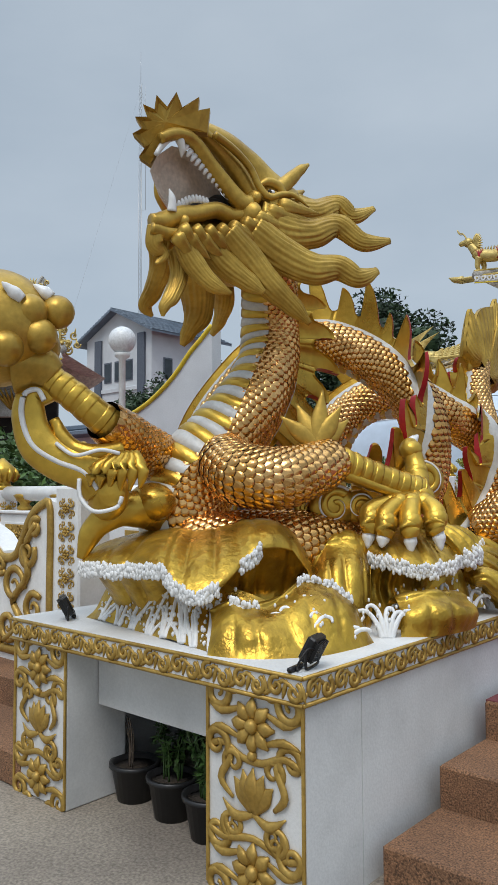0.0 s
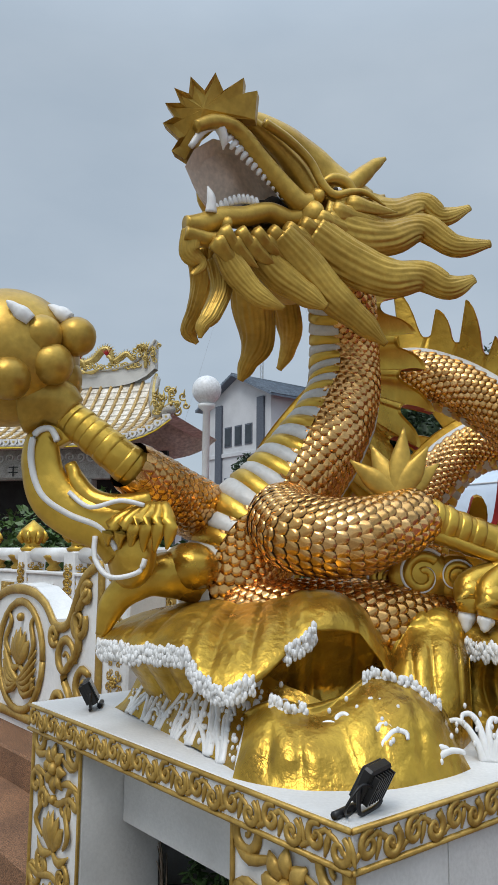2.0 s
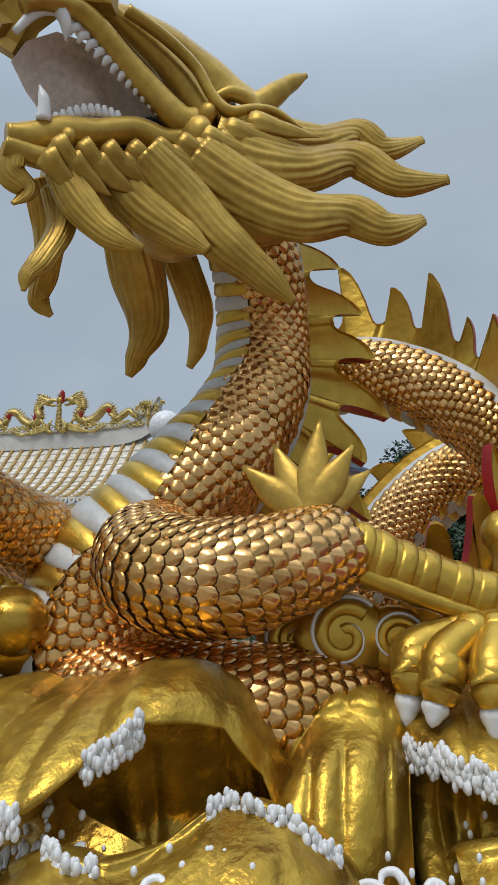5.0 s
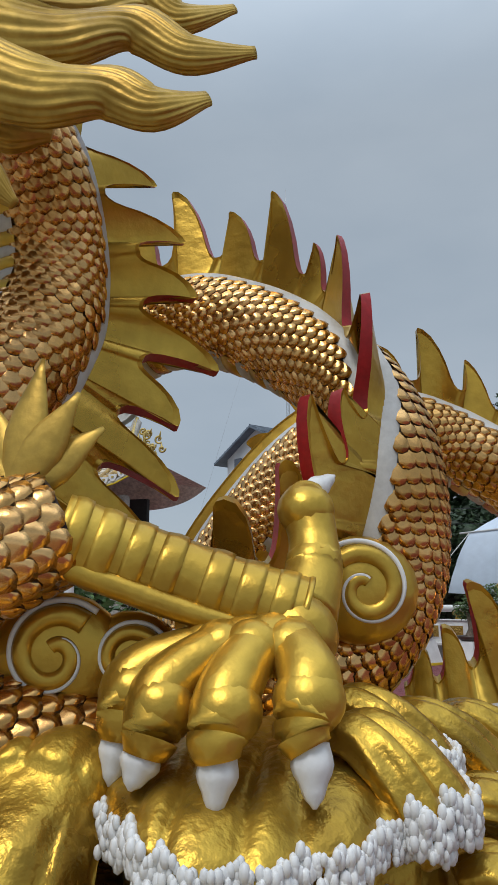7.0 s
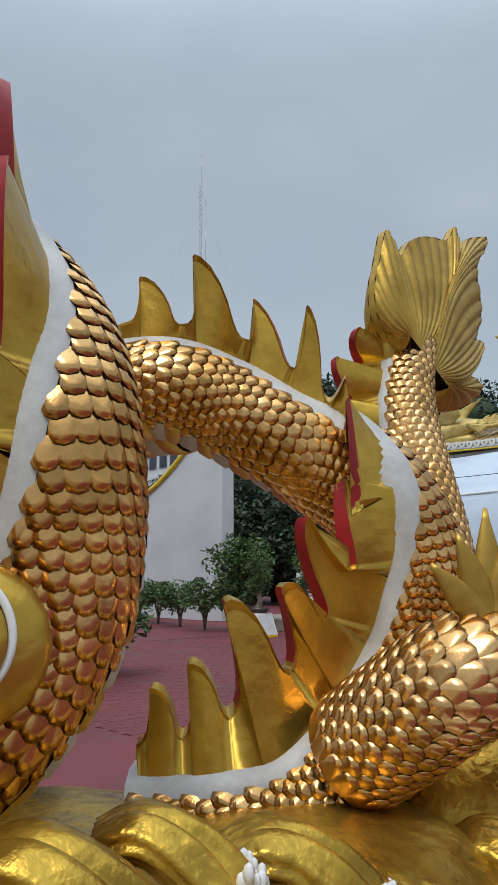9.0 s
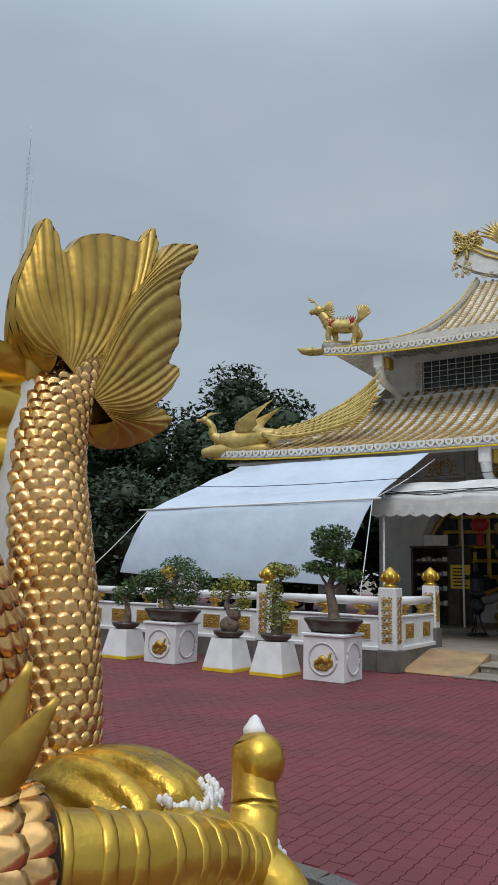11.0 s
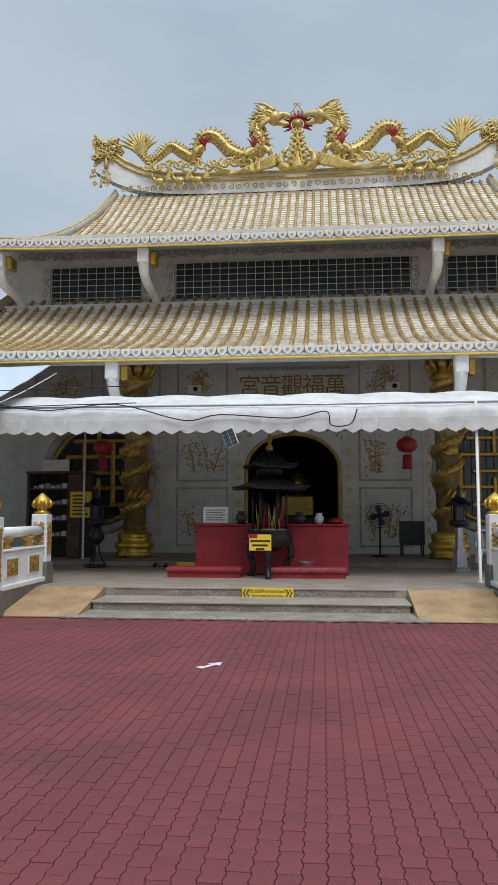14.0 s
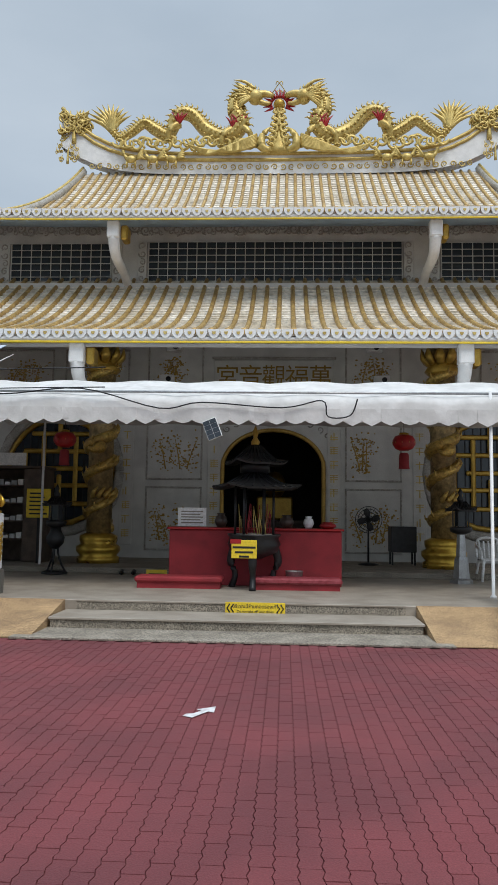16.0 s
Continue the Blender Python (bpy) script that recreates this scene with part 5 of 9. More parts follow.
dg.ball(W(2.433, 1.72, 0.69), (0.056, 0.056, 0.055), M_GOLD, 12, 8)
nail(W(2.44, 1.785, 0.845), W(2.445, 1.80, 0.90), 0.03)
for dx, dz in ((0.10, -0.02), (0.13, -0.09), (0.05, -0.12)):
    dg.tube([W(2.40, 1.64, 0.60), W(2.42 + dx * 0.6, 1.6, 0.57 + dz * 0.5), W(2.42 + dx, 1.55, 0.5 + dz)], [0.07, 0.06, 0.045], M_GOLD, 10, 5)
    nail(W(2.42 + dx, 1.55, 0.5 + dz), W(2.43 + dx * 1.1, 1.52, 0.40 + dz), 0.032)

# raised fore arm with the pearl
dg.ball(W(-1.83, -0.47, 1.72), 0.335, M_OLD, 28, 18)
for a, d, z, r in ((-1.60, -0.62, 1.78, 0.10), (-1.47, -0.52, 1.80, 0.095), (-1.55, -0.60, 1.65, 0.10), (-1.62, -0.42, 1.62, 0.14), (-1.70, -0.72, 1.56, 0.10)):
    dg.ball(W(a, d, z), (r, r, r), M_OLD, 14, 10)
nail(W(-1.62, -0.70, 1.83), W(-1.71, -0.76, 1.91), 0.04)
nail(W(-1.50, -0.54, 1.88), W(-1.60, -0.56, 1.95), 0.04)
dg.tube([W(-1.72, -0.5, 1.50), W(-1.6, -0.48, 1.50), W(-1.52, -0.45, 1.44)], [0.16, 0.13, 0.10], M_OLD, 14, 5)
ringed([W(-1.56, -0.46, 1.46), W(-1.39, -0.45, 1.33), W(-1.22, -0.40, 1.19), W(-1.14, -0.30, 1.13)], [0.085, 0.088, 0.095, 0.11], 8)
body([(-1.22, -0.40, 1.19, 0.12), (-1.11, -0.22, 1.10, 0.14), (-0.99, 0.02, 1.01, 0.155), (-0.86, 0.26, 0.93, 0.165)], [(0, 0, 1)] * 4, 0.055)
# ribbon scroll below the arm
rib = [W(-1.52, -0.46, 1.30), W(-1.56, -0.46, 1.36), W(-1.63, -0.47, 1.33), W(-1.64, -0.47, 1.20), W(-1.58, -0.47, 1.05), W(-1.45, -0.46, 0.96), W(-1.30, -0.45, 0.90), W(-1.22, -0.44, 0.80)]
dg.tube(rib, [0.06, 0.08, 0.085, 0.10, 0.115, 0.12, 0.125, 0.12], M_GOLD, 14, 6, 0.6, DD)
dg.tube([p - DD * 0.065 + V(-0.02, 0, 0.0) for p in rib], 0.016, M_WHITE, 6, 6)
dg.ball(W(-1.20, -0.42, 0.78), (0.15, 0.10, 0.16), M_GOLD, 16, 10)
dg.tube([W(-1.34, -0.52, 0.86), W(-1.33, -0.54, 0.76), W(-1.25, -0.56, 0.68), W(-1.13, -0.54, 0.70), W(-1.10, -0.53, 0.76)], 0.013, M_WHITE, 6, 5)
dg.tube([W(-1.47, -0.53, 1.06), W(-1.36, -0.55, 0.99), W(-1.22, -0.54, 1.02), W(-1.12, -0.50, 1.0)], 0.012, M_WHITE, 6, 5)
dg.tube([W(-1.50, -0.46, 1.20), W(-1.42, -0.46, 1.06), W(-1.28, -0.45, 1.0), W(-1.12, -0.40, 1.03)], [0.03, 0.05, 0.06, 0.05], M_GOLD, 10, 6)
for k in range(6):
    a = -1.28 + 0.055 * k
    dg.tube([W(-1.14 + 0.02 * k, -0.46, 1.00), W(a + 0.02, -0.54, 0.90), W(a, -0.52, 0.78 + 0.012 * abs(k - 3))], [0.03, 0.035, 0.008], M_GOLD, 8, 4)
dg.tube([W(-0.92, -0.12, 0.62), W(-1.05, -0.25, 0.68), W(-1.19, -0.30, 0.66), W(-1.31, -0.32, 0.56), W(-1.37, -0.32, 0.40)], [0.10, 0.11, 0.09, 0.07, 0.03], M_GOLD, 12, 6, 0.7, DD, groove=0.05)
dg.ball(W(-0.98, -0.18, 0.72), (0.16, 0.14, 0.12), M_GOLD, 14, 10)

# ---- head ----
dg.ball(sk(455, 395, 0.02), (0.20, 0.20, 0.19), M_OLD, 20, 14)
dg.ball(sk(410, 440, 0.02), (0.20, 0.16, 0.17), M_OLD, 20, 14)
dg.ball(sk(480, 345, 0.02), (0.16, 0.15, 0.12), M_OLD, 18, 12)
# upper jaw: near and far lip, bridge, palate, throat shade as dark lumps
near = [(286, 244), (312, 236), (340, 247), (366, 283), (395, 322), (424, 356), (440, 362)]
dg.tube([sk(u, v, -0.15) for u, v in near], [0.03, 0.035, 0.04, 0.045, 0.05, 0.055, 0.06], M_OLD, 12, 6)
dg.tube([sk(u, v, 0.16) for u, v in ((268, 262), (268, 290), (280, 318), (292, 345))], [0.03, 0.035, 0.035, 0.03], M_OLD, 10, 5)
dg.tube([sk(u, v, -0.02) for u, v in ((318, 214), (362, 222), (402, 250), (440, 288), (470, 326), (505, 356))], [0.06, 0.09, 0.11, 0.125, 0.15, 0.15], M_OLD, 18, 6)
dg.tube([sk(u, v, -0.10) for u, v in ((352, 222), (392, 262), (420, 300), (448, 345))], [0.035, 0.05, 0.06, 0.06], M_OLD, 12, 6)
sk_plate([(262, 285), (275, 258), (300, 238), (318, 240), (348, 255), (387, 316), (423, 361), (404, 374), (354, 362), (309, 360), (290, 345), (272, 315)], lambda u: -0.07 + 0.0007 * (u - 262), 0.08, M_MOUTH, 0.03)
# near-black lumps on the palate painted as the throat's shade
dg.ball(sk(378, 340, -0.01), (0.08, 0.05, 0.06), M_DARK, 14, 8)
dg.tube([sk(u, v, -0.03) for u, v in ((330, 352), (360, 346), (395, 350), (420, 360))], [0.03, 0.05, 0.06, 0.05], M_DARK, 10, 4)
# lower jaw, lips, jowls, chin
dg.tube([sk(u, v, -0.12) for u, v in ((264, 384), (285, 384), (312, 374), (345, 372), (380, 366), (410, 378), (436, 376))], [0.045, 0.055, 0.055, 0.05, 0.05, 0.05, 0.07], M_OLD, 12, 6)
dg.tube([sk(u, v, 0.06) for u, v in ((270, 396), (310, 398), (360, 396), (420, 400))], [0.09, 0.10, 0.12, 0.14], M_OLD, 14, 5)
for u, v, r in ((436, 378, 0.095), (318, 388, 0.05), (446, 348, 0.06)):
    dg.ball(sk(u, v, -0.135), (r * 1.2, r * 0.6, r * 0.85), M_OLD, 16, 12)
dg.tube([sk(u, v, -0.13) for u, v in ((264, 398), (275, 402), (300, 410), (325, 408))], [0.035, 0.04, 0.04, 0.03], M_OLD, 10, 5)
dg.ball(sk(285, 358, 0.05), (0.07, 0.10, 0.05), M_RED, 12, 8)
# nose fan
fan = [(262, 272), (243, 254), (256, 240), (235, 213), (253, 209), (242, 188), (263, 193), (257, 172), (276, 184), (281, 163), (298, 185), (315, 166), (324, 192), (353, 182), (350, 206), (371, 204), (366, 243), (340, 234), (312, 228), (285, 242)]
sk_plate(fan, lambda u: -0.03 - 0.0014 * (u - 243), 0.045, M_OLD)
# comb behind the nose
comb = [(394, 240), (408, 236), (414, 244), (426, 244), (430, 254), (442, 258), (444, 270), (455, 278), (452, 290), (462, 302), (454, 318), (446, 324), (430, 286), (410, 262)]
sk_plate(comb, lambda u: -0.10, 0.09, M_OLD)
# eye, brow, whisker, horn
dg.ball(sk(478, 342, -0.15), (0.035, 0.03, 0.022), M_WHITE, 10, 8)
dg.ball(sk(477, 342, -0.172), 0.014, M_DARK, 8, 6)
dg.tube([sk(u, v, -0.16) for u, v in ((458, 328), (474, 322), (492, 330), (504, 346), (520, 352))], [0.012, 0.028, 0.03, 0.025, 0.012], M_OLD, 8, 5)
dg.tube([sk(u, v, -0.16) for u, v in ((462, 352), (478, 356), (496, 352))], [0.012, 0.02, 0.012], M_OLD, 8, 5)
dg.tube([sk(u, v, -0.19) for u, v in ((378, 244), (410, 268), (440, 300), (458, 335), (476, 354), (498, 350), (520, 352), (548, 374))], [0.024, 0.024, 0.022, 0.022, 0.022, 0.02, 0.016, 0.006], M_OLD, 8, 6)
for dd in (-0.12, 0.16):
    dg.tube([sk(492, 332, dd), sk(512, 316, dd * 1.1), sk(530, 300, dd * 1.15), sk(546, 290, dd * 1.2)], [0.06, 0.048, 0.035, 0.012], M_OLD, 10, 5)


def lock(pts, rad, d=-0.10, d1=None, flat=0.55, m=M_OLD, waves=7):
    d1 = d if d1 is None else d1
    n = len(pts) - 1
    P3 = [sk(u, v, d + (d1 - d) * i / n) for i, (u, v) in enumerate(pts)]
    dg.tube(P3, rad, m, 84, 8, flat, V(0.1, 1, 0), groove=0.05, waves=21)


lock([(486, 345), (525, 356), (562, 358), (590, 346), (613, 348)], [0.09, 0.085, 0.062, 0.044, 0.016], -0.10, -0.03)
lock([(470, 365), (520, 375), (565, 375), (600, 362), (630, 382), (667, 369)], [0.12, 0.11, 0.088, 0.066, 0.056, 0.02], -0.13, -0.12)
lock([(458, 390), (510, 412), (555, 415), (600, 402), (645, 432), (692, 430)], [0.12, 0.12, 0.10, 0.075, 0.062, 0.022], -0.15, -0.14)
lock([(445, 415), (500, 455), (555, 480), (600, 478), (635, 494), (668, 482)], [0.11, 0.11, 0.10, 0.078, 0.066, 0.026], -0.17, -0.14)
lock([(400, 420), (440, 462), (480, 505), (520, 538), (553, 566)], [0.08, 0.09, 0.08, 0.06, 0.015], -0.20, -0.06)
lock([(362, 425), (400, 470), (440, 500), (470, 520)], [0.07, 0.08, 0.06, 0.02], -0.14, -0.14)
lock([(318, 430), (342, 470), (375, 505), (412, 524)], [0.05, 0.065, 0.05, 0.012], -0.16, -0.16)
lock([(460, 425), (495, 440), (525, 450)], [0.12, 0.12, 0.05], 0.04, 0.06)
lock([(272, 392), (268, 425), (284, 445), (270, 460)], [0.05, 0.05, 0.035, 0.01], -0.12, -0.10)
lock([(302, 430), (312, 475), (298, 515), (284, 532), (280, 550)], [0.05, 0.055, 0.05, 0.035, 0.01], -0.08, -0.02)
for pts, rad in (([(-0.93, -0.35, 2.28), (-0.92, -0.25, 2.15), (-0.98, -0.13, 2.03), (-1.04, -0.06, 1.95), (-1.0, -0.02, 1.89)], [0.06, 0.07, 0.06, 0.045, 0.012]),
                 ([(-0.76, 0.02, 2.34), (-0.74, 0.20, 2.16), (-0.74, 0.36, 2.00), (-0.81, 0.44, 1.88), (-0.856, 0.468, 1.795)], [0.09, 0.12, 0.10, 0.055, 0.02]),
                 ([(-0.60, 0.25, 2.30), (-0.57, 0.52, 2.14), (-0.60, 0.69, 2.03), (-0.663, 0.771, 1.93)], [0.08, 0.08, 0.05, 0.02])):
    dg.tube([W(*p) for p in pts], rad, M_OLD, 84, 8, 0.6, V(0.1, 1, 0), groove=0.05, waves=21)
for row in range(2):
    for i in range(9):
        u0, v0 = 300 + 21 * i + 10 * row, 392 + 9 * math.sin(i * 0.6) - 3.0 * max(0, i - 5) ** 1.5 + 12 * (1 - row)
        du, dv = 40 + 4.5 * i, 54 - 4.8 * i
        d0 = -0.16 - 0.015 * row
        dg.tube([sk(u0 + 4, v0, d0 + 0.13), sk(u0 + du * 0.3, v0 + dv * 0.35, d0 - 0.03), sk(u0 + du * 0.7, v0 + dv * 0.75, d0 - 0.028), sk(u0 + du * 1.15, v0 + dv * 1.08, d0 - 0.012)], [0.03, 0.046, 0.032, 0.003], M_OLD, 36, 6, 0.4, V(0.1, 1, 0.1), groove=0.06, waves=9)


def tooth(u, v, du, dv, r, d):
    dg.tube([sk(u, v, d), sk(u + du * 0.5, v + dv * 0.5, d - 0.01), sk(u + du, v + dv, d)], [r, r * 0.85, r * 0.45], M_WHITE, 6, 2)


for k in range(13):
    t = k / 12
    tooth(330 + 86 * t, 256 + 92 * t, -8, 10, 0.017, -0.14)
for k in range(7):
    t = k / 6
    tooth(268 + 16 * t, 285 + 48 * t, 7, 3, 0.011, 0.15)
for k in range(10):
    t = k / 9
    tooth(308 + 56 * t, 364 - 14 * math.sin(math.pi * t * 0.8), -1, -12, 0.017, -0.12)
dg.tube([sk(u, v, -0.13) for u, v in ((276, 268), (296, 243), (318, 240), (345, 258))], [0.014, 0.02, 0.02, 0.016], M_WHITE, 8, 5)
for u, v, du, dv, r, d in ((318, 246, 2, 30, 0.028, -0.15), (270, 272, -2, 24, 0.024, 0.02), (406, 332, 16, 30, 0.026, -0.15), (302, 372, -4, -40, 0.028, -0.16), (266, 380, -4, -28, 0.022, 0.02)):
    dg.tube([sk(u, v, d), sk(u + du * 0.4 + 3, v + dv * 0.5, d - 0.01), sk(u + du, v + dv, d)], [r, r * 0.75, 0.004], M_WHITE, 8, 4)

# tail flame: one broad leaf in the plane of the plinth's length, combed from the tail's end to its ragged rim
FLAME = ((2.56, 2.36), (2.47, 2.45), (2.42, 2.54), (2.42, 2.66), (2.465, 2.79), (2.515, 2.935), (2.575, 2.91), (2.62, 2.845), (2.70, 2.94), (2.81, 3.00), (2.92, 3.03), (3.03, 3.055), (3.105, 3.147), (3.145, 3.09), (3.14, 3.02), (3.21, 3.11), (3.32, 3.16), (3.428, 3.19), (3.40, 3.11), (3.325, 3.026), (3.306, 2.935),
         (3.325, 2.80), (3.31, 2.69), (3.255, 2.59), (3.31, 2.58), (3.327, 2.55), (3.263, 2.459), (3.17, 2.38), (3.23, 2.37), (3.287, 2.331), (3.186, 2.25), (3.022, 2.175), (2.87, 2.155), (2.78, 2.22))
rim, _, _ = spline([Vector((0, y, z)) for y, z in FLAME], 1.0, 8)
heart = Vector((0, 2.78, 2.36))
dg.ball((-1.64, 2.74, 2.40), (0.06, 0.24, 0.19), M_OLD, 20, 12)
dg.ball((-1.62, 2.80, 2.46), (0.075, 0.13, 0.11), M_BAND, 16, 10)
n_t = 13
for sg in (1, -1):
    vs = []
    for i, e in enumerate(rim):
        a = Vector((0, 2.54 + 0.30 * i / len(rim), 2.43 - 0.19 * i / len(rim)))
        turn = Vector((0, -(e - heart).z, (e - heart).y)) * 0.10
        for j in range(n_t):
            f = j / (n_t - 1)
            q = a.lerp(e, f) + turn * math.sin(math.pi * f) * math.sin(0.05 * i + 0.6)
            comb_ = abs(math.sin(i * 0.52 + 1.6 * math.sin(2.4 * f))) ** 0.6
            th = (0.085 * (1 - f) ** 0.8 + 0.022) * (1 - 0.5 * f ** 6) + 0.017 * comb_ * min(1.0, 5 * f) - 0.006
            vs.append((-1.63 + sg * th, q.y, q.z))
    dg.add(vs, [(i * n_t + j, i * n_t + j + 1, (i + 1) * n_t + j + 1, (i + 1) * n_t + j) for i in range(len(rim) - 1) for j in range(n_t - 1)], M_OLD, True)
dg.add([(-1.63 + sg * 0.016, e.y, e.z) for sg in (1, -1) for e in rim], [(i, i + 1, i + 1 + len(rim), i + len(rim)) for i in range(len(rim) - 1)], M_OLD, True)

# ---- wave rock under the coils ----
def foam(line, size=0.0092, band=0.058, seed=0):
    """A crumbling lip of small white drops along a line."""
    r_ = random.Random(seed)
    for i in range(len(line) - 1):
        p, q = line[i], line[i + 1]
        n = max(1, int((q - p).length / 0.0085))
        for k in range(n):
            for j in range(7):
                f = j / 6
                c = p.lerp(q, (k + r_.random()) / n) + Vector((r_.gauss(0, 0.004), r_.gauss(0, 0.004), band * (0.4 - f) + r_.gauss(0, 0.004)))
                s = size * r_.uniform(0.75, 1.25)
                dg.ball(c, (s, s, s * 1.7), M_WHITE, 6, 4)


def wave(rows, hump=0.05, hollow=0.5, steps=8, rib=0.03, white=(), seed=0, deep=0.18):
    """A breaking wave: rows of (crown, lip, foot); a ribbed sheet runs from crown to lip, turns under and falls to its foot."""
    O, _, _ = spline([W(*r[0]) for r in rows], 1.0, steps)
    Li, _, _ = spline([W(*r[1]) for r in rows], 1.0, steps)
    F, _, _ = spline([W(*r[2]) for r in rows], 1.0, steps)
    up = Vector((0, 0, 1))
    vs, line = [], []
    m = 0
    for i, (o, l_, f) in enumerate(zip(O, Li, F)):
        x = (i / steps + 0.12 * math.sin(i * 0.37)) % 1.0
        c = abs(math.sin(math.pi * x)) ** 0.55
        out = Vector((l_.x - o.x, l_.y - o.y, 0))
        out = out.normalized() if out.length > 1e-4 else -DD
        l_ = l_ + out * (rib * 0.8 * c) - up * (rib * 0.7 * c)
        prof = [o, o.lerp(l_, 0.4) + up * (hump * 0.9 + rib * 0.7 * c), o.lerp(l_, 0.75) + up * (hump + rib * c), o.lerp(l_, 0.94) + up * (hump * 0.45 + rib * 0.8 * c), l_]
        if hollow:
            h = o.lerp(l_, 1 - hollow)
            h = Vector((h.x, h.y, DO.z + deep)) + out * (rib * 1.2 * c)
            prof += [l_ - out * 0.045 + up * 0.012, l_.lerp(h, 0.45) + up * 0.05, h, h.lerp(f, 0.5) - up * 0.04 + out * (rib * c), f]
        else:
            g = l_.lerp(f, 0.5)
            prof += [l_.lerp(f, 0.2) + out * (0.05 + rib * c), g + out * (0.045 + rib * c), l_.lerp(f, 0.8) + out * (0.012 + rib * 0.6 * c), f]
        prof, _, _ = spline(prof, 1.0, 3)
        m = len(prof)
        vs += prof
        line.append(l_)
    n = len(line)
    dg.add(vs, [(i * m + j, i * m + j + 1, (i + 1) * m + j + 1, (i + 1) * m + j) for i in range(n - 1) for j in range(m - 1)], M_WAVE, True)
    for a, b in white:
        foam(line[int(a * steps):int(b * steps) + 1], seed=seed)


def tongue(base, end, w, thick=0.6, seed=0, drop=0.0):
    """A fat ribbed tongue of water whose blunt end is edged with foam."""
    b, e = Vector(base), Vector(end)
    ax = e - b
    mids = [b, b + ax * 0.35 + Vector((0, 0, 0.05)), b + ax * 0.7 + Vector((0, 0, 0.04)), e + Vector((0, 0, 0.0)), e + ax * 0.12 - Vector((0, 0, 0.05 + drop)), e + ax * 0.06 - Vector((0, 0, 0.10 + drop))]
    dg.tube([W(*p) for p in mids], [w * 0.75, w, w * 1.05, w * 0.98, w * 0.72, w * 0.2], M_WAVE, 56, 5, thick, (0, 0, 1), groove=0.10, waves=8)
    t = V(*ax)
    t.z = 0
    t.normalize()
    s = Vector((-t.y, t.x, 0))
    c = W(*(e + ax * 0.08))
    foam([c + s * (w * 1.02 * math.sin(q)) + t * (w * 0.85 * math.cos(q) - w * 0.10) + Vector((0, 0, 0.005 - 0.03 * math.cos(q))) for q in [radians(-85 + 17 * k) for k in range(11)]], 0.0098, 0.075, seed)


def mound(c, rad, yaw=0, ribs=9, seed=0):
    """A solid ribbed swell that stands on the plinth."""
    M = Matrix.Translation(W(*c)) @ Matrix.Rotation(radians(41.7 + yaw), 4, "Z")
    seg, rings = 66, 10
    vs, fs = [], []
    for i in range(rings + 1):
        a = math.pi / 2 * i / rings
        for k in range(seg):
            b = 2 * math.pi * k / seg
            q = 1 + 0.07 * abs(math.cos(ribs * b / 2 + seed)) * math.sin(a) + 0.10 * noise.noise(Vector((2 * math.cos(b) + seed, 2 * math.sin(b), 2 * a)))
            vs.append(M @ Vector((rad[0] * (math.sin(a) ** 0.75) * math.cos(b) * q, rad[1] * (math.sin(a) ** 0.75) * math.sin(b) * q, rad[2] * math.cos(a))))
    for i in range(rings):
        for k in range(seg):
            k2 = (k + 1) % seg
            fs.append((i * seg + k, i * seg + k2, (i + 1) * seg + k2, (i + 1) * seg + k))
    dg.add(vs, fs, M_WAVE, True)


mound((-0.45, 0.08, 0.0), (0.55, 0.32, 0.46), 0, 13, 1)
mound((0.35, 0.35, 0.0), (0.52, 0.38, 0.46), 0, 11, 2)
mound((0.85, 0.78, 0.0), (0.5, 0.46, 0.38), 10, 11, 3)
mound((0.66, 0.22, 0.0), (0.34, 0.34, 0.54), 0, 9, 15)
mound((1.35, 1.35, 0.0), (0.60, 0.55, 0.36), 10, 11, 4)
mound((2.0, 2.0, 0.0), (0.60, 0.62, 0.58), 10, 15, 5)
mound((-0.6, 0.55, 0.0), (0.6, 0.7, 0.40), 0, 11, 6)
mound((0.55, 1.35, 0.0), (0.8, 0.7, 0.32), 0, 11, 7)
mound((1.3, 2.1, 0.0), (0.6, 0.6, 0.3), 0, 11, 8)
mound((2.42, 1.75, 0.0), (0.28, 0.34, 0.42), 0, 9, 14)
dg.ball(W(2.45, 1.75, 0.80), (0.064, 0.064, 0.068), M_GOLD, 16, 12)
dg.ball(W(2.44, 1.74, 0.69), (0.062, 0.062, 0.064), M_GOLD, 16, 12)
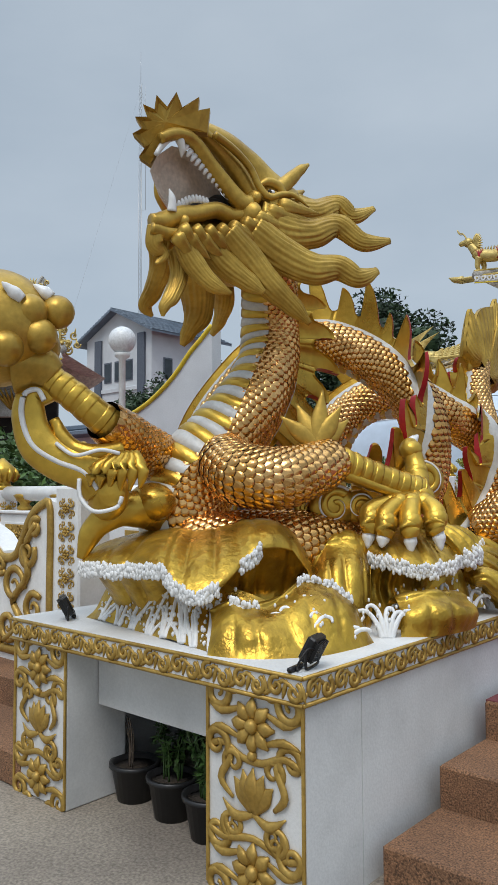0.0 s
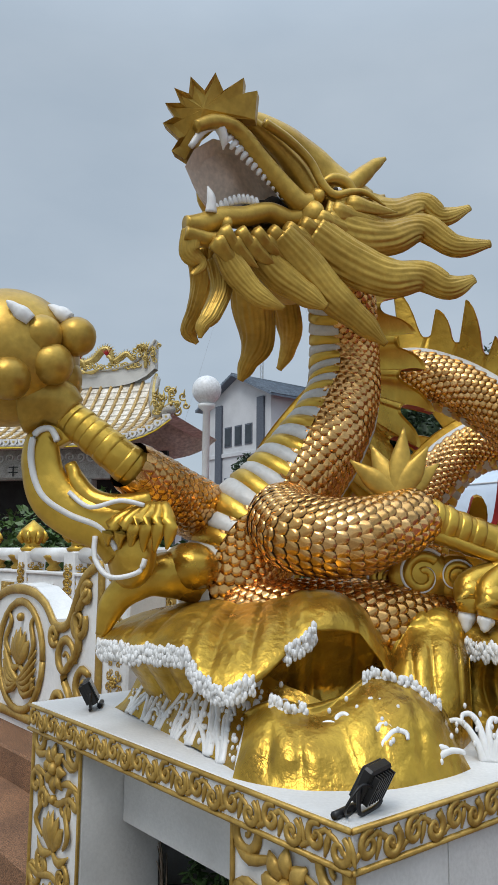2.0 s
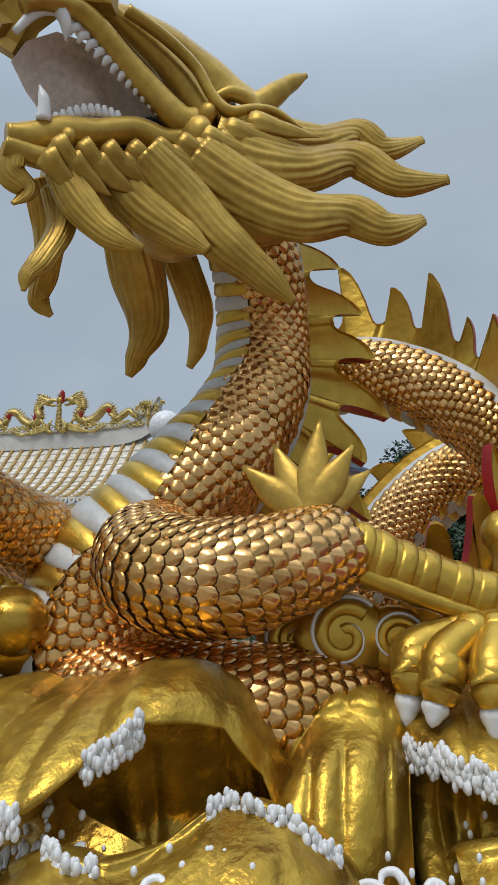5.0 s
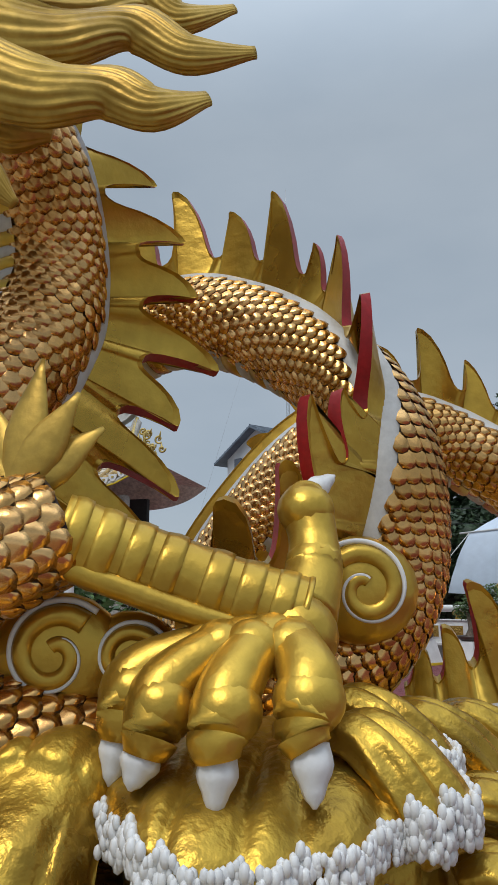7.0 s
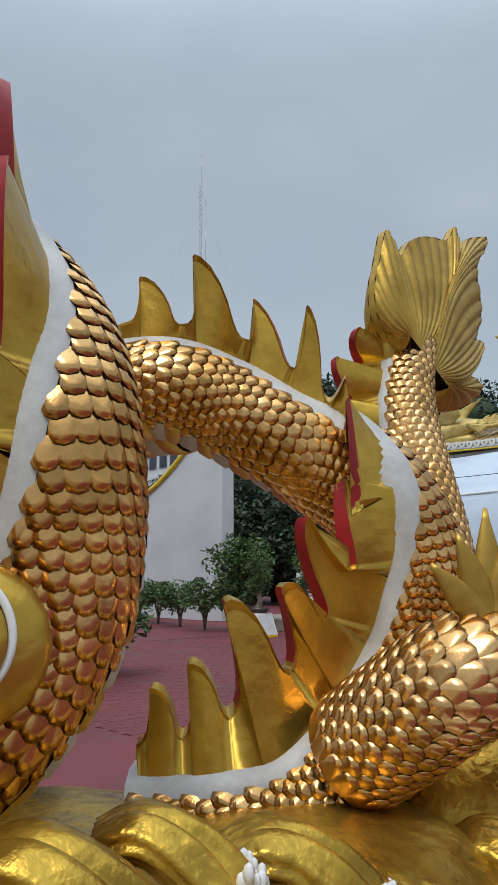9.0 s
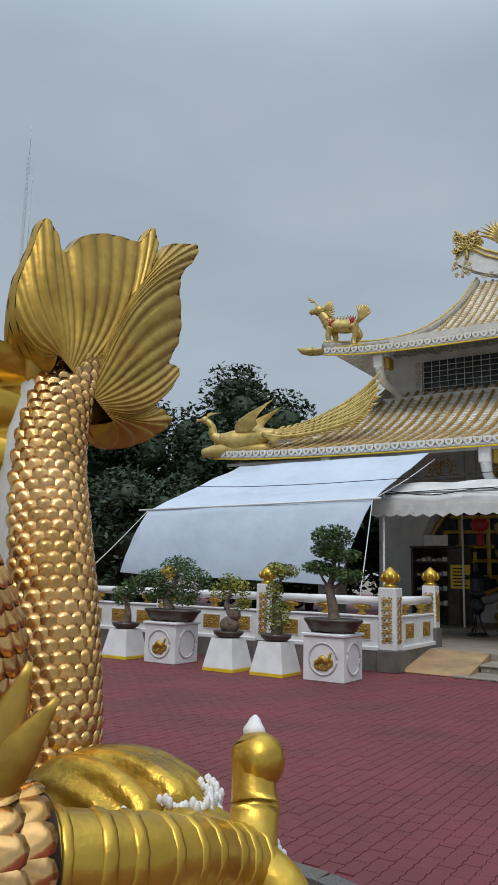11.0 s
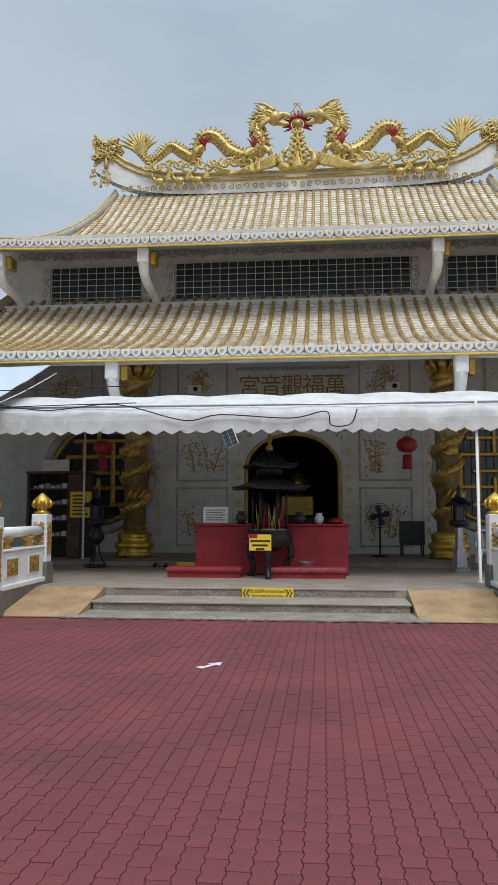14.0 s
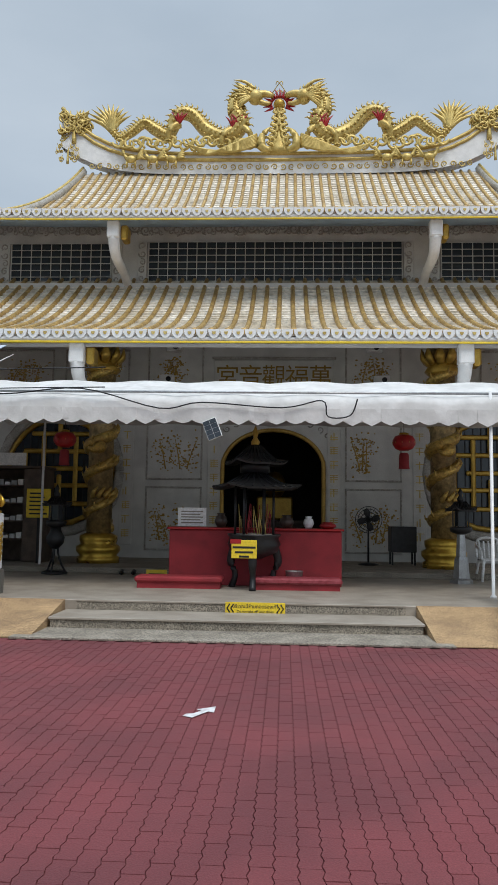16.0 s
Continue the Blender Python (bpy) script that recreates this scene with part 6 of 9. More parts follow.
# the great overhanging wave below the breast
wave([((-1.12, 0.15, 0.48), (-1.38, -0.30, 0.37), (-1.10, 0.05, 0)), ((-1.04, 0.05, 0.54), (-1.22, -0.50, 0.37), (-0.97, -0.12, 0)), ((-0.92, -0.05, 0.56), (-1.04, -0.61, 0.38), (-0.84, -0.30, 0)),
      ((-0.80, -0.08, 0.58), (-0.87, -0.71, 0.385), (-0.72, -0.44, 0)), ((-0.70, -0.12, 0.60), (-0.73, -0.85, 0.28), (-0.58, -0.52, 0)), ((-0.60, -0.15, 0.61), (-0.58, -0.86, 0.30), (-0.46, -0.56, 0)),
      ((-0.50, -0.15, 0.62), (-0.44, -0.76, 0.40), (-0.32, -0.60, 0)), ((-0.40, -0.15, 0.62), (-0.32, -0.66, 0.49), (-0.20, -1.04, 0)), ((-0.25, -0.13, 0.60), (-0.17, -0.54, 0.47), (-0.06, -0.99, 0)), ((-0.12, -0.10, 0.52), (-0.06, -0.44, 0.32), (0.04, -0.92, 0)), ((-0.02, -0.10, 0.40), (0.0, -0.42, 0.14), (0.10, -0.86, 0))],
     0.05, 0.52, 10, 0.03, ((0.1, 5.25), (6.0, 6.9)), 1)
# low crests before it
wave([((-0.66, -0.60, 0.05), (-0.60, -0.80, 0.17), (-0.60, -1.04, 0)), ((-0.50, -0.55, 0.12), (-0.49, -0.83, 0.22), (-0.48, -1.10, 0)), ((-0.36, -0.55, 0.12), (-0.36, -0.87, 0.21), (-0.33, -1.13, 0)), ((-0.24, -0.50, 0.14), (-0.25, -0.80, 0.23), (-0.16, -1.10, 0)),
      ((-0.10, -0.45, 0.20), (-0.10, -0.70, 0.32), (-0.04, -1.06, 0)), ((0.03, -0.42, 0.20), (0.04, -0.70, 0.29), (0.07, -0.97, 0)), ((0.14, -0.40, 0.14), (0.15, -0.65, 0.20), (0.18, -0.86, 0)), ((0.22, -0.38, 0.05), (0.22, -0.58, 0.06), (0.25, -0.76, 0))],
     0.02, 0, 10, 0.025, ((0.9, 2.1), (3.7, 6.0)), 2)
# swell between breast and paw
wave([((-0.06, 0.0, 0.40), (-0.03, -0.30, 0.34), (-0.06, -0.66, 0)), ((0.05, 0.0, 0.48), (0.05, -0.28, 0.46), (0.05, -0.66, 0)), ((0.15, 0.0, 0.52), (0.15, -0.26, 0.49), (0.16, -0.60, 0)), ((0.25, 0.0, 0.52), (0.25, -0.25, 0.47), (0.25, -0.48, 0)), ((0.33, 0.02, 0.46), (0.32, -0.18, 0.40), (0.32, -0.26, 0))], 0.03, 0, 10, 0.03, (), 3)
# wave that the fore paw grips
wave([((0.28, 0.12, 0.50), (0.30, -0.21, 0.41), (0.36, -0.28, 0)), ((0.38, 0.12, 0.53), (0.39, -0.32, 0.39), (0.44, -0.40, 0)), ((0.48, 0.12, 0.54), (0.49, -0.38, 0.365), (0.54, -0.44, 0)), ((0.58, 0.12, 0.54), (0.60, -0.37, 0.345), (0.64, -0.42, 0)), ((0.68, 0.15, 0.54), (0.73, -0.29, 0.35), (0.76, -0.34, 0)), ((0.76, 0.2, 0.53), (0.85, -0.16, 0.37), (0.88, -0.20, 0)), ((0.82, 0.3, 0.52), (0.94, 0.0, 0.40), (0.97, -0.04, 0)), ((0.86, 0.42, 0.50), (0.98, 0.18, 0.40), (1.04, 0.14, 0))],
     0.025, 0.55, 10, 0.035, ((0.1, 7),), 4)
wave([((0.40, -0.30, 0.12), (0.42, -0.48, 0.18), (0.42, -0.62, 0)), ((0.54, -0.30, 0.16), (0.56, -0.50, 0.21), (0.58, -0.62, 0)), ((0.68, -0.24, 0.16), (0.72, -0.43, 0.20), (0.75, -0.52, 0)), ((0.82, -0.14, 0.12), (0.87, -0.29, 0.16), (0.90, -0.36, 0))], 0.02, 0, 10, 0.03, (), 5)
for k, (b, e, w) in enumerate((((0.70, 0.28, 0.53), (0.95, 0.24, 0.45), 0.12), ((0.84, 0.46, 0.49), (1.12, 0.52, 0.38), 0.115), ((0.98, 0.70, 0.46), (1.23, 0.74, 0.39), 0.095), ((1.08, 0.58, 0.30), (1.38, 0.72, 0.28), 0.11), ((0.74, 0.06, 0.50), (0.97, -0.02, 0.41), 0.12), ((0.95, 0.34, 0.30), (1.27, 0.42, 0.24), 0.13),
                               ((1.20, 0.92, 0.36), (1.48, 1.00, 0.28), 0.12), ((1.0, 0.08, 0.22), (1.22, 0.10, 0.14), 0.12), ((1.30, 0.62, 0.14), (1.55, 0.72, 0.10), 0.12), ((1.45, 1.05, 0.20), (1.75, 1.12, 0.14), 0.13), ((1.90, 2.15, 0.62), (2.24, 1.90, 0.66), 0.17), ((2.05, 1.95, 0.56), (2.40, 1.72, 0.56), 0.15), ((2.0, 1.70, 0.50), (2.36, 1.50, 0.50), 0.15), ((2.2, 1.75, 0.42), (2.52, 1.52, 0.40), 0.15), ((2.3, 2.05, 0.40), (2.62, 1.90, 0.34), 0.15), ((2.2, 1.5, 0.26), (2.5, 1.35, 0.2), 0.14), ((1.75, 1.45, 0.22), (2.05, 1.35, 0.16), 0.14))):
    ax = Vector((e[0] - b[0], e[1] - b[1], 0)).normalized()
    pr = Vector((-ax.y, ax.x, 0))
    for j in (-1, 0, 1):
        off = pr * (0.58 * w * j)
        tongue(Vector(b) + off * 0.6, Vector(e) + off - ax * (0.03 * abs(j)) - Vector((0, 0, 0.014 * abs(j))), w * 0.56, 0.85, 30 + 3 * k + j)


def splash(a, d, h, seed):
    """White relief spray that curls up a gold slope from the plinth, with loose drops."""
    r_ = random.Random(seed)
    S_ = lambda x, z, o=0.0: W(a + x, d - 0.02 + 0.85 * z - 0.075 * math.sin(math.pi * min(1.0, z / 0.3)) - o, z)
    for k in range(5):
        x = (k - 2) * 0.022
        top = h * (1.0 - 0.13 * abs(k - 2)) * r_.uniform(0.85, 1.1)
        sg = -1 if k < 2 else 1
        pts = [S_(x * 0.5, 0.0), S_(x, top * 0.4), S_(x * 1.7, top * 0.8), S_(x * 2.2 + sg * 0.015, top), S_(x * 2.5 + sg * 0.04, top * 0.98), S_(x * 2.5 + sg * 0.045, top * 0.86)]
        dg.tube(pts, [0.022, 0.016, 0.013, 0.012, 0.010, 0.006], M_WHITE, 7, 4, 0.7, DD)
    for k in range(16):
        x, z = r_.uniform(-0.13, 0.13), h * r_.uniform(0.35, 1.2)
        dg.ball(S_(x, z, 0.01), (0.008, 0.008, 0.012), M_WHITE, 6, 4)


for k, (a, d, h) in enumerate(((-0.14, -0.97, 0.22), (0.06, -0.86, 0.12), (0.34, -0.62, 0.17), (0.58, -0.37, 0.19), (0.76, -0.2, 0.22), (0.95, 0.02, 0.16), (1.2, 0.28, 0.15))):
    splash(a, d, h, k)
# gold apron that runs out below the great wave, with white spray in relief on it
feet, _, _ = spline([W(*p) for p in ((-1.42, 0.05, 0), (-1.14, -0.28, 0), (-0.89, -0.60, 0), (-0.69, -0.85, 0), (-0.53, -1.03, 0), (-0.34, -1.08, 0), (-0.18, -1.06, 0))], 1.0, 10)
tops, _, _ = spline([W(*p) for p in ((-1.18, 0.14, 0.42), (-1.00, -0.12, 0.40), (-0.84, -0.36, 0.38), (-0.70, -0.52, 0.34), (-0.54, -0.66, 0.30), (-0.34, -0.70, 0.22), (-0.18, -0.66, 0.16))], 1.0, 10)


def apron(u, v, out=0.0):
    """A point of the apron: u along it from 0 to 1, v up it from its foot; out lifts it off the surface."""
    x = u * (len(feet) - 1)
    k = min(int(x), len(feet) - 2)
    f, t = feet[k].lerp(feet[k + 1], x - k), tops[k].lerp(tops[k + 1], x - k)
    p = f.lerp(t, v)
    face = Vector((f.x - t.x, f.y - t.y, 0)).normalized()
    p.z = f.z + (t.z - f.z) * (0.55 * v + 0.45 * v ** 2.2)
    rib = 0.016 * abs(math.sin(19 * u + 1.5 * v)) * math.sin(math.pi * min(1, v * 1.2 + 0.1)) + 0.02 * noise.noise(Vector((9 * u, 3 * v, 1.7)))
    return p + (face * 0.6 + Vector((0, 0, 0.8))) * (rib + out)


NU_, NV_ = 120, 14
dg.add([apron(i / NU_, j / NV_) for i in range(NU_ + 1) for j in range(NV_ + 1)], [(i * (NV_ + 1) + j, i * (NV_ + 1) + j + 1, (i + 1) * (NV_ + 1) + j + 1, (i + 1) * (NV_ + 1) + j) for i in range(NU_) for j in range(NV_)], M_WAVE, True)
r_ = random.Random(12)
for u0 in (0.09, 0.15, 0.21, 0.29, 0.36, 0.45, 0.51, 0.61, 0.70, 0.84):
    tilt = r_.uniform(-0.05, 0.05)
    for k in range(4):
        x = (k - 1.5) * 0.016 + r_.uniform(-0.006, 0.006)
        top = r_.uniform(0.2, 0.95)
        sg = -1 if k < 2 else 1
        path = [apron(min(1, max(0, u0 + x * f + sg * c * 1.4 + tilt * v * v)), v * top, 0.004) for f, v, c in ((0.3, 0.0, 0), (0.7, 0.35, 0), (1.1, 0.7, 0), (1.4, 0.95, 0.006), (1.5, 1.02, 0.016), (1.5, 0.9, 0.022))]
        dg.tube(path, [0.016, 0.013, 0.011, 0.011, 0.010, 0.006], M_WHITE, 7, 4, 0.6, (0.2, -0.5, 0.8))
    for k in range(26):
        c = apron(min(1, max(0, u0 + r_.uniform(-0.06, 0.06))), r_.uniform(0.05, 1.0), 0.004)
        q = r_.uniform(0.005, 0.011)
        dg.ball(c, (q, q, q * 1.4), M_WHITE, 6, 4)
tagged(dg.ob("dragon_statue", DMATS), "giant golden dragon statue with bronze scales and white-crested waves", "statue")
# ---- temple porch ----
def dragon_column(x, y):
    e = thing("dragon_column", "gilded column wound by a carved dragon on a moulded base", "column", (x, y, 0.43), "gilded porch columns")
    part("base", G().lathe([(0.48, 0), (0.48, 0.12), (0.42, 0.16), (0.50, 0.26), (0.50, 0.36), (0.40, 0.42), (0.43, 0.50), (0.43, 0.60), (0.31, 0.66)], (0, 0, 0), 24), GOLD, e, "stepped gilded column base")
    part("shaft", G().lathe([(0.285, 0.6), (0.285, 5.4)], (0, 0, 0), 20), SHAFT, e, "dark bronzed column shaft")
    q_ = G()
    pts, rad = [], []
    for i in range(81):
        t = i / 80
        a = 2 * math.pi * 5.3 * t + 0.5 * math.sin(14 * t)
        pts.append((0.27 * math.cos(a), 0.27 * math.sin(a), 0.75 + 4.0 * t))
        rad.append(0.085 + 0.055 * math.sin(math.pi * t) + 0.015 * math.sin(31 * t))
    q_.tube(pts, rad, 0, 8, 3, groove=0.06, waves=4)
    for i in range(2, 79, 2):
        p = Vector(pts[i])
        o = Vector((p.x, p.y, 0)).normalized()
        q_.tube([p + o * 0.04, p + o * 0.13 + Vector((0, 0, 0.05)), p + o * 0.15 + Vector((0, 0, 0.13))], [0.05, 0.03, 0.006], 0, 5, 2)
    for k, z in enumerate((1.5, 2.25, 3.0)):
        for j in range(5):
            a = -1.9 + 0.45 * j + k
            q_.tube([(0.3 * math.cos(a), 0.3 * math.sin(a), z), (0.38 * math.cos(a + 0.2), 0.38 * math.sin(a + 0.2), z + 0.1), (0.36 * math.cos(a + 0.45), 0.36 * math.sin(a + 0.45), z + 0.22)], [0.07, 0.05, 0.008], 0, 6, 3)
    q_.ball((0.05, -0.36, 2.62), (0.16, 0.13, 0.15), 0, 10, 8)
    q_.tube([(0.05, -0.38, 2.58), (-0.1, -0.46, 2.55), (-0.2, -0.44, 2.60)], [0.10, 0.07, 0.03], 0, 8, 3)
    part("carved_dragon", q_, COLG, e, "gilded dragon relief coiling up the shaft")
    q_ = G().lathe([(0.30, 4.35), (0.40, 4.45), (0.33, 4.55), (0.33, 4.7)], (0, 0, 0), 20)
    for j in range(10):
        a = j * math.pi / 5
        q_.tube([(0.30 * math.cos(a), 0.30 * math.sin(a), 4.6), (0.44 * math.cos(a), 0.44 * math.sin(a), 4.75), (0.46 * math.cos(a), 0.46 * math.sin(a), 4.98)], [0.09, 0.12, 0.02], 0, 6, 3, 0.5, (math.cos(a), math.sin(a), 0))
    part("lotus_capital", q_, GOLD2, e, "gilded lotus capital")


for s in (-1, 1):
    dragon_column(XC + s * 3.92, 22.0)

# square stone side piers of the porch
for x in (-9.3, 7.5):
    q = G().box(x - 0.3, x + 0.3, 19.9, 20.5, 0.43, 5.0, 0, 0.02)
    for k in range(12):
        scroll(q, (x, 19.895, 0.8 + k * 0.33), (1, 0, 0), (0, 0, 1), 0.16, 1.3, 0.03, 1 if k % 2 else -1, 0, k)
    solid("stone_pier", q, CARVE, "square carved grey stone porch pier", "pier", "porch piers")

# white emergency lights high on the front wall
for x in (-3.62, 1.92):
    e = thing("emergency_light", "white emergency light with a dark lamp on the stone wall", "lamp", (x, WY - 0.05, 5.02), "emergency lights")
    part("housing", G().box(-0.2, 0.2, -0.08, 0.045, -0.12, 0.12, 0, 0.015), WHITEP, e)
    for sx in (0.05,):
        part("lamp_head", G().lathe([(0.02, 0.0), (0.065, 0.03), (0.065, 0.05)], (0, 0, 0), 14, 0, Matrix.Translation((sx, -0.081, 0)) @ Matrix.Rotation(radians(90), 4, "X")), BLACK, e)

# canvas canopy before the porch
can = thing("canopy", "white scalloped canvas canopy on thin white poles", "canopy", (0, 0, 0))
q = G()
CX0, CX1, CY0, CY1 = -6.67, 5.0, 17.0, 21.1
N = 46
top, bot, back = [], [], []
for i in range(N + 1):
    u = i / N
    x = CX0 + (CX1 - CX0) * u
    peak = 0.05 * abs(math.sin(u * math.pi * 8))
    top.append(Vector((x, CY0, 3.47 + peak)))
    back.append(Vector((x, CY1, 3.47 + peak)))
rows = [back, [p + Vector((0, 1.2, 0.45)) for p in top], top, [p + Vector((0, -0.07 - 0.02 * math.sin(3 * i), -0.12)) for i, p in enumerate(top)], [p + Vector((0, -0.05 - 0.03 * math.sin(2.1 * i), -0.40)) for i, p in enumerate(top)]]
vs = [p for r in rows for p in r]
q.add(vs, [(j * (N + 1) + i, j * (N + 1) + i + 1, (j + 1) * (N + 1) + i + 1, (j + 1) * (N + 1) + i) for j in range(len(rows) - 1) for i in range(N)], 0, True)
part("canvas_roof", q, CANVAS, can)
q = G()
ns = 38
for i in range(ns):
    x0, x1 = CX0 + (CX1 - CX0) * i / ns, CX0 + (CX1 - CX0) * (i + 1) / ns
    poly = [(x0, 3.30), (x1, 3.30), (x1, 3.10), (x1 - 0.06, 3.065), ((x0 + x1) / 2, 3.03 + 0.012 * math.sin(i)), (x0 + 0.06, 3.065), (x0, 3.10)]
    q.plate(poly, (0, CY0 - 0.07 - 0.012 * math.sin(i * 1.3), 0), (1, 0, 0), (0, 0, 1), 0.012, 0)
tagged(part("scalloped_valance", q, CANVAS, can, "white scalloped valance"), kind="stuff")
for x, y in ((-6.4, 17.0), (2.77, 17.0), (-5.84, 21.05), (4.1, 21.05)):
    part("canopy_pole", G().lathe([(0.05, 0.31), (0.05, 0.34), (0.028, 0.36), (0.028, 3.62)], (x, y, 0), 10), WHITEP, can)
part("cross_bar", G().tube([(CX0 + 0.1, 17.05, 3.58), (CX1, 17.05, 3.58)], 0.022, 0, 8, 2), STEEL, can)
q = G().tube([(-6.2, 16.85, 3.62), (-5.2, 16.85, 3.50), (-3.9, 16.86, 3.60), (-2.6, 16.86, 3.28), (-1.9, 16.86, 3.38), (-0.6, 16.86, 3.30), (0.05, 16.86, 3.42), (0.15, 16.86, 3.16), (0.5, 16.86, 3.18), (0.62, 16.86, 3.45)], 0.012, 0, 6, 5)
solid("power_cable", q, BLACK, "black power cable sagging along a canvas valance", "cable")
sp = thing("solar_panel", "small black solar panel hung from the canopy edge", "solar panel", (-1.72, 16.84, 2.94))
sp.rotation_euler = (radians(-10), radians(-22), 0)
part("panel_frame", G().box(-0.12, 0.12, -0.02, 0.0, -0.17, 0.17, 0, 0.006), SIGNW, sp)
for i in range(2):
    for k in range(4):
        part("solar_cell", G().box(-0.11 + i * 0.112, -0.005 + i * 0.112, -0.026, -0.021, -0.16 + k * 0.081, -0.085 + k * 0.081), WINDOW, sp)

# blue-white tarpaulin slung from the lower eave
tp = thing("tarpaulin", "pale blue-white tarpaulin slung from the eave over a pole", "tarpaulin", (0, 0, 0))
TL, TR, ML, MR, BL, BR = [Vector(p) for p in ((-11.9, 19.25, 4.83), (-6.08, 19.25, 4.86), (-12.43, 15.8, 3.24), (-6.15, 15.8, 3.33), (-12.97, 15.45, 1.66), (-6.8, 15.45, 1.50))]
vs = []
NU, NV = 24, 22
for k in range(NV + 1):
    v = k / NV
    for i in range(NU + 1):
        u = i / NU
        if v < 0.5:
            p = TL.lerp(TR, u).lerp(ML.lerp(MR, u), v * 2) - Vector((0, 0, 0.16 * math.sin(math.pi * v * 2) * math.sin(math.pi * u)))
        else:
            p = ML.lerp(MR, u).lerp(BL.lerp(BR, u), v * 2 - 1) + Vector((0, -0.10 * math.sin(math.pi * (2 * v - 1)), 0))
        p += Vector((0, 0.02 * noise.noise(Vector((u * 5, v * 7, 0))), 0.05 * noise.noise(Vector((u * 3, v * 9, 2)))))
        vs.append(p)
fs = [(k * (NU + 1) + i, k * (NU + 1) + i + 1, (k + 1) * (NU + 1) + i + 1, (k + 1) * (NU + 1) + i) for k in range(NV) for i in range(NU)]
q = G().add(vs, fs, 0, True)
q.add([p - Vector((0, -0.008, 0.008)) for p in vs], [tuple(reversed(f)) for f in fs], 0, True)
part("sheet", q, TARP, tp)
part("spreader_pole", G().tube([ML + Vector((-0.3, 0, 0.02)), MR + Vector((0.2, 0, 0.02))], 0.025, 0, 8, 2), WHITEP, tp)
for a, b in ((ML, (-13.4, 14.2, 1.3)), (MR, (-5.9, 14.6, 1.3)), (MR, (-6.0, 19.4, 4.7))):
    part("guy_rope", G().tube([a, Vector(a).lerp(Vector(b), 0.5) - Vector((0, 0, 0.05)), b], 0.012, 0, 5, 3), SIGNW, tp)
for z0, z1 in ((4.0, 3.95), (3.55, 3.62)):
    solid("overhead_wire", G().tube([(-19, 17, z0 + 0.6), (-12, 17, z0), (-9, 16.9, z0 - 0.12), (-6.4, 16.9, z1 - 0.05), (-3.5, 16.85, z1)], 0.010, 0, 5, 5), BLACK, "thin black wire strung before a temple porch", "wire", "porch wires")

# altar, kneelers, burner
altar = thing("altar_table", "long crimson cloth-covered altar table", "altar", (0, 0, 0.31))
part("table_body", G().box(-2.60, 0.48, 18.3, 19.0, 0.0, 0.98, 0, 0.015), CLOTH, altar)
part("tabletop", G().box(-2.64, 0.52, 18.26, 19.04, 0.982, 1.02, 0, 0.01), RED, altar)
for x0, x1 in ((-3.07, -1.58), (-1.06, 0.44)):
    k = thing("kneeling_bench", "low red padded kneeling bench before the altar", "bench", (0, 0, 0.31), "kneeling benches")
    part("cushion", G().box(x0, x1, 17.55, 18.05, 0.10, 0.20, 0, 0.03), CLOTH if x0 < -2 else mat("crimson_marbled_cloth", (0.30, 0.05, 0.065), (0.22, 0.02, 0.03), 0.6, 0.0, 14.0), k)
    part("bench_base", G().box(x0 + 0.04, x1 - 0.04, 17.6, 18.0, 0.0, 0.098), CLOTH, k)
bx = thing("incense_burner", "black cast-iron pagoda incense burner on clawed legs", "incense burner", (-1.06, 17.85, 0.31))
part("bowl", G().lathe([(0.12, 0.50), (0.40, 0.62), (0.46, 0.76), (0.42, 0.86), (0.46, 0.90), (0.46, 0.93), (0.38, 0.92)], (0, 0, 0), 24), BLACK, bx)
for k in range(3):
    a = radians(30 + 120 * k)
    c, s_ = math.cos(a), math.sin(a)
    part("leg", G().tube([(0.40 * c, 0.40 * s_, 0.70), (0.48 * c, 0.48 * s_, 0.45), (0.38 * c, 0.38 * s_, 0.22), (0.46 * c, 0.46 * s_, 0.0)], [0.08, 0.07, 0.05, 0.06], 0, 8, 4), BLACK, bx)
for k in range(6):
    a = radians(60 * k)
    part("post", G().tube([(0.33 * math.cos(a), 0.33 * math.sin(a), 0.9), (0.33 * math.cos(a), 0.33 * math.sin(a), 1.78)], 0.022, 0, 8, 2), BLACK, bx)


def pagoda_roof(z, R, h, parent):
    q_ = G()
    seg = 24
    vs_, fs_ = [], []
    for r_, zz in ((0.08, h), (R * 0.35, h * 0.55), (R * 0.7, h * 0.2), (R, 0.0), (R * 0.98, -0.03), (0.1, h * 0.3)):
        for k_ in range(seg):
            a_ = 2 * math.pi * k_ / seg
            cor = 1 + 0.12 * (max(0, math.cos(3 * a_)) ** 4) * (r_ / R) ** 2
            vs_.append((r_ * cor * math.cos(a_), r_ * cor * math.sin(a_), z + zz + 0.07 * (max(0, math.cos(3 * a_)) ** 4) * (r_ / R) ** 3))
    for i_ in range(5):
        fs_ += [(i_ * seg + k_, i_ * seg + (k_ + 1) % seg, (i_ + 1) * seg + (k_ + 1) % seg, (i_ + 1) * seg + k_) for k_ in range(seg)]
    q_.add(vs_, fs_)
    for k_ in range(24):
        a_ = 2 * math.pi * k_ / 24
        q_.tube([(0.1 * math.cos(a_), 0.1 * math.sin(a_), z + h), (R * 0.7 * math.cos(a_), R * 0.7 * math.sin(a_), z + h * 0.22), (R * math.cos(a_), R * math.sin(a_), z + 0.02)], 0.014, 0, 4, 2)
    part("pagoda_roof", q_, BLACK, parent)


pagoda_roof(1.72, 0.74, 0.30, bx)
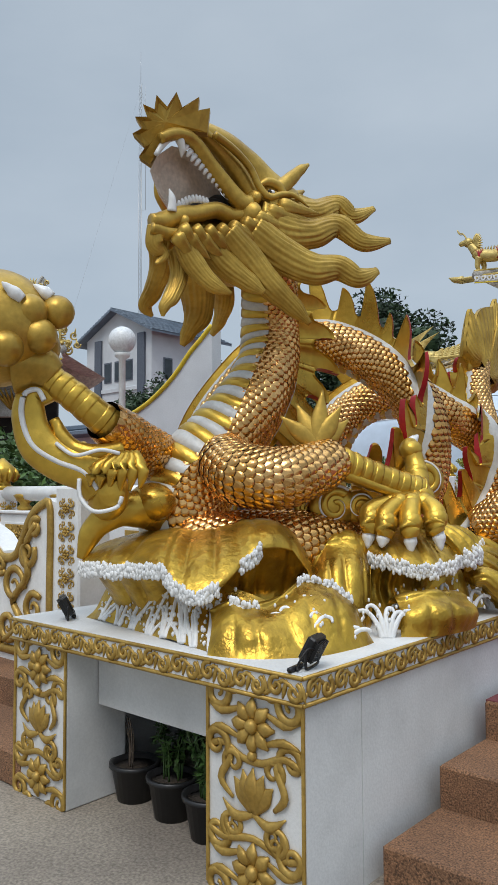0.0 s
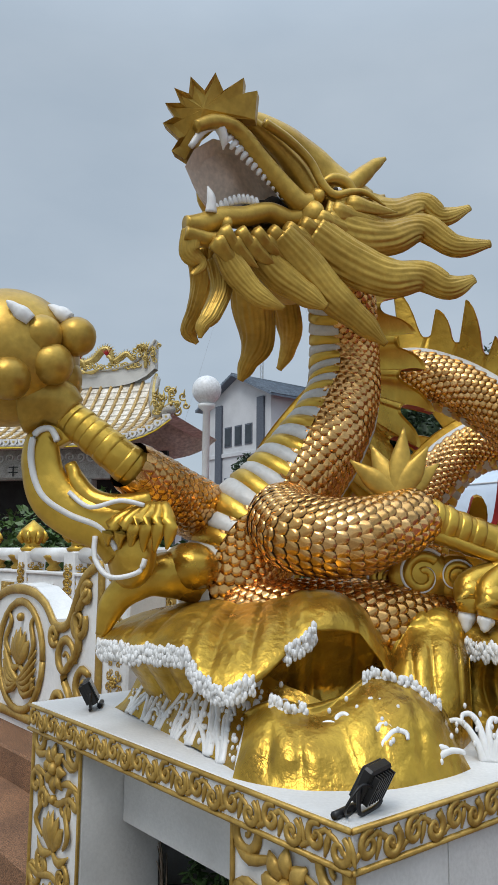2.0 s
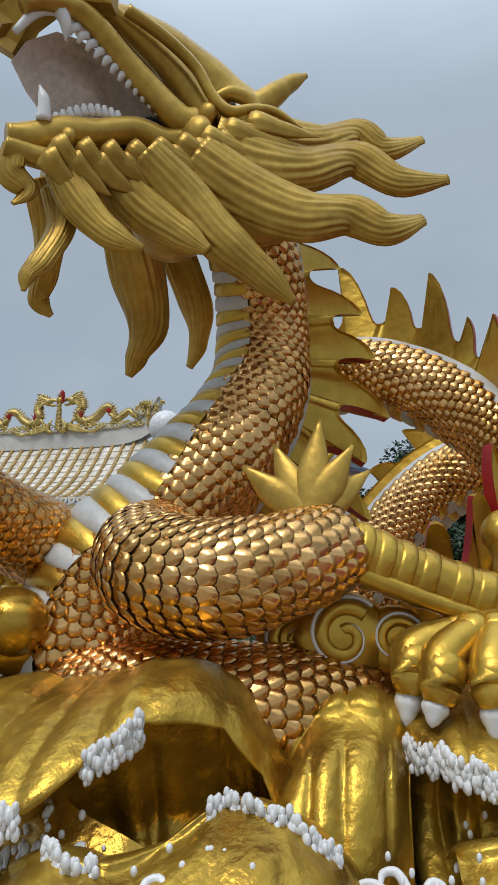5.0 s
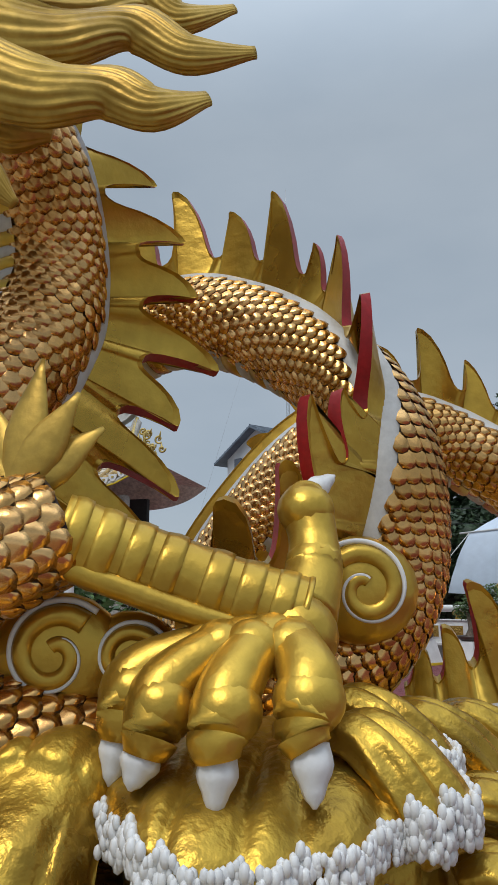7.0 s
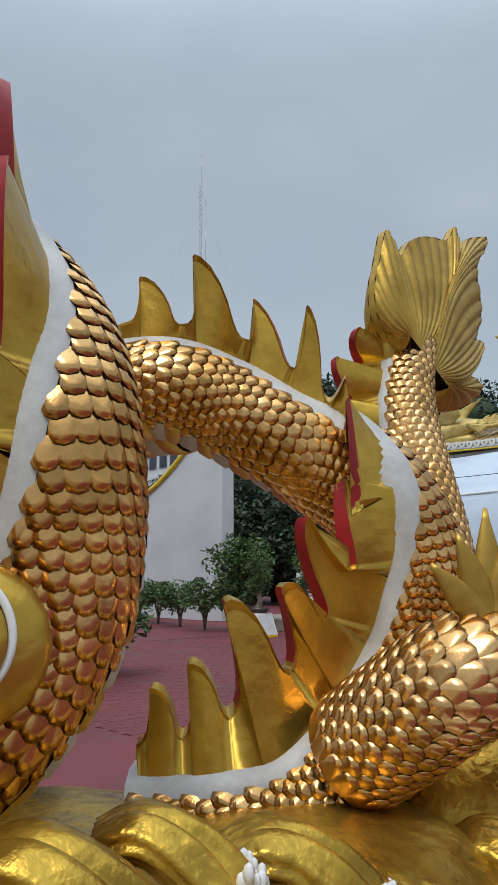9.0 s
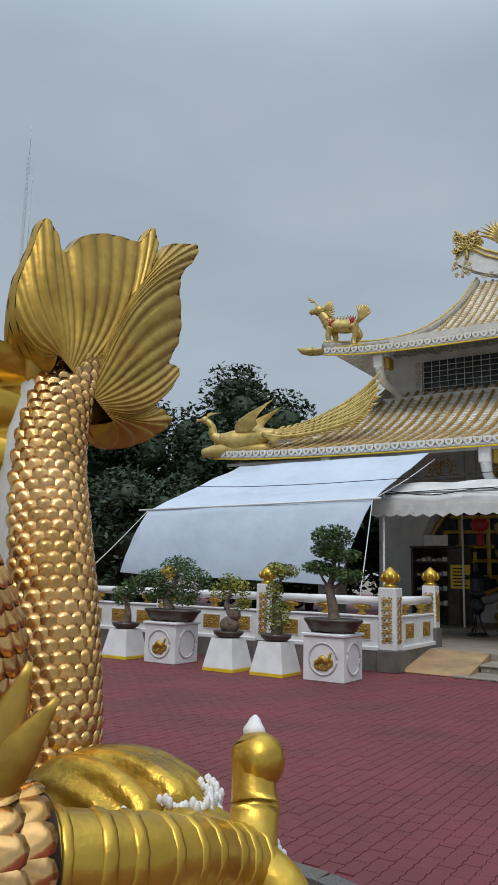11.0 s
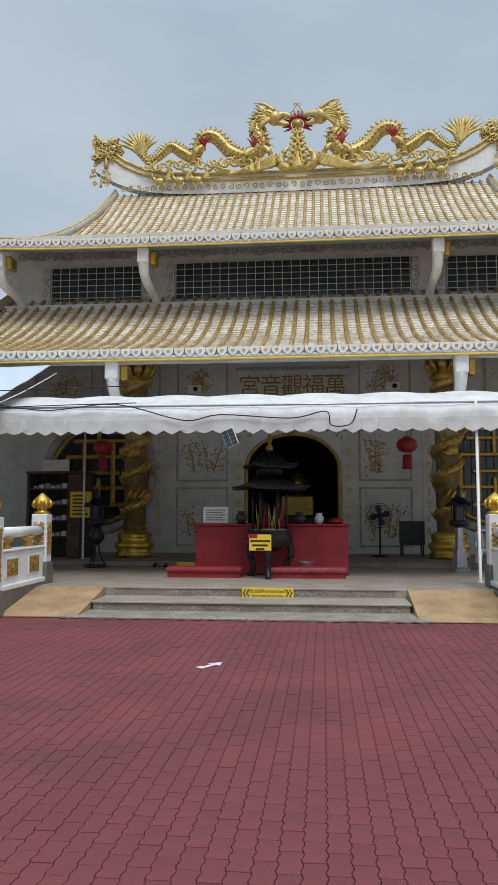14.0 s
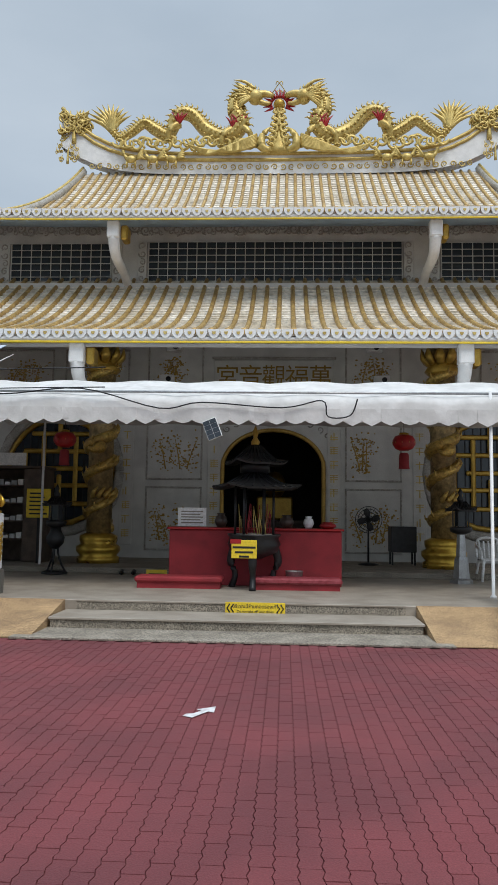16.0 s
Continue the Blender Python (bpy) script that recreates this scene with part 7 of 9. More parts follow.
part("drum", G().lathe([(0.26, 1.98), (0.26, 2.18)], (0, 0, 0), 12), BLACK, bx)
pagoda_roof(2.14, 0.52, 0.32, bx)
part("finial", G().lathe([(0.05, 2.42), (0.08, 2.52), (0.03, 2.60), (0.06, 2.68), (0.01, 2.80)], (0, 0, 0), 10), GOLD2, bx, "small gilded finial")
part("ash", G().lathe([(0.38, 0.90), (0.30, 0.93), (0.01, 0.95)], (0, 0, 0), 16), CONC, bx)
rg = random.Random(3)
for k in range(26):
    x, y, tl = rg.uniform(-0.28, 0.28), rg.uniform(-0.28, 0.28), rg.uniform(-0.08, 0.08)
    part("incense_stick", G().tube([(x, y, 0.93), (x + tl, y, 1.2 + rg.uniform(0, 0.25))], 0.008, 0, 4, 1), GOLDP if k % 2 else CLOTH, bx)
sg = thing("sign", "yellow notice sign with red heading hung on an incense burner", "sign", (-1.20, 17.30, 1.0))
part("sign_board", G().box(-0.21, 0.21, -0.01, 0.01, -0.15, 0.15, 0, 0.004), YELLOW, sg)
part("red_heading", G().box(-0.23, -0.05, -0.016, -0.011, 0.09, 0.16), RED, sg)
for z, w in ((0.03, 0.19), (-0.05, 0.15), (-0.12, 0.08)):
    part("text_bar", G().box(-w, w, -0.016, -0.011, z - 0.016, z + 0.016), INK, sg)
solid("bucket", G().lathe([(0.12, 0), (0.155, 0.28), (0.165, 0.29), (0.15, 0.285), (0.115, 0.02)], (0, 0, 0), 18), STEEL, "grey metal bucket by the altar", "bucket", at=(-0.36, 18.12, 0.31))
for x, y, z, r, h, m in ((-0.1, 18.6, 1.33, 0.10, 0.22, WHITEP), (-1.7, 18.6, 1.33, 0.12, 0.26, POT), (0.25, 18.6, 1.33, 0.16, 0.12, RED), (-0.5, 18.7, 1.33, 0.14, 0.24, POT)):
    solid("altar_vase", G().lathe([(r * 0.6, 0), (r, h * 0.4), (r * 0.8, h * 0.75), (r * 0.5, h * 0.85), (r * 0.7, h)], (0, 0, 0), 14), m, "small glazed vase standing on a red altar", "vase", "altar vases", at=(x, y, z))
nb = thing("notice_board", "white printed notice propped on the altar", "notice", (-2.22, 18.5, 1.34))
part("board", G().box(-0.26, 0.26, -0.01, 0.01, 0.0, 0.34, 0, 0.004), SIGNW, nb)
for k in range(5):
    part("text_bar", G().box(-0.2, 0.2 - 0.05 * (k % 2), -0.015, -0.011, 0.06 + k * 0.05, 0.08 + k * 0.05), CONC, nb)
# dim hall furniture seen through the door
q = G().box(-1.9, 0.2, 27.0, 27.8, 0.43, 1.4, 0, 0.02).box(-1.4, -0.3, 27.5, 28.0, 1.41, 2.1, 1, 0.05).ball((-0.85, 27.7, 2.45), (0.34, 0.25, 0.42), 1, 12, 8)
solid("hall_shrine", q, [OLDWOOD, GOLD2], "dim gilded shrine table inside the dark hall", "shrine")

# step notice
ss = thing("step_sign", "yellow step notice asking visitors about shoes", "sign", (-0.945, 15.73, 0.235))
part("sign_board", G().box(-0.43, 0.43, -0.008, 0.0, -0.085, 0.085, 0, 0.003), YELLOW, ss)
mt = Matrix.Translation((0.0, -0.010, -0.045)) @ Matrix.Rotation(radians(90), 4, "X")
text_mesh("lettering", "Do not take off your shoes", 0.048, INK, ss, mt, 0.002)
text_mesh("lettering", "\u0e1a\u0e23\u0e34\u0e40\u0e27\u0e13\u0e19\u0e35\u0e49\u0e2b\u0e49\u0e32\u0e21\u0e16\u0e2d\u0e14\u0e23\u0e2d\u0e07\u0e40\u0e17\u0e49\u0e32", 0.068, INK, ss, Matrix.Translation((0.0, -0.010, 0.025)) @ Matrix.Rotation(radians(90), 4, "X"), 0.002)
for x, s_ in ((-0.385, -1), (-0.33, -1), (0.33, 1), (0.385, 1)):
    part("chevron", G().tube([(x - s_ * 0.02, -0.012, 0.06), (x + s_ * 0.02, -0.012, 0.0), (x - s_ * 0.02, -0.012, -0.06)], 0.010, 0, 4, 1), INK, ss)


def stone_lantern(x, y, pale):
    e = thing("stone_lantern", "black pagoda lantern on a " + ("pale stone post" if pale else "slender bronze stand"), "lantern", (x, y, 0.31), "porch lanterns")
    if pale:
        part("foot", G().lathe([(0.22, 0), (0.22, 0.06), (0.16, 0.10), (0.13, 0.45), (0.11, 0.5)], (0, 0, 0), 6, smooth=False), STEEL, e)
        part("post", G().lathe([(0.10, 0.5), (0.075, 0.95)], (0, 0, 0), 6, smooth=False), STEEL, e)
    else:
        for k in range(3):
            a = radians(120 * k + 30)
            part("leg", G().tube([(0.05 * math.cos(a), 0.05 * math.sin(a), 0.55), (0.09 * math.cos(a), 0.09 * math.sin(a), 0.3), (0.24 * math.cos(a), 0.24 * math.sin(a), 0.0)], 0.022, 0, 6, 4), BLACK, e)
        part("foot", G().lathe([(0.26, 0), (0.26, 0.04), (0.2, 0.06)], (0, 0, 0), 16), BLACK, e)
        part("post", G().lathe([(0.06, 0.5), (0.17, 0.62), (0.19, 0.74), (0.12, 0.86), (0.10, 0.95)], (0, 0, 0), 14), BLACK, e)
    part("tray", G().lathe([(0.08, 0.93), (0.20, 0.98), (0.22, 1.05), (0.20, 1.08)], (0, 0, 0), 12), BLACK, e)
    q_ = G()
    for k in range(6):
        a = radians(60 * k)
        q_.box(0.15 * math.cos(a) - 0.012, 0.15 * math.cos(a) + 0.012, 0.15 * math.sin(a) - 0.012, 0.15 * math.sin(a) + 0.012, 1.08, 1.40)
    part("cage", q_, BLACK, e)
    part("glass", G().lathe([(0.12, 1.09), (0.12, 1.39)], (0, 0, 0), 6, smooth=False), WINDOW, e)
    pagoda_roof(1.40, 0.29, 0.16, e)
    part("finial", G().lathe([(0.05, 1.55), (0.07, 1.62), (0.03, 1.68), (0.05, 1.74), (0.01, 1.82)], (0, 0, 0), 10), BLACK, e)


stone_lantern(-5.22, 20.1, False)
stone_lantern(2.87, 19.6, True)


def paper_lantern(x, y, z):
    e = thing("paper_lantern", "red silk lantern with gold trim and tassel", "lantern", (x, y, z), "hanging red lanterns")
    e.scale = (0.74, 0.74, 0.8)
    part("shade", G().lathe([(0.12, -0.2), (0.24, -0.15), (0.31, -0.05), (0.31, 0.06), (0.24, 0.16), (0.12, 0.2)], (0, 0, 0), 20), RED, e)
    for k in range(10):
        a = 2 * math.pi * k / 10
        part("rib", G().tube([(0.12 * math.cos(a), 0.12 * math.sin(a), -0.2), (0.315 * math.cos(a), 0.315 * math.sin(a), 0.0), (0.12 * math.cos(a), 0.12 * math.sin(a), 0.2)], 0.006, 0, 4, 5), GOLD2, e)
    part("cap", G().lathe([(0.13, 0.19), (0.13, 0.24), (0.05, 0.26)], (0, 0, 0), 12), GOLD2, e)
    part("tassel", G().lathe([(0.10, -0.26), (0.13, -0.30), (0.14, -0.58), (0.15, -0.66)], (0, 0, 0), 12), CLOTH, e)
    part("cord", G().tube([(0, 0, 0.25), (0, 0, 1.4)], 0.008, 0, 4, 1), BLACK, e)


paper_lantern(-5.07, 20.0, 3.05)
paper_lantern(1.85, 20.0, 3.05)
fan_e = thing("pedestal_fan", "black standing electric fan on the porch", "fan", (1.42, 22.6, 0.43))
part("foot", G().lathe([(0.24, 0), (0.24, 0.03), (0.04, 0.06)], (0, 0, 0), 20), BLACK, fan_e)
part("post", G().lathe([(0.025, 0.05), (0.02, 0.98)], (0, 0, 0), 10), BLACK, fan_e)
part("motor", G().ball((0, 0.06, 1.05), (0.08, 0.13, 0.08), 0, 10, 8), BLACK, fan_e)
q = G()
for rr in (0.10, 0.18, 0.25, 0.31):
    q.tube([(rr * math.cos(a * math.pi / 10), -0.08, 1.05 + rr * math.sin(a * math.pi / 10)) for a in range(21)], 0.008, 0, 4, 1)
for k in range(18):
    a = 2 * math.pi * k / 18
    q.tube([(0, -0.10, 1.05), (0.31 * math.cos(a), -0.06, 1.05 + 0.31 * math.sin(a))], 0.004, 0, 4, 1)
part("guard", q, BLACK, fan_e)
for k in range(4):
    a = math.pi / 2 * k
    part("blade", G().tube([(0.05 * math.cos(a), -0.03, 1.05 + 0.05 * math.sin(a)), (0.16 * math.cos(a + 0.2), -0.03, 1.05 + 0.16 * math.sin(a + 0.2)), (0.26 * math.cos(a + 0.3), -0.03, 1.05 + 0.26 * math.sin(a + 0.3))], [0.03, 0.08, 0.05], 0, 8, 3, 0.15, (0, 1, 0)), PLASTIC, fan_e)
chair = thing("plastic_chair", "white moulded plastic armchair on the porch", "chair", (3.62, 20.2, 0.31))
part("seat", G().box(-0.24, 0.24, -0.22, 0.24, 0.40, 0.44, 0, 0.015), SIGNW, chair)
for sx in (-1, 1):
    for sy in (-1, 1):
        part("leg", G().tube([(sx * 0.22, sy * 0.2, 0.41), (sx * 0.27, sy * 0.26, 0.0)], [0.035, 0.025], 0, 6, 2), SIGNW, chair)
    part("armrest", G().tube([(sx * 0.25, -0.2, 0.42), (sx * 0.28, -0.18, 0.64), (sx * 0.28, 0.05, 0.66), (sx * 0.25, 0.25, 0.70)], 0.028, 0, 6, 4), SIGNW, chair)
q = G()
for k in range(5):
    q.tube([(-0.18 + k * 0.09, 0.24, 0.44), (-0.19 + k * 0.095, 0.30, 0.78)], 0.022, 0, 6, 2)
q.tube([(-0.24, 0.24, 0.44), (-0.24, 0.30, 0.74), (-0.12, 0.32, 0.84), (0.12, 0.32, 0.84), (0.24, 0.30, 0.74), (0.24, 0.24, 0.44)], 0.028, 0, 6, 4)
part("backrest", q, SIGNW, chair)
cab = thing("donation_cabinet", "dark cabinet with shelves and pasted notices", "cabinet", (-6.72, 21.9, 0.43))
part("carcass", G().box(-0.75, -0.69, -0.4, 0.4, 0, 2.1).box(0.69, 0.75, -0.4, 0.4, 0, 2.1).box(-0.75, 0.75, 0.36, 0.4, 0, 2.1).box(-0.78, 0.78, -0.43, 0.43, 2.102, 2.16, 0, 0.01).box(0.3, 0.688, -0.38, 0.35, 0.02, 2.09), OLDWOOD, cab)
for z in (0.5, 0.9, 1.3, 1.7):
    part("shelf", G().box(-0.688, 0.298, -0.36, 0.35, z, z + 0.03), OLDWOOD, cab)
    for k in range(6):
        part("paper_stack", G().box(-0.62 + k * 0.15, -0.50 + k * 0.15, -0.3, 0.1, z + 0.031, z + 0.10 + 0.03 * (k % 3)), SIGNW if k % 2 else STEEL, cab)
part("white_notice", G().box(-0.35, 0.35, -0.46, -0.44, 2.165, 2.45), SIGNW, cab, "white paper notice")
ys = thing("yellow_sign", "yellow printed notice with black Thai writing bars", "sign", (-6.0, 21.3, 1.75))
part("sign_board", G().box(-0.27, 0.27, -0.01, 0.01, -0.32, 0.32, 0, 0.004), YELLOW, ys)
for k in range(6):
    part("text_bar", G().box(-0.2, 0.2 - 0.06 * (k % 3), -0.016, -0.011, -0.25 + k * 0.09, -0.215 + k * 0.09), INK, ys)
part("sign_post", G().box(-0.02, 0.02, 0.012, 0.04, -1.32, 0.3), BLACK, ys)
for x in (-3.43, 1.72):
    sk_ = thing("loudspeaker", "small white box loudspeaker fixed on the temple front", "loudspeaker", (x, 23.9, 5.85), "wall loudspeakers")
    part("cabinet_box", G().box(-0.2, 0.2, -0.12, 0.08, -0.12, 0.12, 0, 0.02), SIGNW, sk_)
    part("cone", G().lathe([(0.075, 0), (0.06, 0.01), (0.02, 0.012)], (0, 0, 0), 14, 0, Matrix.Translation((0.04, -0.122, 0)) @ Matrix.Rotation(radians(90), 4, "X")), BLACK, sk_)
for k, x in enumerate((-3.85, -3.6)):
    solid("shoe", G().ball((0, 0, 0.045), (0.05, 0.13, 0.045), 0, 10, 6).ball((0, 0.06, 0.07), (0.04, 0.06, 0.04), 0, 8, 6), BLACK, "black shoe standing on the porch floor", "shoe", "pair of shoes", at=(x, 20.15, 0.31))
low = thing("low_sign", "small yellow floor notice", "sign", (-3.0, 19.4, 0.31))
part("sign_board", G().box(-0.2, 0.2, -0.01, 0.01, 0.0, 0.17), YELLOW, low)
part("text_bar", G().box(-0.15, 0.15, -0.015, -0.011, 0.06, 0.10), INK, low)
lc = thing("low_cupboard", "small dark side cupboard against the temple front", "cupboard", (2.25, 22.9, 0.43))
part("carcass", G().box(-0.3, 0.3, -0.25, 0.25, 0.3, 0.9, 0, 0.01), BLACK, lc)
for sx in (-1, 1):
    for sy in (-1, 1):
        part("leg", G().box(sx * 0.26 - 0.02, sx * 0.26 + 0.02, sy * 0.2 - 0.02, sy * 0.2 + 0.02, 0, 0.298), BLACK, lc)

# ---- balustrades ----
def bud(g_, c, s=1.0):
    g_.lathe([(0.13 * s, 0), (0.15 * s, 0.03 * s), (0.10 * s, 0.06 * s), (0.09 * s, 0.09 * s), (0.14 * s, 0.13 * s), (0.165 * s, 0.20 * s), (0.14 * s, 0.27 * s), (0.07 * s, 0.33 * s), (0.015 * s, 0.38 * s)], c, 16)
    for k in range(8):
        a = k * math.pi / 4
        g_.tube([(c[0] + 0.12 * s * math.cos(a), c[1] + 0.12 * s * math.sin(a), c[2] + 0.11 * s), (c[0] + 0.17 * s * math.cos(a), c[1] + 0.17 * s * math.sin(a), c[2] + 0.17 * s), (c[0] + 0.14 * s * math.cos(a), c[1] + 0.14 * s * math.sin(a), c[2] + 0.26 * s)], [0.03 * s, 0.04 * s, 0.008 * s], 0, 5, 2)


def rail_post(x, y, z0, h, parent, w=0.34):
    p = part("post", G().box(x - w / 2 - 0.03, x + w / 2 + 0.03, y - w / 2 - 0.03, y + w / 2 + 0.03, z0, z0 + 0.38, 1, 0.01).box(x - w / 2, x + w / 2, y - w / 2, y + w / 2, z0 + 0.382, z0 + h, 0, 0.015), [WHITEP, GRANITE2], parent)
    q_ = G()
    bud(q_, (x, y, z0 + h), 1.0)
    part("lotus_bud", q_, GOLD, p, "gilded lotus bud finial")
    q_ = G()
    for k in range(6):
        z = z0 + 0.58 + k * (h - 0.75) / 5.5
        for yy, ex in ((y - w / 2 - 0.004, (1, 0, 0)),):
            flower(q_, (x, yy, z), ex, (0, 0, 1), 0.085)
    for k in range(6):
        z = z0 + 0.58 + k * (h - 0.75) / 5.5
        flower(q_, (x + w / 2 + 0.004, y, z), (0, 1, 0), (0, 0, 1), 0.085)
    part("post_relief", q_, GOLD2, p, "gilded flower chain relief")


def rail_bay(a, b, z0, parent, h=1.32, base=True):
    a, b = Vector((*a, 0)), Vector((*b, 0))
    ex = (b - a).normalized()
    L_ = (b - a).length
    ang = math.atan2(ex.y, ex.x)
    tf = Matrix.Translation((a.x, a.y, z0)) @ Matrix.Rotation(ang, 4, "Z")
    if base:
        part("base_wall", G().box(0, L_, -0.14, 0.14, 0.0, 0.36, 0, 0, tf), GRANITE2, parent)
    bay = part("panel_wall", G().box(0, L_, -0.10, 0.10, 0.362, 0.95, 0, 0.012, tf).box(0, L_, -0.15, 0.15, 0.36, 0.44, 0, 0.012, tf).box(0, L_, -0.13, 0.13, 0.952, 0.99, 0, 0.01, tf), WHITEP, parent)
    part("handrail", G().tube([tf @ Vector((0, 0, h - 0.07)), tf @ Vector((L_, 0, h - 0.07))], 0.085, 0, 14, 2), WHITEP, parent)
    n = max(1, round(L_ / 0.75))
    for k in range(n):
        x = (k + 0.5) * L_ / n
        q_ = G().lathe([(0.07, 0.99), (0.09, 1.02), (0.05, 1.06), (0.10, 1.12), (0.13, 1.16), (0.10, 1.175)], (0, 0, 0), 12, 0, tf @ Matrix.Translation((x, 0, 0)))
        for s_ in (-1, 1):
            q_.ball((0, 0, 0), (0.09, 0.06, 0.045), 0, 8, 6, tf @ Matrix.Translation((x + s_ * 0.09, 0, 1.13)))
        part("baluster", q_, GOLD2, parent, "squat gilded baluster")
        if L_ > 0.6:
            q_ = G()
            o = tf @ Vector((x, -0.104, 0.70))
            q_.box(x - 0.24, x + 0.24, -0.115, -0.101, 0.54, 0.86, 1, 0.005, tf)
            q_.box(x - 0.21, x + 0.21, -0.122, -0.116, 0.565, 0.835, 0, 0.002, tf)
            flower(q_, tf @ Vector((x, -0.124, 0.70)), tf.to_3x3() @ Vector((1, 0, 0)), (0, 0, 1), 0.14)
            part("panel_relief", q_, [GOLDM, WHITEP], bay, "gilded floral panel")


bal = thing("balustrade", "white temple balustrade with gilded panels, balusters and lotus buds", "balustrade", (0, 0, 0), "temple balustrades")
xs = [-5.06, -7.7, -10.3, -12.9]
for x in xs:
    rail_post(x, 14.1, 0.0, 1.5, bal)
for a, b in zip(xs, xs[1:]):
    rail_bay((b + 0.18, 14.1), (a - 0.18, 14.1), 0.0, bal)
rail_post(-5.06, 16.27, 0.30, 1.24, bal, 0.28)
rail_bay((-5.06, 14.3), (-5.06, 16.12), 0.0, bal)
bal2 = thing("balustrade", "white temple balustrade with gilded panels, balusters and lotus buds", "balustrade", (0, 0, 0), "temple balustrades")
for x in (2.9, 5.5, 8.1):
    rail_post(x, 14.1, 0.0, 1.5, bal2)
rail_bay((3.08, 14.1), (5.32, 14.1), 0.0, bal2)
rail_bay((5.68, 14.1), (7.92, 14.1), 0.0, bal2)
rail_post(2.9, 16.27, 0.30, 1.24, bal2, 0.28)
rail_bay((2.9, 14.3), (2.9, 16.12), 0.0, bal2)

# ---- bonsai on white pedestals ----
def leaf_cloud(g_, c, rad, n, size, r_, m=0):
    c = Vector(c)
    for k in range(n):
        v = Vector((r_.gauss(0, 1), r_.gauss(0, 1), r_.gauss(0, 1))).normalized() * (r_.random() ** 0.4)
        p = c + Vector((v.x * rad[0], v.y * rad[1], v.z * rad[2]))
        t = Vector((r_.gauss(0, 1), r_.gauss(0, 1), r_.gauss(0, 0.6))).normalized()
        u = t.cross(Vector((r_.gauss(0, 1), r_.gauss(0, 1), r_.gauss(0, 1)))).normalized()
        s = size * r_.uniform(0.7, 1.3)
        g_.add([p - t * s, p + u * s * 0.45, p + t * s, p - u * s * 0.45], [(0, 1, 2, 3)], m)


def square_pedestal(x, y, h=0.76):
    e = thing("square_pedestal", "white square pedestal with gilded dragon roundels", "pedestal", (x, y, 0), "square white pedestals")
    part("block", G().box(-0.37, 0.37, -0.36, 0.36, 0, h - 0.05, 0, 0.015).box(-0.40, 0.40, -0.39, 0.39, h - 0.048, h, 0, 0.012), WHITEP, e)
    for ex, o in (((1, 0, 0), (0, -0.362, 0.36)), ((0, 1, 0), (0.372, 0, 0.36))):
        ex, o = Vector(ex), Vector(o)
        q_ = G()
        q_.tube([o + ex * (0.25 * math.cos(a * math.pi / 12)) + Vector((0, 0, 0.25 * math.sin(a * math.pi / 12))) for a in range(25)], 0.018, 1, 6, 1)
        rr = random.Random(5)
        if o.y < 0:
            for k in range(5):
                a = rr.uniform(0, 6.28)
                scroll(q_, o + ex * (0.11 * math.cos(a)) + Vector((0, 0, 0.11 * math.sin(a))), ex, (0, 0, 1), 0.09, 1.2, 0.026, 1 if k % 2 else -1, 0, k)
            q_.tube([o + ex * -0.14 + Vector((0, 0, -0.1)), o + ex * 0.0 + Vector((0, -0.01, 0.02)), o + ex * 0.08 + Vector((0, 0, -0.06)), o + ex * 0.14 + Vector((0, 0, 0.11))], [0.02, 0.05, 0.04, 0.02], 0, 6, 4)
        part("roundel", q_, [GOLD2, BAND], e, "gilded relief roundel")


def tray(x, y, z, rx=0.46, ry=0.34):
    e = thing("bonsai_tray", "shallow dark brown glazed bonsai tray", "plant pot", (x, y, z), "bonsai trays")
    tf = Matrix.Diagonal((1, ry / rx, 1, 1))
    part("tray_body", G().lathe([(rx * 0.82, 0.03), (rx * 0.92, 0.12), (rx * 1.0, 0.17), (rx * 1.04, 0.19), (rx * 1.04, 0.225), (rx * 0.94, 0.225), (rx * 0.9, 0.16)], (0, 0, 0), 28, 0, tf), POT, e)
    for sx in (-1, 1):
        for sy in (-1, 1):
            part("foot", G().box(sx * rx * 0.5 - 0.05, sx * rx * 0.5 + 0.05, sy * ry * 0.5 - 0.04, sy * ry * 0.5 + 0.04, 0, 0.035), POT, e)
    part("soil", G().lathe([(rx * 0.9, 0.17), (rx * 0.5, 0.21), (0.02, 0.23)], (0, 0, 0), 20, 0, tf), SOIL, e)


def bonsai(x, y, z, pads, trunk, seed, leafm=LEAF, label="pruned bonsai tree with cloud-like green foliage pads", n=420, size=0.032):
    r_ = random.Random(seed)
    e = thing("bonsai_tree", label, "bonsai", (x, y, z), "bonsai trees")
    q_ = G().tube(trunk, [0.10 - 0.075 * i / (len(trunk) - 1) for i in range(len(trunk))], 0, 10, 6, groove=0.14, waves=3)
    for k in range(5):
        a = 1.26 * k + seed
        q_.tube([Vector(trunk[0]) + Vector((0, 0, 0.05)), Vector(trunk[0]) + Vector((0.12 * math.cos(a), 0.10 * math.sin(a), 0.0))], [0.05, 0.015], 0, 6, 2)
    for p, rad in pads:
        t0 = Vector(trunk[-1]) if p[2] > trunk[-1][2] - 0.1 else Vector(trunk[len(trunk) // 2])
        q_.tube([t0, t0.lerp(Vector(p), 0.5) + Vector((0, 0, -0.03)), Vector(p)], [0.03, 0.022, 0.012], 0, 6, 4)
    part("trunk", q_, BARK, e)
    for p, rad in pads:
        q_ = G()
        leaf_cloud(q_, p, rad, int(n * (rad[0] * rad[1] * rad[2] / 0.012) ** 0.66) + 60, size, r_)
        part("foliage_pad", q_, leafm, e)


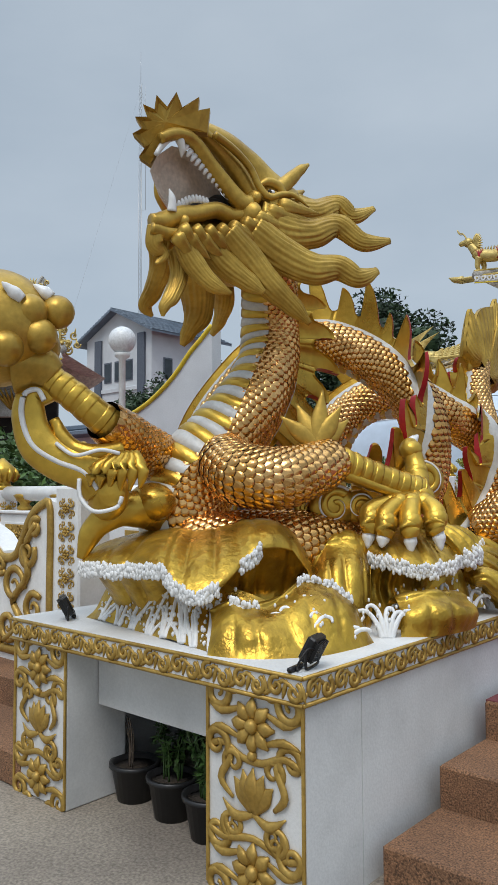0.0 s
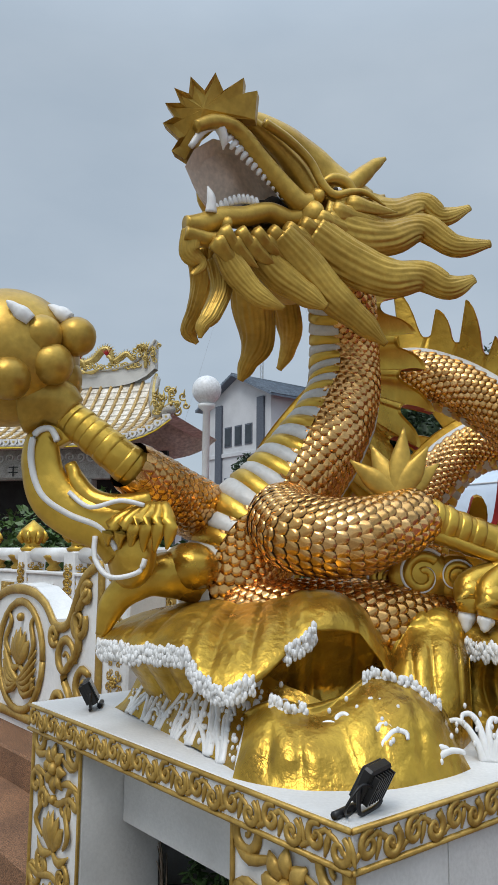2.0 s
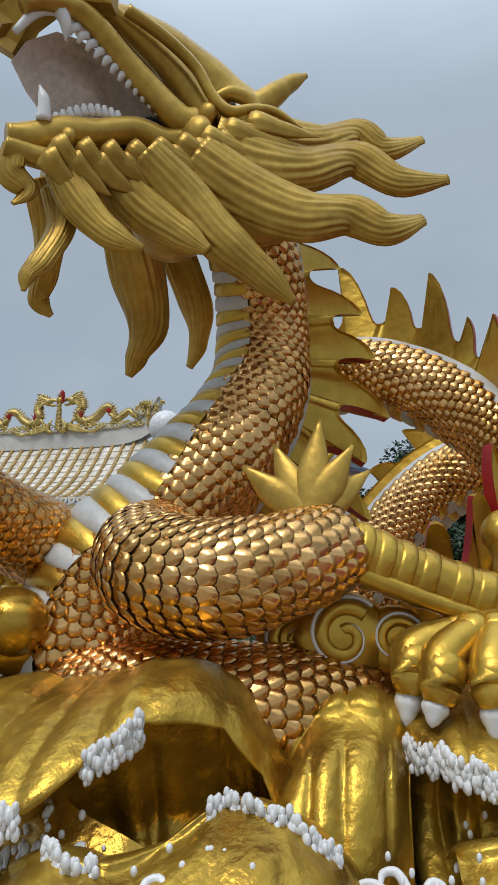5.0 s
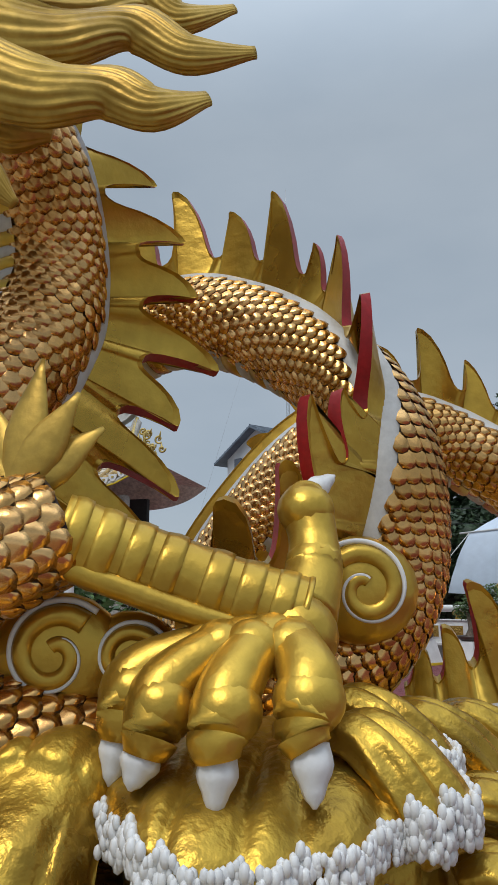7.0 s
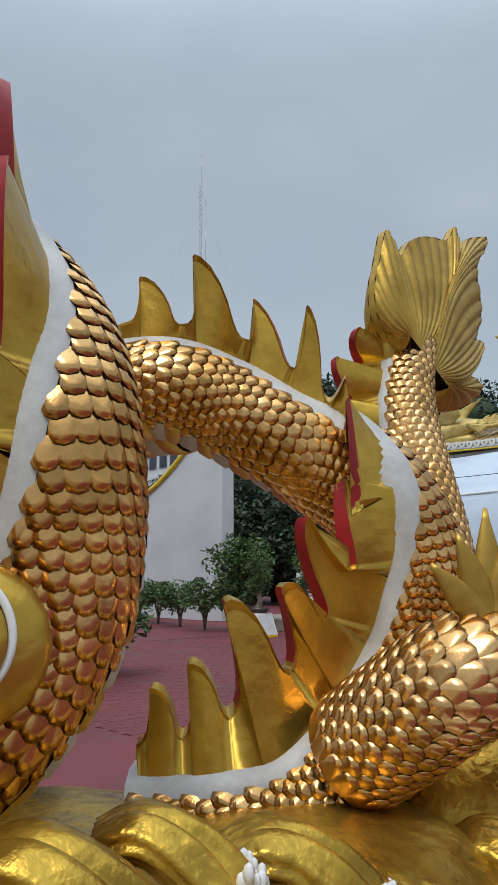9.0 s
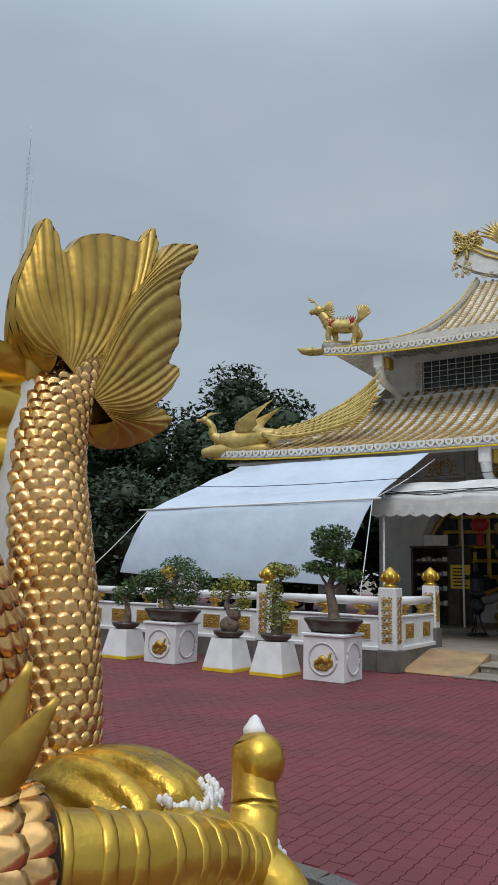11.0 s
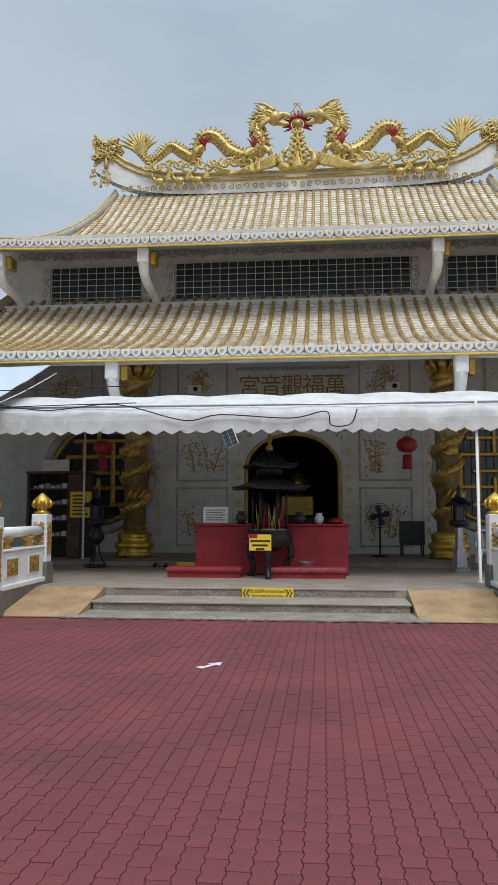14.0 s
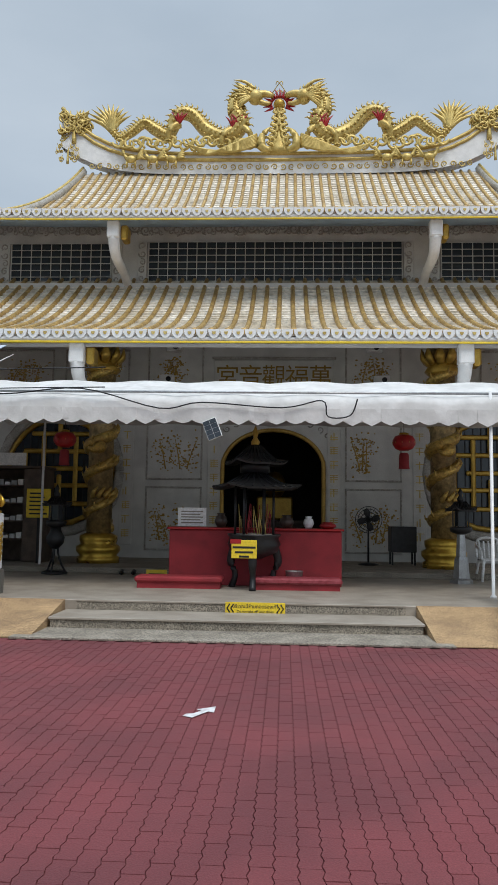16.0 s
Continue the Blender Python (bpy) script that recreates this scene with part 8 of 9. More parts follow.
square_pedestal(-5.39, 12.42)
tray(-5.39, 12.42, 0.76, 0.50, 0.36)
bonsai(-5.39, 12.42, 0.97, [((-0.02, 0, 1.38), (0.40, 0.34, 0.21)), ((0.16, 0, 1.06), (0.36, 0.30, 0.14)), ((-0.32, 0.02, 0.86), (0.28, 0.24, 0.12)), ((0.26, -0.02, 0.72), (0.32, 0.26, 0.13)), ((-0.10, 0, 1.15), (0.32, 0.28, 0.14)), ((-0.02, 0, 0.80), (0.26, 0.24, 0.10))],
       [(0.02, 0, 0), (0.0, 0, 0.2), (-0.06, 0, 0.5), (0.0, 0.0, 0.8), (0.02, 0, 1.2)], 1, LEAF, n=760)
square_pedestal(-8.87, 12.5)
tray(-8.87, 12.5, 0.76, 0.60, 0.36)
bonsai(-8.95, 12.5, 0.97, [((-0.46, 0, 0.60), (0.36, 0.28, 0.19)), ((-0.1, 0, 0.42), (0.28, 0.26, 0.20)), ((0.2, 0, 0.85), (0.40, 0.30, 0.20)), ((0.55, 0, 0.60), (0.40, 0.28, 0.24)), ((0.36, 0, 0.28), (0.36, 0.28, 0.20)), ((-0.34, 0, 0.26), (0.30, 0.24, 0.14))],
       [(0.0, 0, 0), (-0.05, 0, 0.2), (0.08, 0, 0.42), (0.16, 0, 0.7)], 2, LEAF, "spreading bonsai with a gnarled trunk and dense green foliage")


def tapered_pedestal(x, y):
    e = thing("tapered_pedestal", "white tapered pedestal with a gold foot line", "pedestal", (x, y, 0), "tapered white pedestals")
    vs_ = [(-0.32, -0.32, 0.06), (0.32, -0.32, 0.06), (0.32, 0.32, 0.06), (-0.32, 0.32, 0.06), (-0.22, -0.22, 0.56), (0.22, -0.22, 0.56), (0.22, 0.22, 0.56), (-0.22, 0.22, 0.56)]
    part("block", G().add(vs_, [(0, 1, 5, 4), (1, 2, 6, 5), (2, 3, 7, 6), (3, 0, 4, 7), (4, 5, 6, 7), (3, 2, 1, 0)]), WHITEP, e)
    part("foot_line", G().box(-0.325, 0.325, -0.325, 0.325, 0.0, 0.058, 0, 0.004), YELLOW, e)


for k, (x, y) in enumerate(((-7.38, 12.25), (-6.42, 12.30), (-10.0, 12.45), (-11.4, 12.5), (-13.0, 12.55))):
    tapered_pedestal(x, y)
    pt = thing("plant_pot", "small round dark glazed plant pot", "plant pot", (x, y, 0.56), "round bonsai pots")
    part("pot_body", G().lathe([(0.18, 0), (0.26, 0.06), (0.28, 0.12), (0.25, 0.12), (0.2, 0.06)], (0, 0, 0), 20), POT, pt)
    part("soil", G().lathe([(0.24, 0.09), (0.01, 0.12)], (0, 0, 0), 14), SOIL, pt)
    if k == 0:
        bonsai(x, y, 0.66, [((-0.18, 0, 0.72), (0.26, 0.22, 0.18)), ((0.22, 0, 0.78), (0.28, 0.22, 0.16)), ((0.02, 0, 0.92), (0.24, 0.2, 0.12)), ((0.3, 0, 0.5), (0.16, 0.16, 0.12))], [(0, 0, 0), (0.08, 0, 0.22), (-0.06, 0, 0.45), (0.04, 0, 0.7)], 3, LEAFY, "gnarled bonsai with thin yellow-green leaves", n=230)
        solid("gnarled_root", G().ball((0, 0, 0.12), (0.20, 0.15, 0.16), 0, 10, 7).ball((0.1, 0, 0.3), (0.13, 0.1, 0.12), 0, 8, 6), BARK, "knotted dark root stump in a pot", "root", at=(x + 0.02, y, 0.66))
    elif k == 1:
        bonsai(x, y, 0.66, [((0.02, 0, 0.32), (0.24, 0.2, 0.32)), ((-0.05, 0, 0.75), (0.18, 0.16, 0.2)), ((0.16, 0, 1.08), (0.28, 0.22, 0.13)), ((-0.02, 0, 1.15), (0.18, 0.18, 0.10))], [(0, 0, 0), (0.03, 0, 0.3), (-0.04, 0, 0.6), (0.08, 0, 0.95)], 4, LEAFY, "slender bonsai wrapped in trailing yellow-green creeper", n=480)
    else:
        bonsai(x, y, 0.66, [((-0.1, 0, 0.55), (0.3, 0.24, 0.22)), ((0.16, 0, 0.75), (0.28, 0.22, 0.2))] + ([((0, 0, 1.1), (0.34, 0.3, 0.34))] if k > 2 else []), [(0, 0, 0), (0.05, 0, 0.2), (-0.05, 0, 0.5)], 6 + k, LEAF, "leafy green potted bonsai shrub", n=460)

# ---- painted marks on the paving ----
def road_mark(x, y, ang, s, label):
    q_ = G()
    shape = [(-0.5, -0.06), (0.1, -0.06), (0.1, -0.22), (0.55, 0.02), (0.1, 0.24), (0.1, 0.10), (-0.2, 0.10), (-0.34, 0.22), (-0.5, 0.2)]
    q_.plate(shape, (0, 0, 0), (s, 0, 0), (0, s, 0), 0.003, 0)
    o = solid("road_marking", q_, WHITEM, label, "road marking", "painted arrows", at=(x, y, 0.0085))
    o.rotation_euler = (0, 0, radians(ang))


road_mark(-1.17, 10.93, 62, 0.36, "worn white painted arrow on red pavers")
road_mark(0.62, 6.35, 150, 0.36, "worn white painted arrow on red pavers")
# ---- gilded roof figures ----
def ridge_dragon(M, name_label, flame=True, s=1.0):
    """A gilded serpent in humps along a ridge, its head at +x; x along the ridge, z up."""
    q_ = G()
    T_ = lambda x, z, y=0.0: M @ Vector((x * s, y * s, z * s))
    pts = [(-0.75, 2.0), (-1.15, 2.2), (-1.5, 1.95), (-1.55, 1.45), (-1.30, 1.0), (-1.75, 0.55), (-2.5, 0.85), (-3.05, 1.40), (-3.55, 1.35), (-3.85, 0.65), (-4.3, 0.85), (-4.75, 1.10), (-5.15, 0.75), (-5.6, 0.55), (-5.95, 0.95)]
    y = [0, 0, 0.05, 0, -0.1, 0, 0.1, 0.05, -0.05, 0.0, 0.05, 0, -0.05, 0, 0]
    P3 = [T_(a, b, c) for (a, b), c in zip(pts, y)]
    R3 = [r * s for r in (0.17, 0.20, 0.24, 0.27, 0.27, 0.25, 0.25, 0.25, 0.23, 0.21, 0.20, 0.18, 0.15, 0.12, 0.08)]
    q_.tube(P3, R3, 0, 10, 5, groove=0.05, waves=5)
    P, R, T = spline(P3, R3, 5)
    up = (M.to_3x3() @ Vector((0, 1, 0))).normalized()
    for i in range(2, len(P) - 2):
        n = T[i].cross(up).normalized()
        if n.z < -0.2:
            n = -n
        q_.tube([P[i] + n * R[i] * 0.9, P[i] + n * (R[i] + 0.09 * s) - T[i] * 0.02, P[i] + n * (R[i] + 0.17 * s) + T[i] * 0.05 * s], [0.05 * s, 0.03 * s, 0.006], 0, 4, 1)
        for k in range(3):
            sd = up * (-1 if up.y > 0 else 1)
            q_.ball(P[i] + (sd * math.cos(k - 1) + n * math.sin((k - 1) * 0.9)) * R[i], 0.055 * s, 0, 5, 4)
    # head: skull, jaws, horns, mane
    q_.ball(T_(-0.85, 2.02), 0.27 * s, 0, 10, 8)
    q_.tube([T_(-0.8, 2.08), T_(-0.5, 2.14), T_(-0.2, 2.05)], [0.17 * s, 0.13 * s, 0.08 * s], 0, 8, 3)
    q_.tube([T_(-0.8, 1.9), T_(-0.5, 1.78), T_(-0.3, 1.8)], [0.12 * s, 0.09 * s, 0.05 * s], 0, 8, 3)
    for yy in (-0.1, 0.1):
        q_.tube([T_(-0.85, 2.25, yy), T_(-1.2, 2.5, yy * 1.5), T_(-1.6, 2.55, yy * 2)], [0.07 * s, 0.05 * s, 0.01], 0, 6, 3)
        q_.tube([T_(-0.25, 2.1, yy), T_(-0.05, 2.35, yy * 2), T_(0.08, 2.42, yy * 3), T_(0.12, 2.3, yy * 3)], 0.016 * s, 0, 5, 4)
    for k in range(11):
        a = -1.6 + 0.42 * k
        q_.tube([T_(-0.95, 2.0, -0.1), T_(-1.1 - 0.25 * math.cos(a * 0.5), 2.0 + 0.3 * math.sin(a), -0.18), T_(-1.2 - 0.5 * math.cos(a * 0.5), 1.95 + 0.6 * math.sin(a), -0.12)], [0.09 * s, 0.06 * s, 0.008], 0, 5, 3)
    # legs and tail tuft
    for x, z, d in ((-1.4, 0.9, 0.45), (-3.5, 1.0, -0.35), (-1.6, 0.8, -0.4)):
        q_.tube([T_(x, z, -0.1), T_(x + d * 0.8, z - 0.25, -0.25), T_(x + d, z - 0.62, -0.2)], [0.16 * s, 0.11 * s, 0.07 * s], 0, 7, 4)
        for k in range(4):
            q_.tube([T_(x + d, z - 0.6, -0.2), T_(x + d + 0.14 * math.cos(k), z - 0.68, -0.2 - 0.14 * math.sin(k))], [0.06 * s, 0.015], 0, 5, 2)
        if flame:
            for k in range(4):
                q_.tube([T_(x, z - 0.05, -0.2), T_(x - 0.1 + 0.1 * k, z + 0.2, -0.28), T_(x - 0.28 + 0.2 * k, z + 0.46 - 0.06 * abs(k - 1), -0.24)], [0.05 * s, 0.045 * s, 0.006], 1, 5, 3)
    for k in range(11):
        a = 0.5 + 0.22 * k
        q_.tube([T_(-5.85, 0.75), T_(-5.95 + 0.55 * math.cos(a) * 0.6, 0.9 + 0.5 * math.sin(a)), T_(-6.05 + 0.95 * math.cos(a), 1.0 + 0.85 * math.sin(a))], [0.09 * s, 0.08 * s, 0.008], 0, 5, 3)
    # cloud and plume clutter under the body
    rr = random.Random(6)
    for k in range(26):
        x = -0.4 - 5.2 * k / 25
        scroll(q_, T_(x, 0.22 + rr.uniform(-0.05, 0.12), -0.2), M.to_3x3() @ Vector((1, 0, 0)), (0, 0, 1), 0.22 * s, 1.2, 0.05 * s, 1 if k % 2 else -1, 2, rr.uniform(0, 6))
    for k in range(9):
        z = 0.28 - 0.05 * k
        q_.tube([T_(-0.75, 0.1 + 0.05 * k, -0.3), T_(-1.6, -0.12 + 0.03 * k, -0.34), T_(-2.5, -0.05 - 0.02 * k, -0.32), T_(-3.4 + 0.05 * k, 0.25 - 0.02 * k, -0.3)], [0.05 * s, 0.06 * s, 0.05 * s, 0.01], 0, 5, 4)
    q_.tube([T_(-0.3, 0.75, -0.3), T_(-0.55, 0.45, -0.34), T_(-0.6, 0.05, -0.34), T_(-0.3, -0.1, -0.34)], [0.03 * s, 0.12 * s, 0.16 * s, 0.10 * s], 0, 8, 4)
    return tagged(q_.ob("roof_dragon", [GOLDP, RED, GOLDP]), name_label, "statue", "roof dragons")


ridge_dragon(Matrix.Translation((XC, 31.2, 14.75)), "gilded roof dragon with red flames on a temple ridge", s=1.05)
ridge_dragon(Matrix.Translation((XC, 31.2, 14.75)) @ Matrix.Rotation(math.pi, 4, "Z") @ Matrix.Diagonal((1, -1, 1, 1)), "gilded roof dragon with red flames on a temple ridge", s=1.05)


def flaming_pearl(o, s=1.0):
    q_ = G()
    o = Vector(o)
    q_.ball(o + Vector((0, 0, 1.9)) * s, 0.22 * s, 0, 14, 10)
    for k in range(15):
        a = math.pi * (-0.15 + 1.3 * k / 14)
        v = Vector((math.cos(a), 0, math.sin(a)))
        q_.tube([o + Vector((0, 0, 1.92 * s)) + v * 0.26 * s, o + Vector((0, 0, 1.92 * s)) + v * 0.42 * s + Vector((0.04, 0, 0)), o + Vector((0, 0, 1.92 * s)) + v * 0.62 * s], [0.06 * s, 0.05 * s, 0.008], 1, 5, 2)
    for k in range(7):
        w = 0.62 - 0.075 * k
        for sx in (-1, 1):
            scroll(q_, o + Vector((sx * w * 0.55, -0.1, 0.2 + 0.24 * k)) * s, (sx, 0, 0), (0, 0, 1), 0.2 * s, 1.2, 0.055 * s, 1, 2, 1.0)
    q_.tube([o, o + Vector((0, 0, 0.9 * s)), o + Vector((0, 0, 1.7 * s))], [0.45 * s, 0.22 * s, 0.12 * s], 2, 8, 3, 0.4, (0, 1, 0))
    tagged(q_.ob("flaming_pearl", [GOLD2, RED, GOLDP]), "gilded flaming pearl on carved clouds atop a roof ridge", "statue", "roof pearls")


flaming_pearl((XC, 31.3, 14.72), 1.0)


def scroll_cluster(o, ex, n, size, seed, label):
    r_ = random.Random(seed)
    q_ = G()
    o, ex = Vector(o), Vector(ex)
    for k in range(n):
        p = o + ex * r_.uniform(-1, 1) * size + Vector((0, r_.uniform(-0.1, 0.1), r_.uniform(0, 1.6) * size))
        scroll(q_, p, ex, (0, 0, 1), size * r_.uniform(0.18, 0.3), 1.3, size * 0.06, r_.choice((1, -1)), 0, r_.uniform(0, 6))
        v = Vector((r_.uniform(-1, 1), 0, r_.uniform(0, 1.2))).normalized()
        q_.tube([p, p + v * size * 0.25, p + v * size * 0.4 + Vector((0, 0, 0.05))], [size * 0.07, size * 0.06, 0.006], 0, 5, 2)
    q_.tube([o - Vector((0, 0, 0.3 * size)), o + Vector((0, 0, 0.8 * size)), o + Vector((0.1 * size, 0, 1.5 * size))], [size * 0.15, size * 0.10, size * 0.03], 0, 6, 3)
    tagged(q_.ob("roof_ornament", [GOLDP]), label, "ornament", "roof ornaments")


for s_ in (-1, 1):
    scroll_cluster((XC + s_ * 7.6, 31.2, 15.35), (s_, 0, 0), 34, 0.62, 3, "gilded openwork cloud ornament on an upturned ridge end")
    scroll_cluster((XC + s_ * 7.75, 31.0, 14.4), (s_, 0, 0), 12, 0.36, 4, "gilded scroll under an upturned ridge end")
for s_ in (-1, 1):
    for x, z in ((4.6, 14.15), (5.4, 14.15), (3.9, 14.15)):
        q = G()
        o = Vector((XC + s_ * x, 31.0, z))
        q.ball(o + Vector((0, 0, 0.28)), (0.22, 0.12, 0.14), 0, 8, 6)
        q.tube([o + Vector((0.15 * s_, 0, 0.3)), o + Vector((0.28 * s_, 0, 0.5)), o + Vector((0.3 * s_, 0, 0.62))], [0.08, 0.06, 0.07], 0, 6, 3)
        for dx in (-0.15, 0.15):
            q.tube([o + Vector((dx, 0, 0.2)), o + Vector((dx, 0, -0.02))], [0.05, 0.04], 0, 5, 2)
        for k in range(5):
            q.tube([o + Vector((-0.2 * s_, 0, 0.3)), o + Vector((-0.4 * s_, 0, 0.35 + 0.07 * k)), o + Vector((-0.5 * s_, 0, 0.3 + 0.1 * k))], [0.06, 0.05, 0.01], 0, 5, 2)
        tagged(q.ob("ridge_beast", [GOLDP]), "small gilded beast at the foot of a roof ridge", "statue", "ridge beasts")


def qilin(M):
    q_ = G()
    T_ = lambda x, y, z: M @ Vector((x, y, z))
    q_.tube([T_(0.55, 0, 0.78), T_(0.2, 0, 0.72), T_(-0.25, 0, 0.80), T_(-0.5, 0, 0.95)], [0.22, 0.24, 0.24, 0.2], 0, 12, 4, groove=0.04)
    q_.tube([T_(-0.45, 0, 0.95), T_(-0.62, 0, 1.2), T_(-0.68, 0, 1.32)], [0.2, 0.17, 0.15], 0, 10, 3)
    q_.ball(T_(-0.76, 0, 1.38), 0.19, 0, 10, 8)
    q_.tube([T_(-0.8, 0, 1.40), T_(-1.0, 0, 1.38), T_(-1.1, 0, 1.32)], [0.14, 0.11, 0.07], 0, 8, 3)
    for k in range(12):
        a = -0.5 + 0.27 * k
        q_.tube([T_(-0.55, 0, 1.3), T_(-0.45 + 0.1 * math.cos(a), -0.1, 1.25 + 0.22 * math.sin(a)), T_(-0.38 + 0.2 * math.cos(a), -0.1, 1.25 + 0.42 * math.sin(a))], [0.09, 0.06, 0.008], 0, 5, 2)
    for y in (-0.08, 0.08):
        q_.tube([T_(-0.8, y, 1.5), T_(-0.95, y, 1.75), T_(-1.1, y, 1.78), T_(-1.15, y, 1.92)], 0.022, 0, 5, 4)
    for x, y, d in ((0.42, -0.14, 0.12), (0.42, 0.14, 0.2), (-0.32, -0.14, -0.08), (-0.32, 0.14, 0.1)):
        q_.tube([T_(x, y, 0.7), T_(x + d, y, 0.42), T_(x + d * 0.4, y, 0.2), T_(x + d * 0.6, y, 0.02)], [0.15, 0.10, 0.07, 0.09], 0, 8, 4)
        for k in range(4):
            q_.tube([T_(x - 0.05, y * 1.3, 0.55), T_(x + 0.02 * k, y * 1.5, 0.8), T_(x - 0.12 + 0.1 * k, y * 1.4, 1.0)], [0.04, 0.04, 0.006], 1, 5, 2)
    for k in range(10):
        a = 0.2 + 0.22 * k
        q_.tube([T_(0.6, 0, 0.85), T_(0.72 + 0.15 * math.cos(a), 0, 1.0 + 0.2 * math.sin(a)), T_(0.72 + 0.34 * math.cos(a), 0, 1.05 + 0.42 * math.sin(a))], [0.07, 0.06, 0.008], 0, 5, 2)
    for k in range(8):
        q_.tube([T_(0.4 - 0.11 * k, 0, 0.95), T_(0.42 - 0.11 * k, 0, 1.06), T_(0.46 - 0.11 * k, 0, 1.12)], [0.04, 0.025, 0.005], 0, 5, 1)
    q_.box(-1.15, 0.9, -0.3, 0.3, -0.10, 0.0, 0, 0.04, M)
    q_.tube([T_(-1.0, 0, -0.02), T_(-1.3, 0, 0.02), T_(-1.55, 0, 0.14)], [0.16, 0.12, 0.02], 0, 8, 3)
    tagged(q_.ob("qilin_statue", [GOLDP, RED]), "gilded horned beast with red flames on a roof corner", "statue", "roof corner beasts")


qilin(Matrix.Translation((XC - 9.35, 22.6, 9.15)) @ Matrix.Rotation(radians(8), 4, "Z"))
qilin(Matrix.Translation((XC + 9.35, 22.6, 9.15)) @ Matrix.Rotation(radians(172), 4, "Z"))


def phoenix(M):
    q_ = G()
    T_ = lambda x, y, z: M @ Vector((x, y, z))
    q_.tube([T_(-0.9, 0, 0.55), T_(-0.4, 0, 0.48), T_(0.2, 0, 0.62), T_(0.9, 0, 0.75)], [0.22, 0.36, 0.32, 0.16], 0, 12, 5, groove=0.04, waves=7)
    q_.tube([T_(-0.85, 0, 0.5), T_(-1.15, 0, 0.75), T_(-1.2, 0, 1.1), T_(-1.4, 0, 1.35)], [0.22, 0.15, 0.11, 0.09], 0, 10, 5, groove=0.05)
    q_.ball(T_(-1.46, 0, 1.38), 0.12, 0, 8, 6)
    q_.tube([T_(-1.5, 0, 1.38), T_(-1.7, 0, 1.36), T_(-1.78, 0, 1.26)], [0.06, 0.04, 0.01], 0, 6, 3)
    for k in range(4):
        q_.tube([T_(-1.42, 0, 1.46), T_(-1.38 + 0.05 * k, 0, 1.60), T_(-1.3 + 0.12 * k, 0, 1.66)], [0.03, 0.025, 0.006], 0, 5, 2)
    for sy in (-1, 1):
        for k in range(18):
            f = k / 17
            q_.tube([T_(-0.25 + 0.2 * f, 0.25 * sy, 0.75), T_(-0.15 + 0.5 * f, 0.45 * sy, 1.2 - 0.15 * f), T_(0.0 + 0.95 * (1 - f) ** 1.2 + 0.35 * f, 0.6 * sy, 1.95 - 0.85 * f)], [0.09, 0.07, 0.012], 0, 6, 3, 0.6)
    for k in range(5):
        f = k / 4
        line = [T_(0.5, 0.2 * (f - 0.5), 0.62 + 0.22 * f), T_(1.6, 0.4 * (f - 0.5), 0.62 + 0.42 * f), T_(2.7, 0.6 * (f - 0.5), 0.85 + 0.75 * f), T_(3.5, 0.7 * (f - 0.5), 1.15 + 1.05 * f), T_(3.85 + 0.25 * math.sin(2.2 * f), 0.7 * (f - 0.5), 1.5 + 1.3 * f)]
        q_.tube(line, [0.06, 0.055, 0.05, 0.045, 0.006], 0, 6, 4)
        P_, R_, D_ = spline(line, 1.0, 6)
        for i in range(3, len(P_) - 1):
            for sg in (-1, 1):
                up_ = Vector((0, 0, 1)) * sg
                ln = 0.13 + 0.07 * i / len(P_)
                q_.tube([P_[i], P_[i] + D_[i] * ln * 0.7 + up_ * ln * 0.6, P_[i] + D_[i] * ln * 1.6 + up_ * ln * 0.85], [0.045, 0.04, 0.005], 0, 5, 2, 0.5, (0, 1, 0))
    for k in range(9):
        q_.tube([T_(0.55, -0.25, 0.7), T_(0.95, -0.35, 0.6 - 0.03 * k), T_(1.25 - 0.05 * k, -0.38, 0.55 - 0.055 * k)], [0.07, 0.05, 0.008], 0, 5, 2)
    q_.tube([T_(-1.5, 0, 0.02), T_(-0.6, 0, 0.12), T_(0.8, 0, 0.16)], [0.14, 0.28, 0.2], 0, 8, 4, groove=0.1)
    tagged(q_.ob("phoenix_statue", [GOLDP]), "gilded phoenix with spread wings and long tail on a roof corner", "statue", "roof phoenixes")


phoenix(Matrix.Translation((XC - 11.1, 19.75, 5.30)) @ Matrix.Rotation(radians(18), 4, "Z") @ Matrix.Diagonal((0.95, 0.92, 0.78, 1)))
phoenix(Matrix.Translation((XC + 11.1, 19.75, 5.30)) @ Matrix.Rotation(radians(162), 4, "Z") @ Matrix.Diagonal((0.95, 0.92, 0.78, 1)))

# ---- side pavilion facing the forecourt ----
pav, surf_p = roof("pavilion", -4.7, 4.7, -2.6, 0.0, 4.35, 6.55, 1.35, 0.34, 0.7, "side shrine pavilion with white and gold tiled roof", 0.34)
q = G()
vs = []
for i in range(25):
    u = -1 + i / 12
    lift = 0.95 * abs(u) ** 6
    vs += [(u * 3.35, -0.16, 6.4 + lift * 0.6), (u * 3.35, -0.16, 6.95 + lift), (u * 3.35, 0.16, 6.95 + lift), (u * 3.35, 0.16, 6.4 + lift * 0.6)]
fs = []
for i in range(24):
    a, b = 4 * i, 4 * i + 4
    fs += [(a, b, b + 1, a + 1), (a + 1, b + 1, b + 2, a + 2), (a + 2, b + 2, b + 3, a + 3)]
fs += [(0, 1, 2, 3), (96, 99, 98, 97)]
q.add(vs, fs)
q.tube([(vs[4 * i + 1][0], -0.17, vs[4 * i + 1][2]) for i in range(25)], 0.05, 1, 6, 1)
part("main_ridge", q, [FACADE, CARVE], pav)
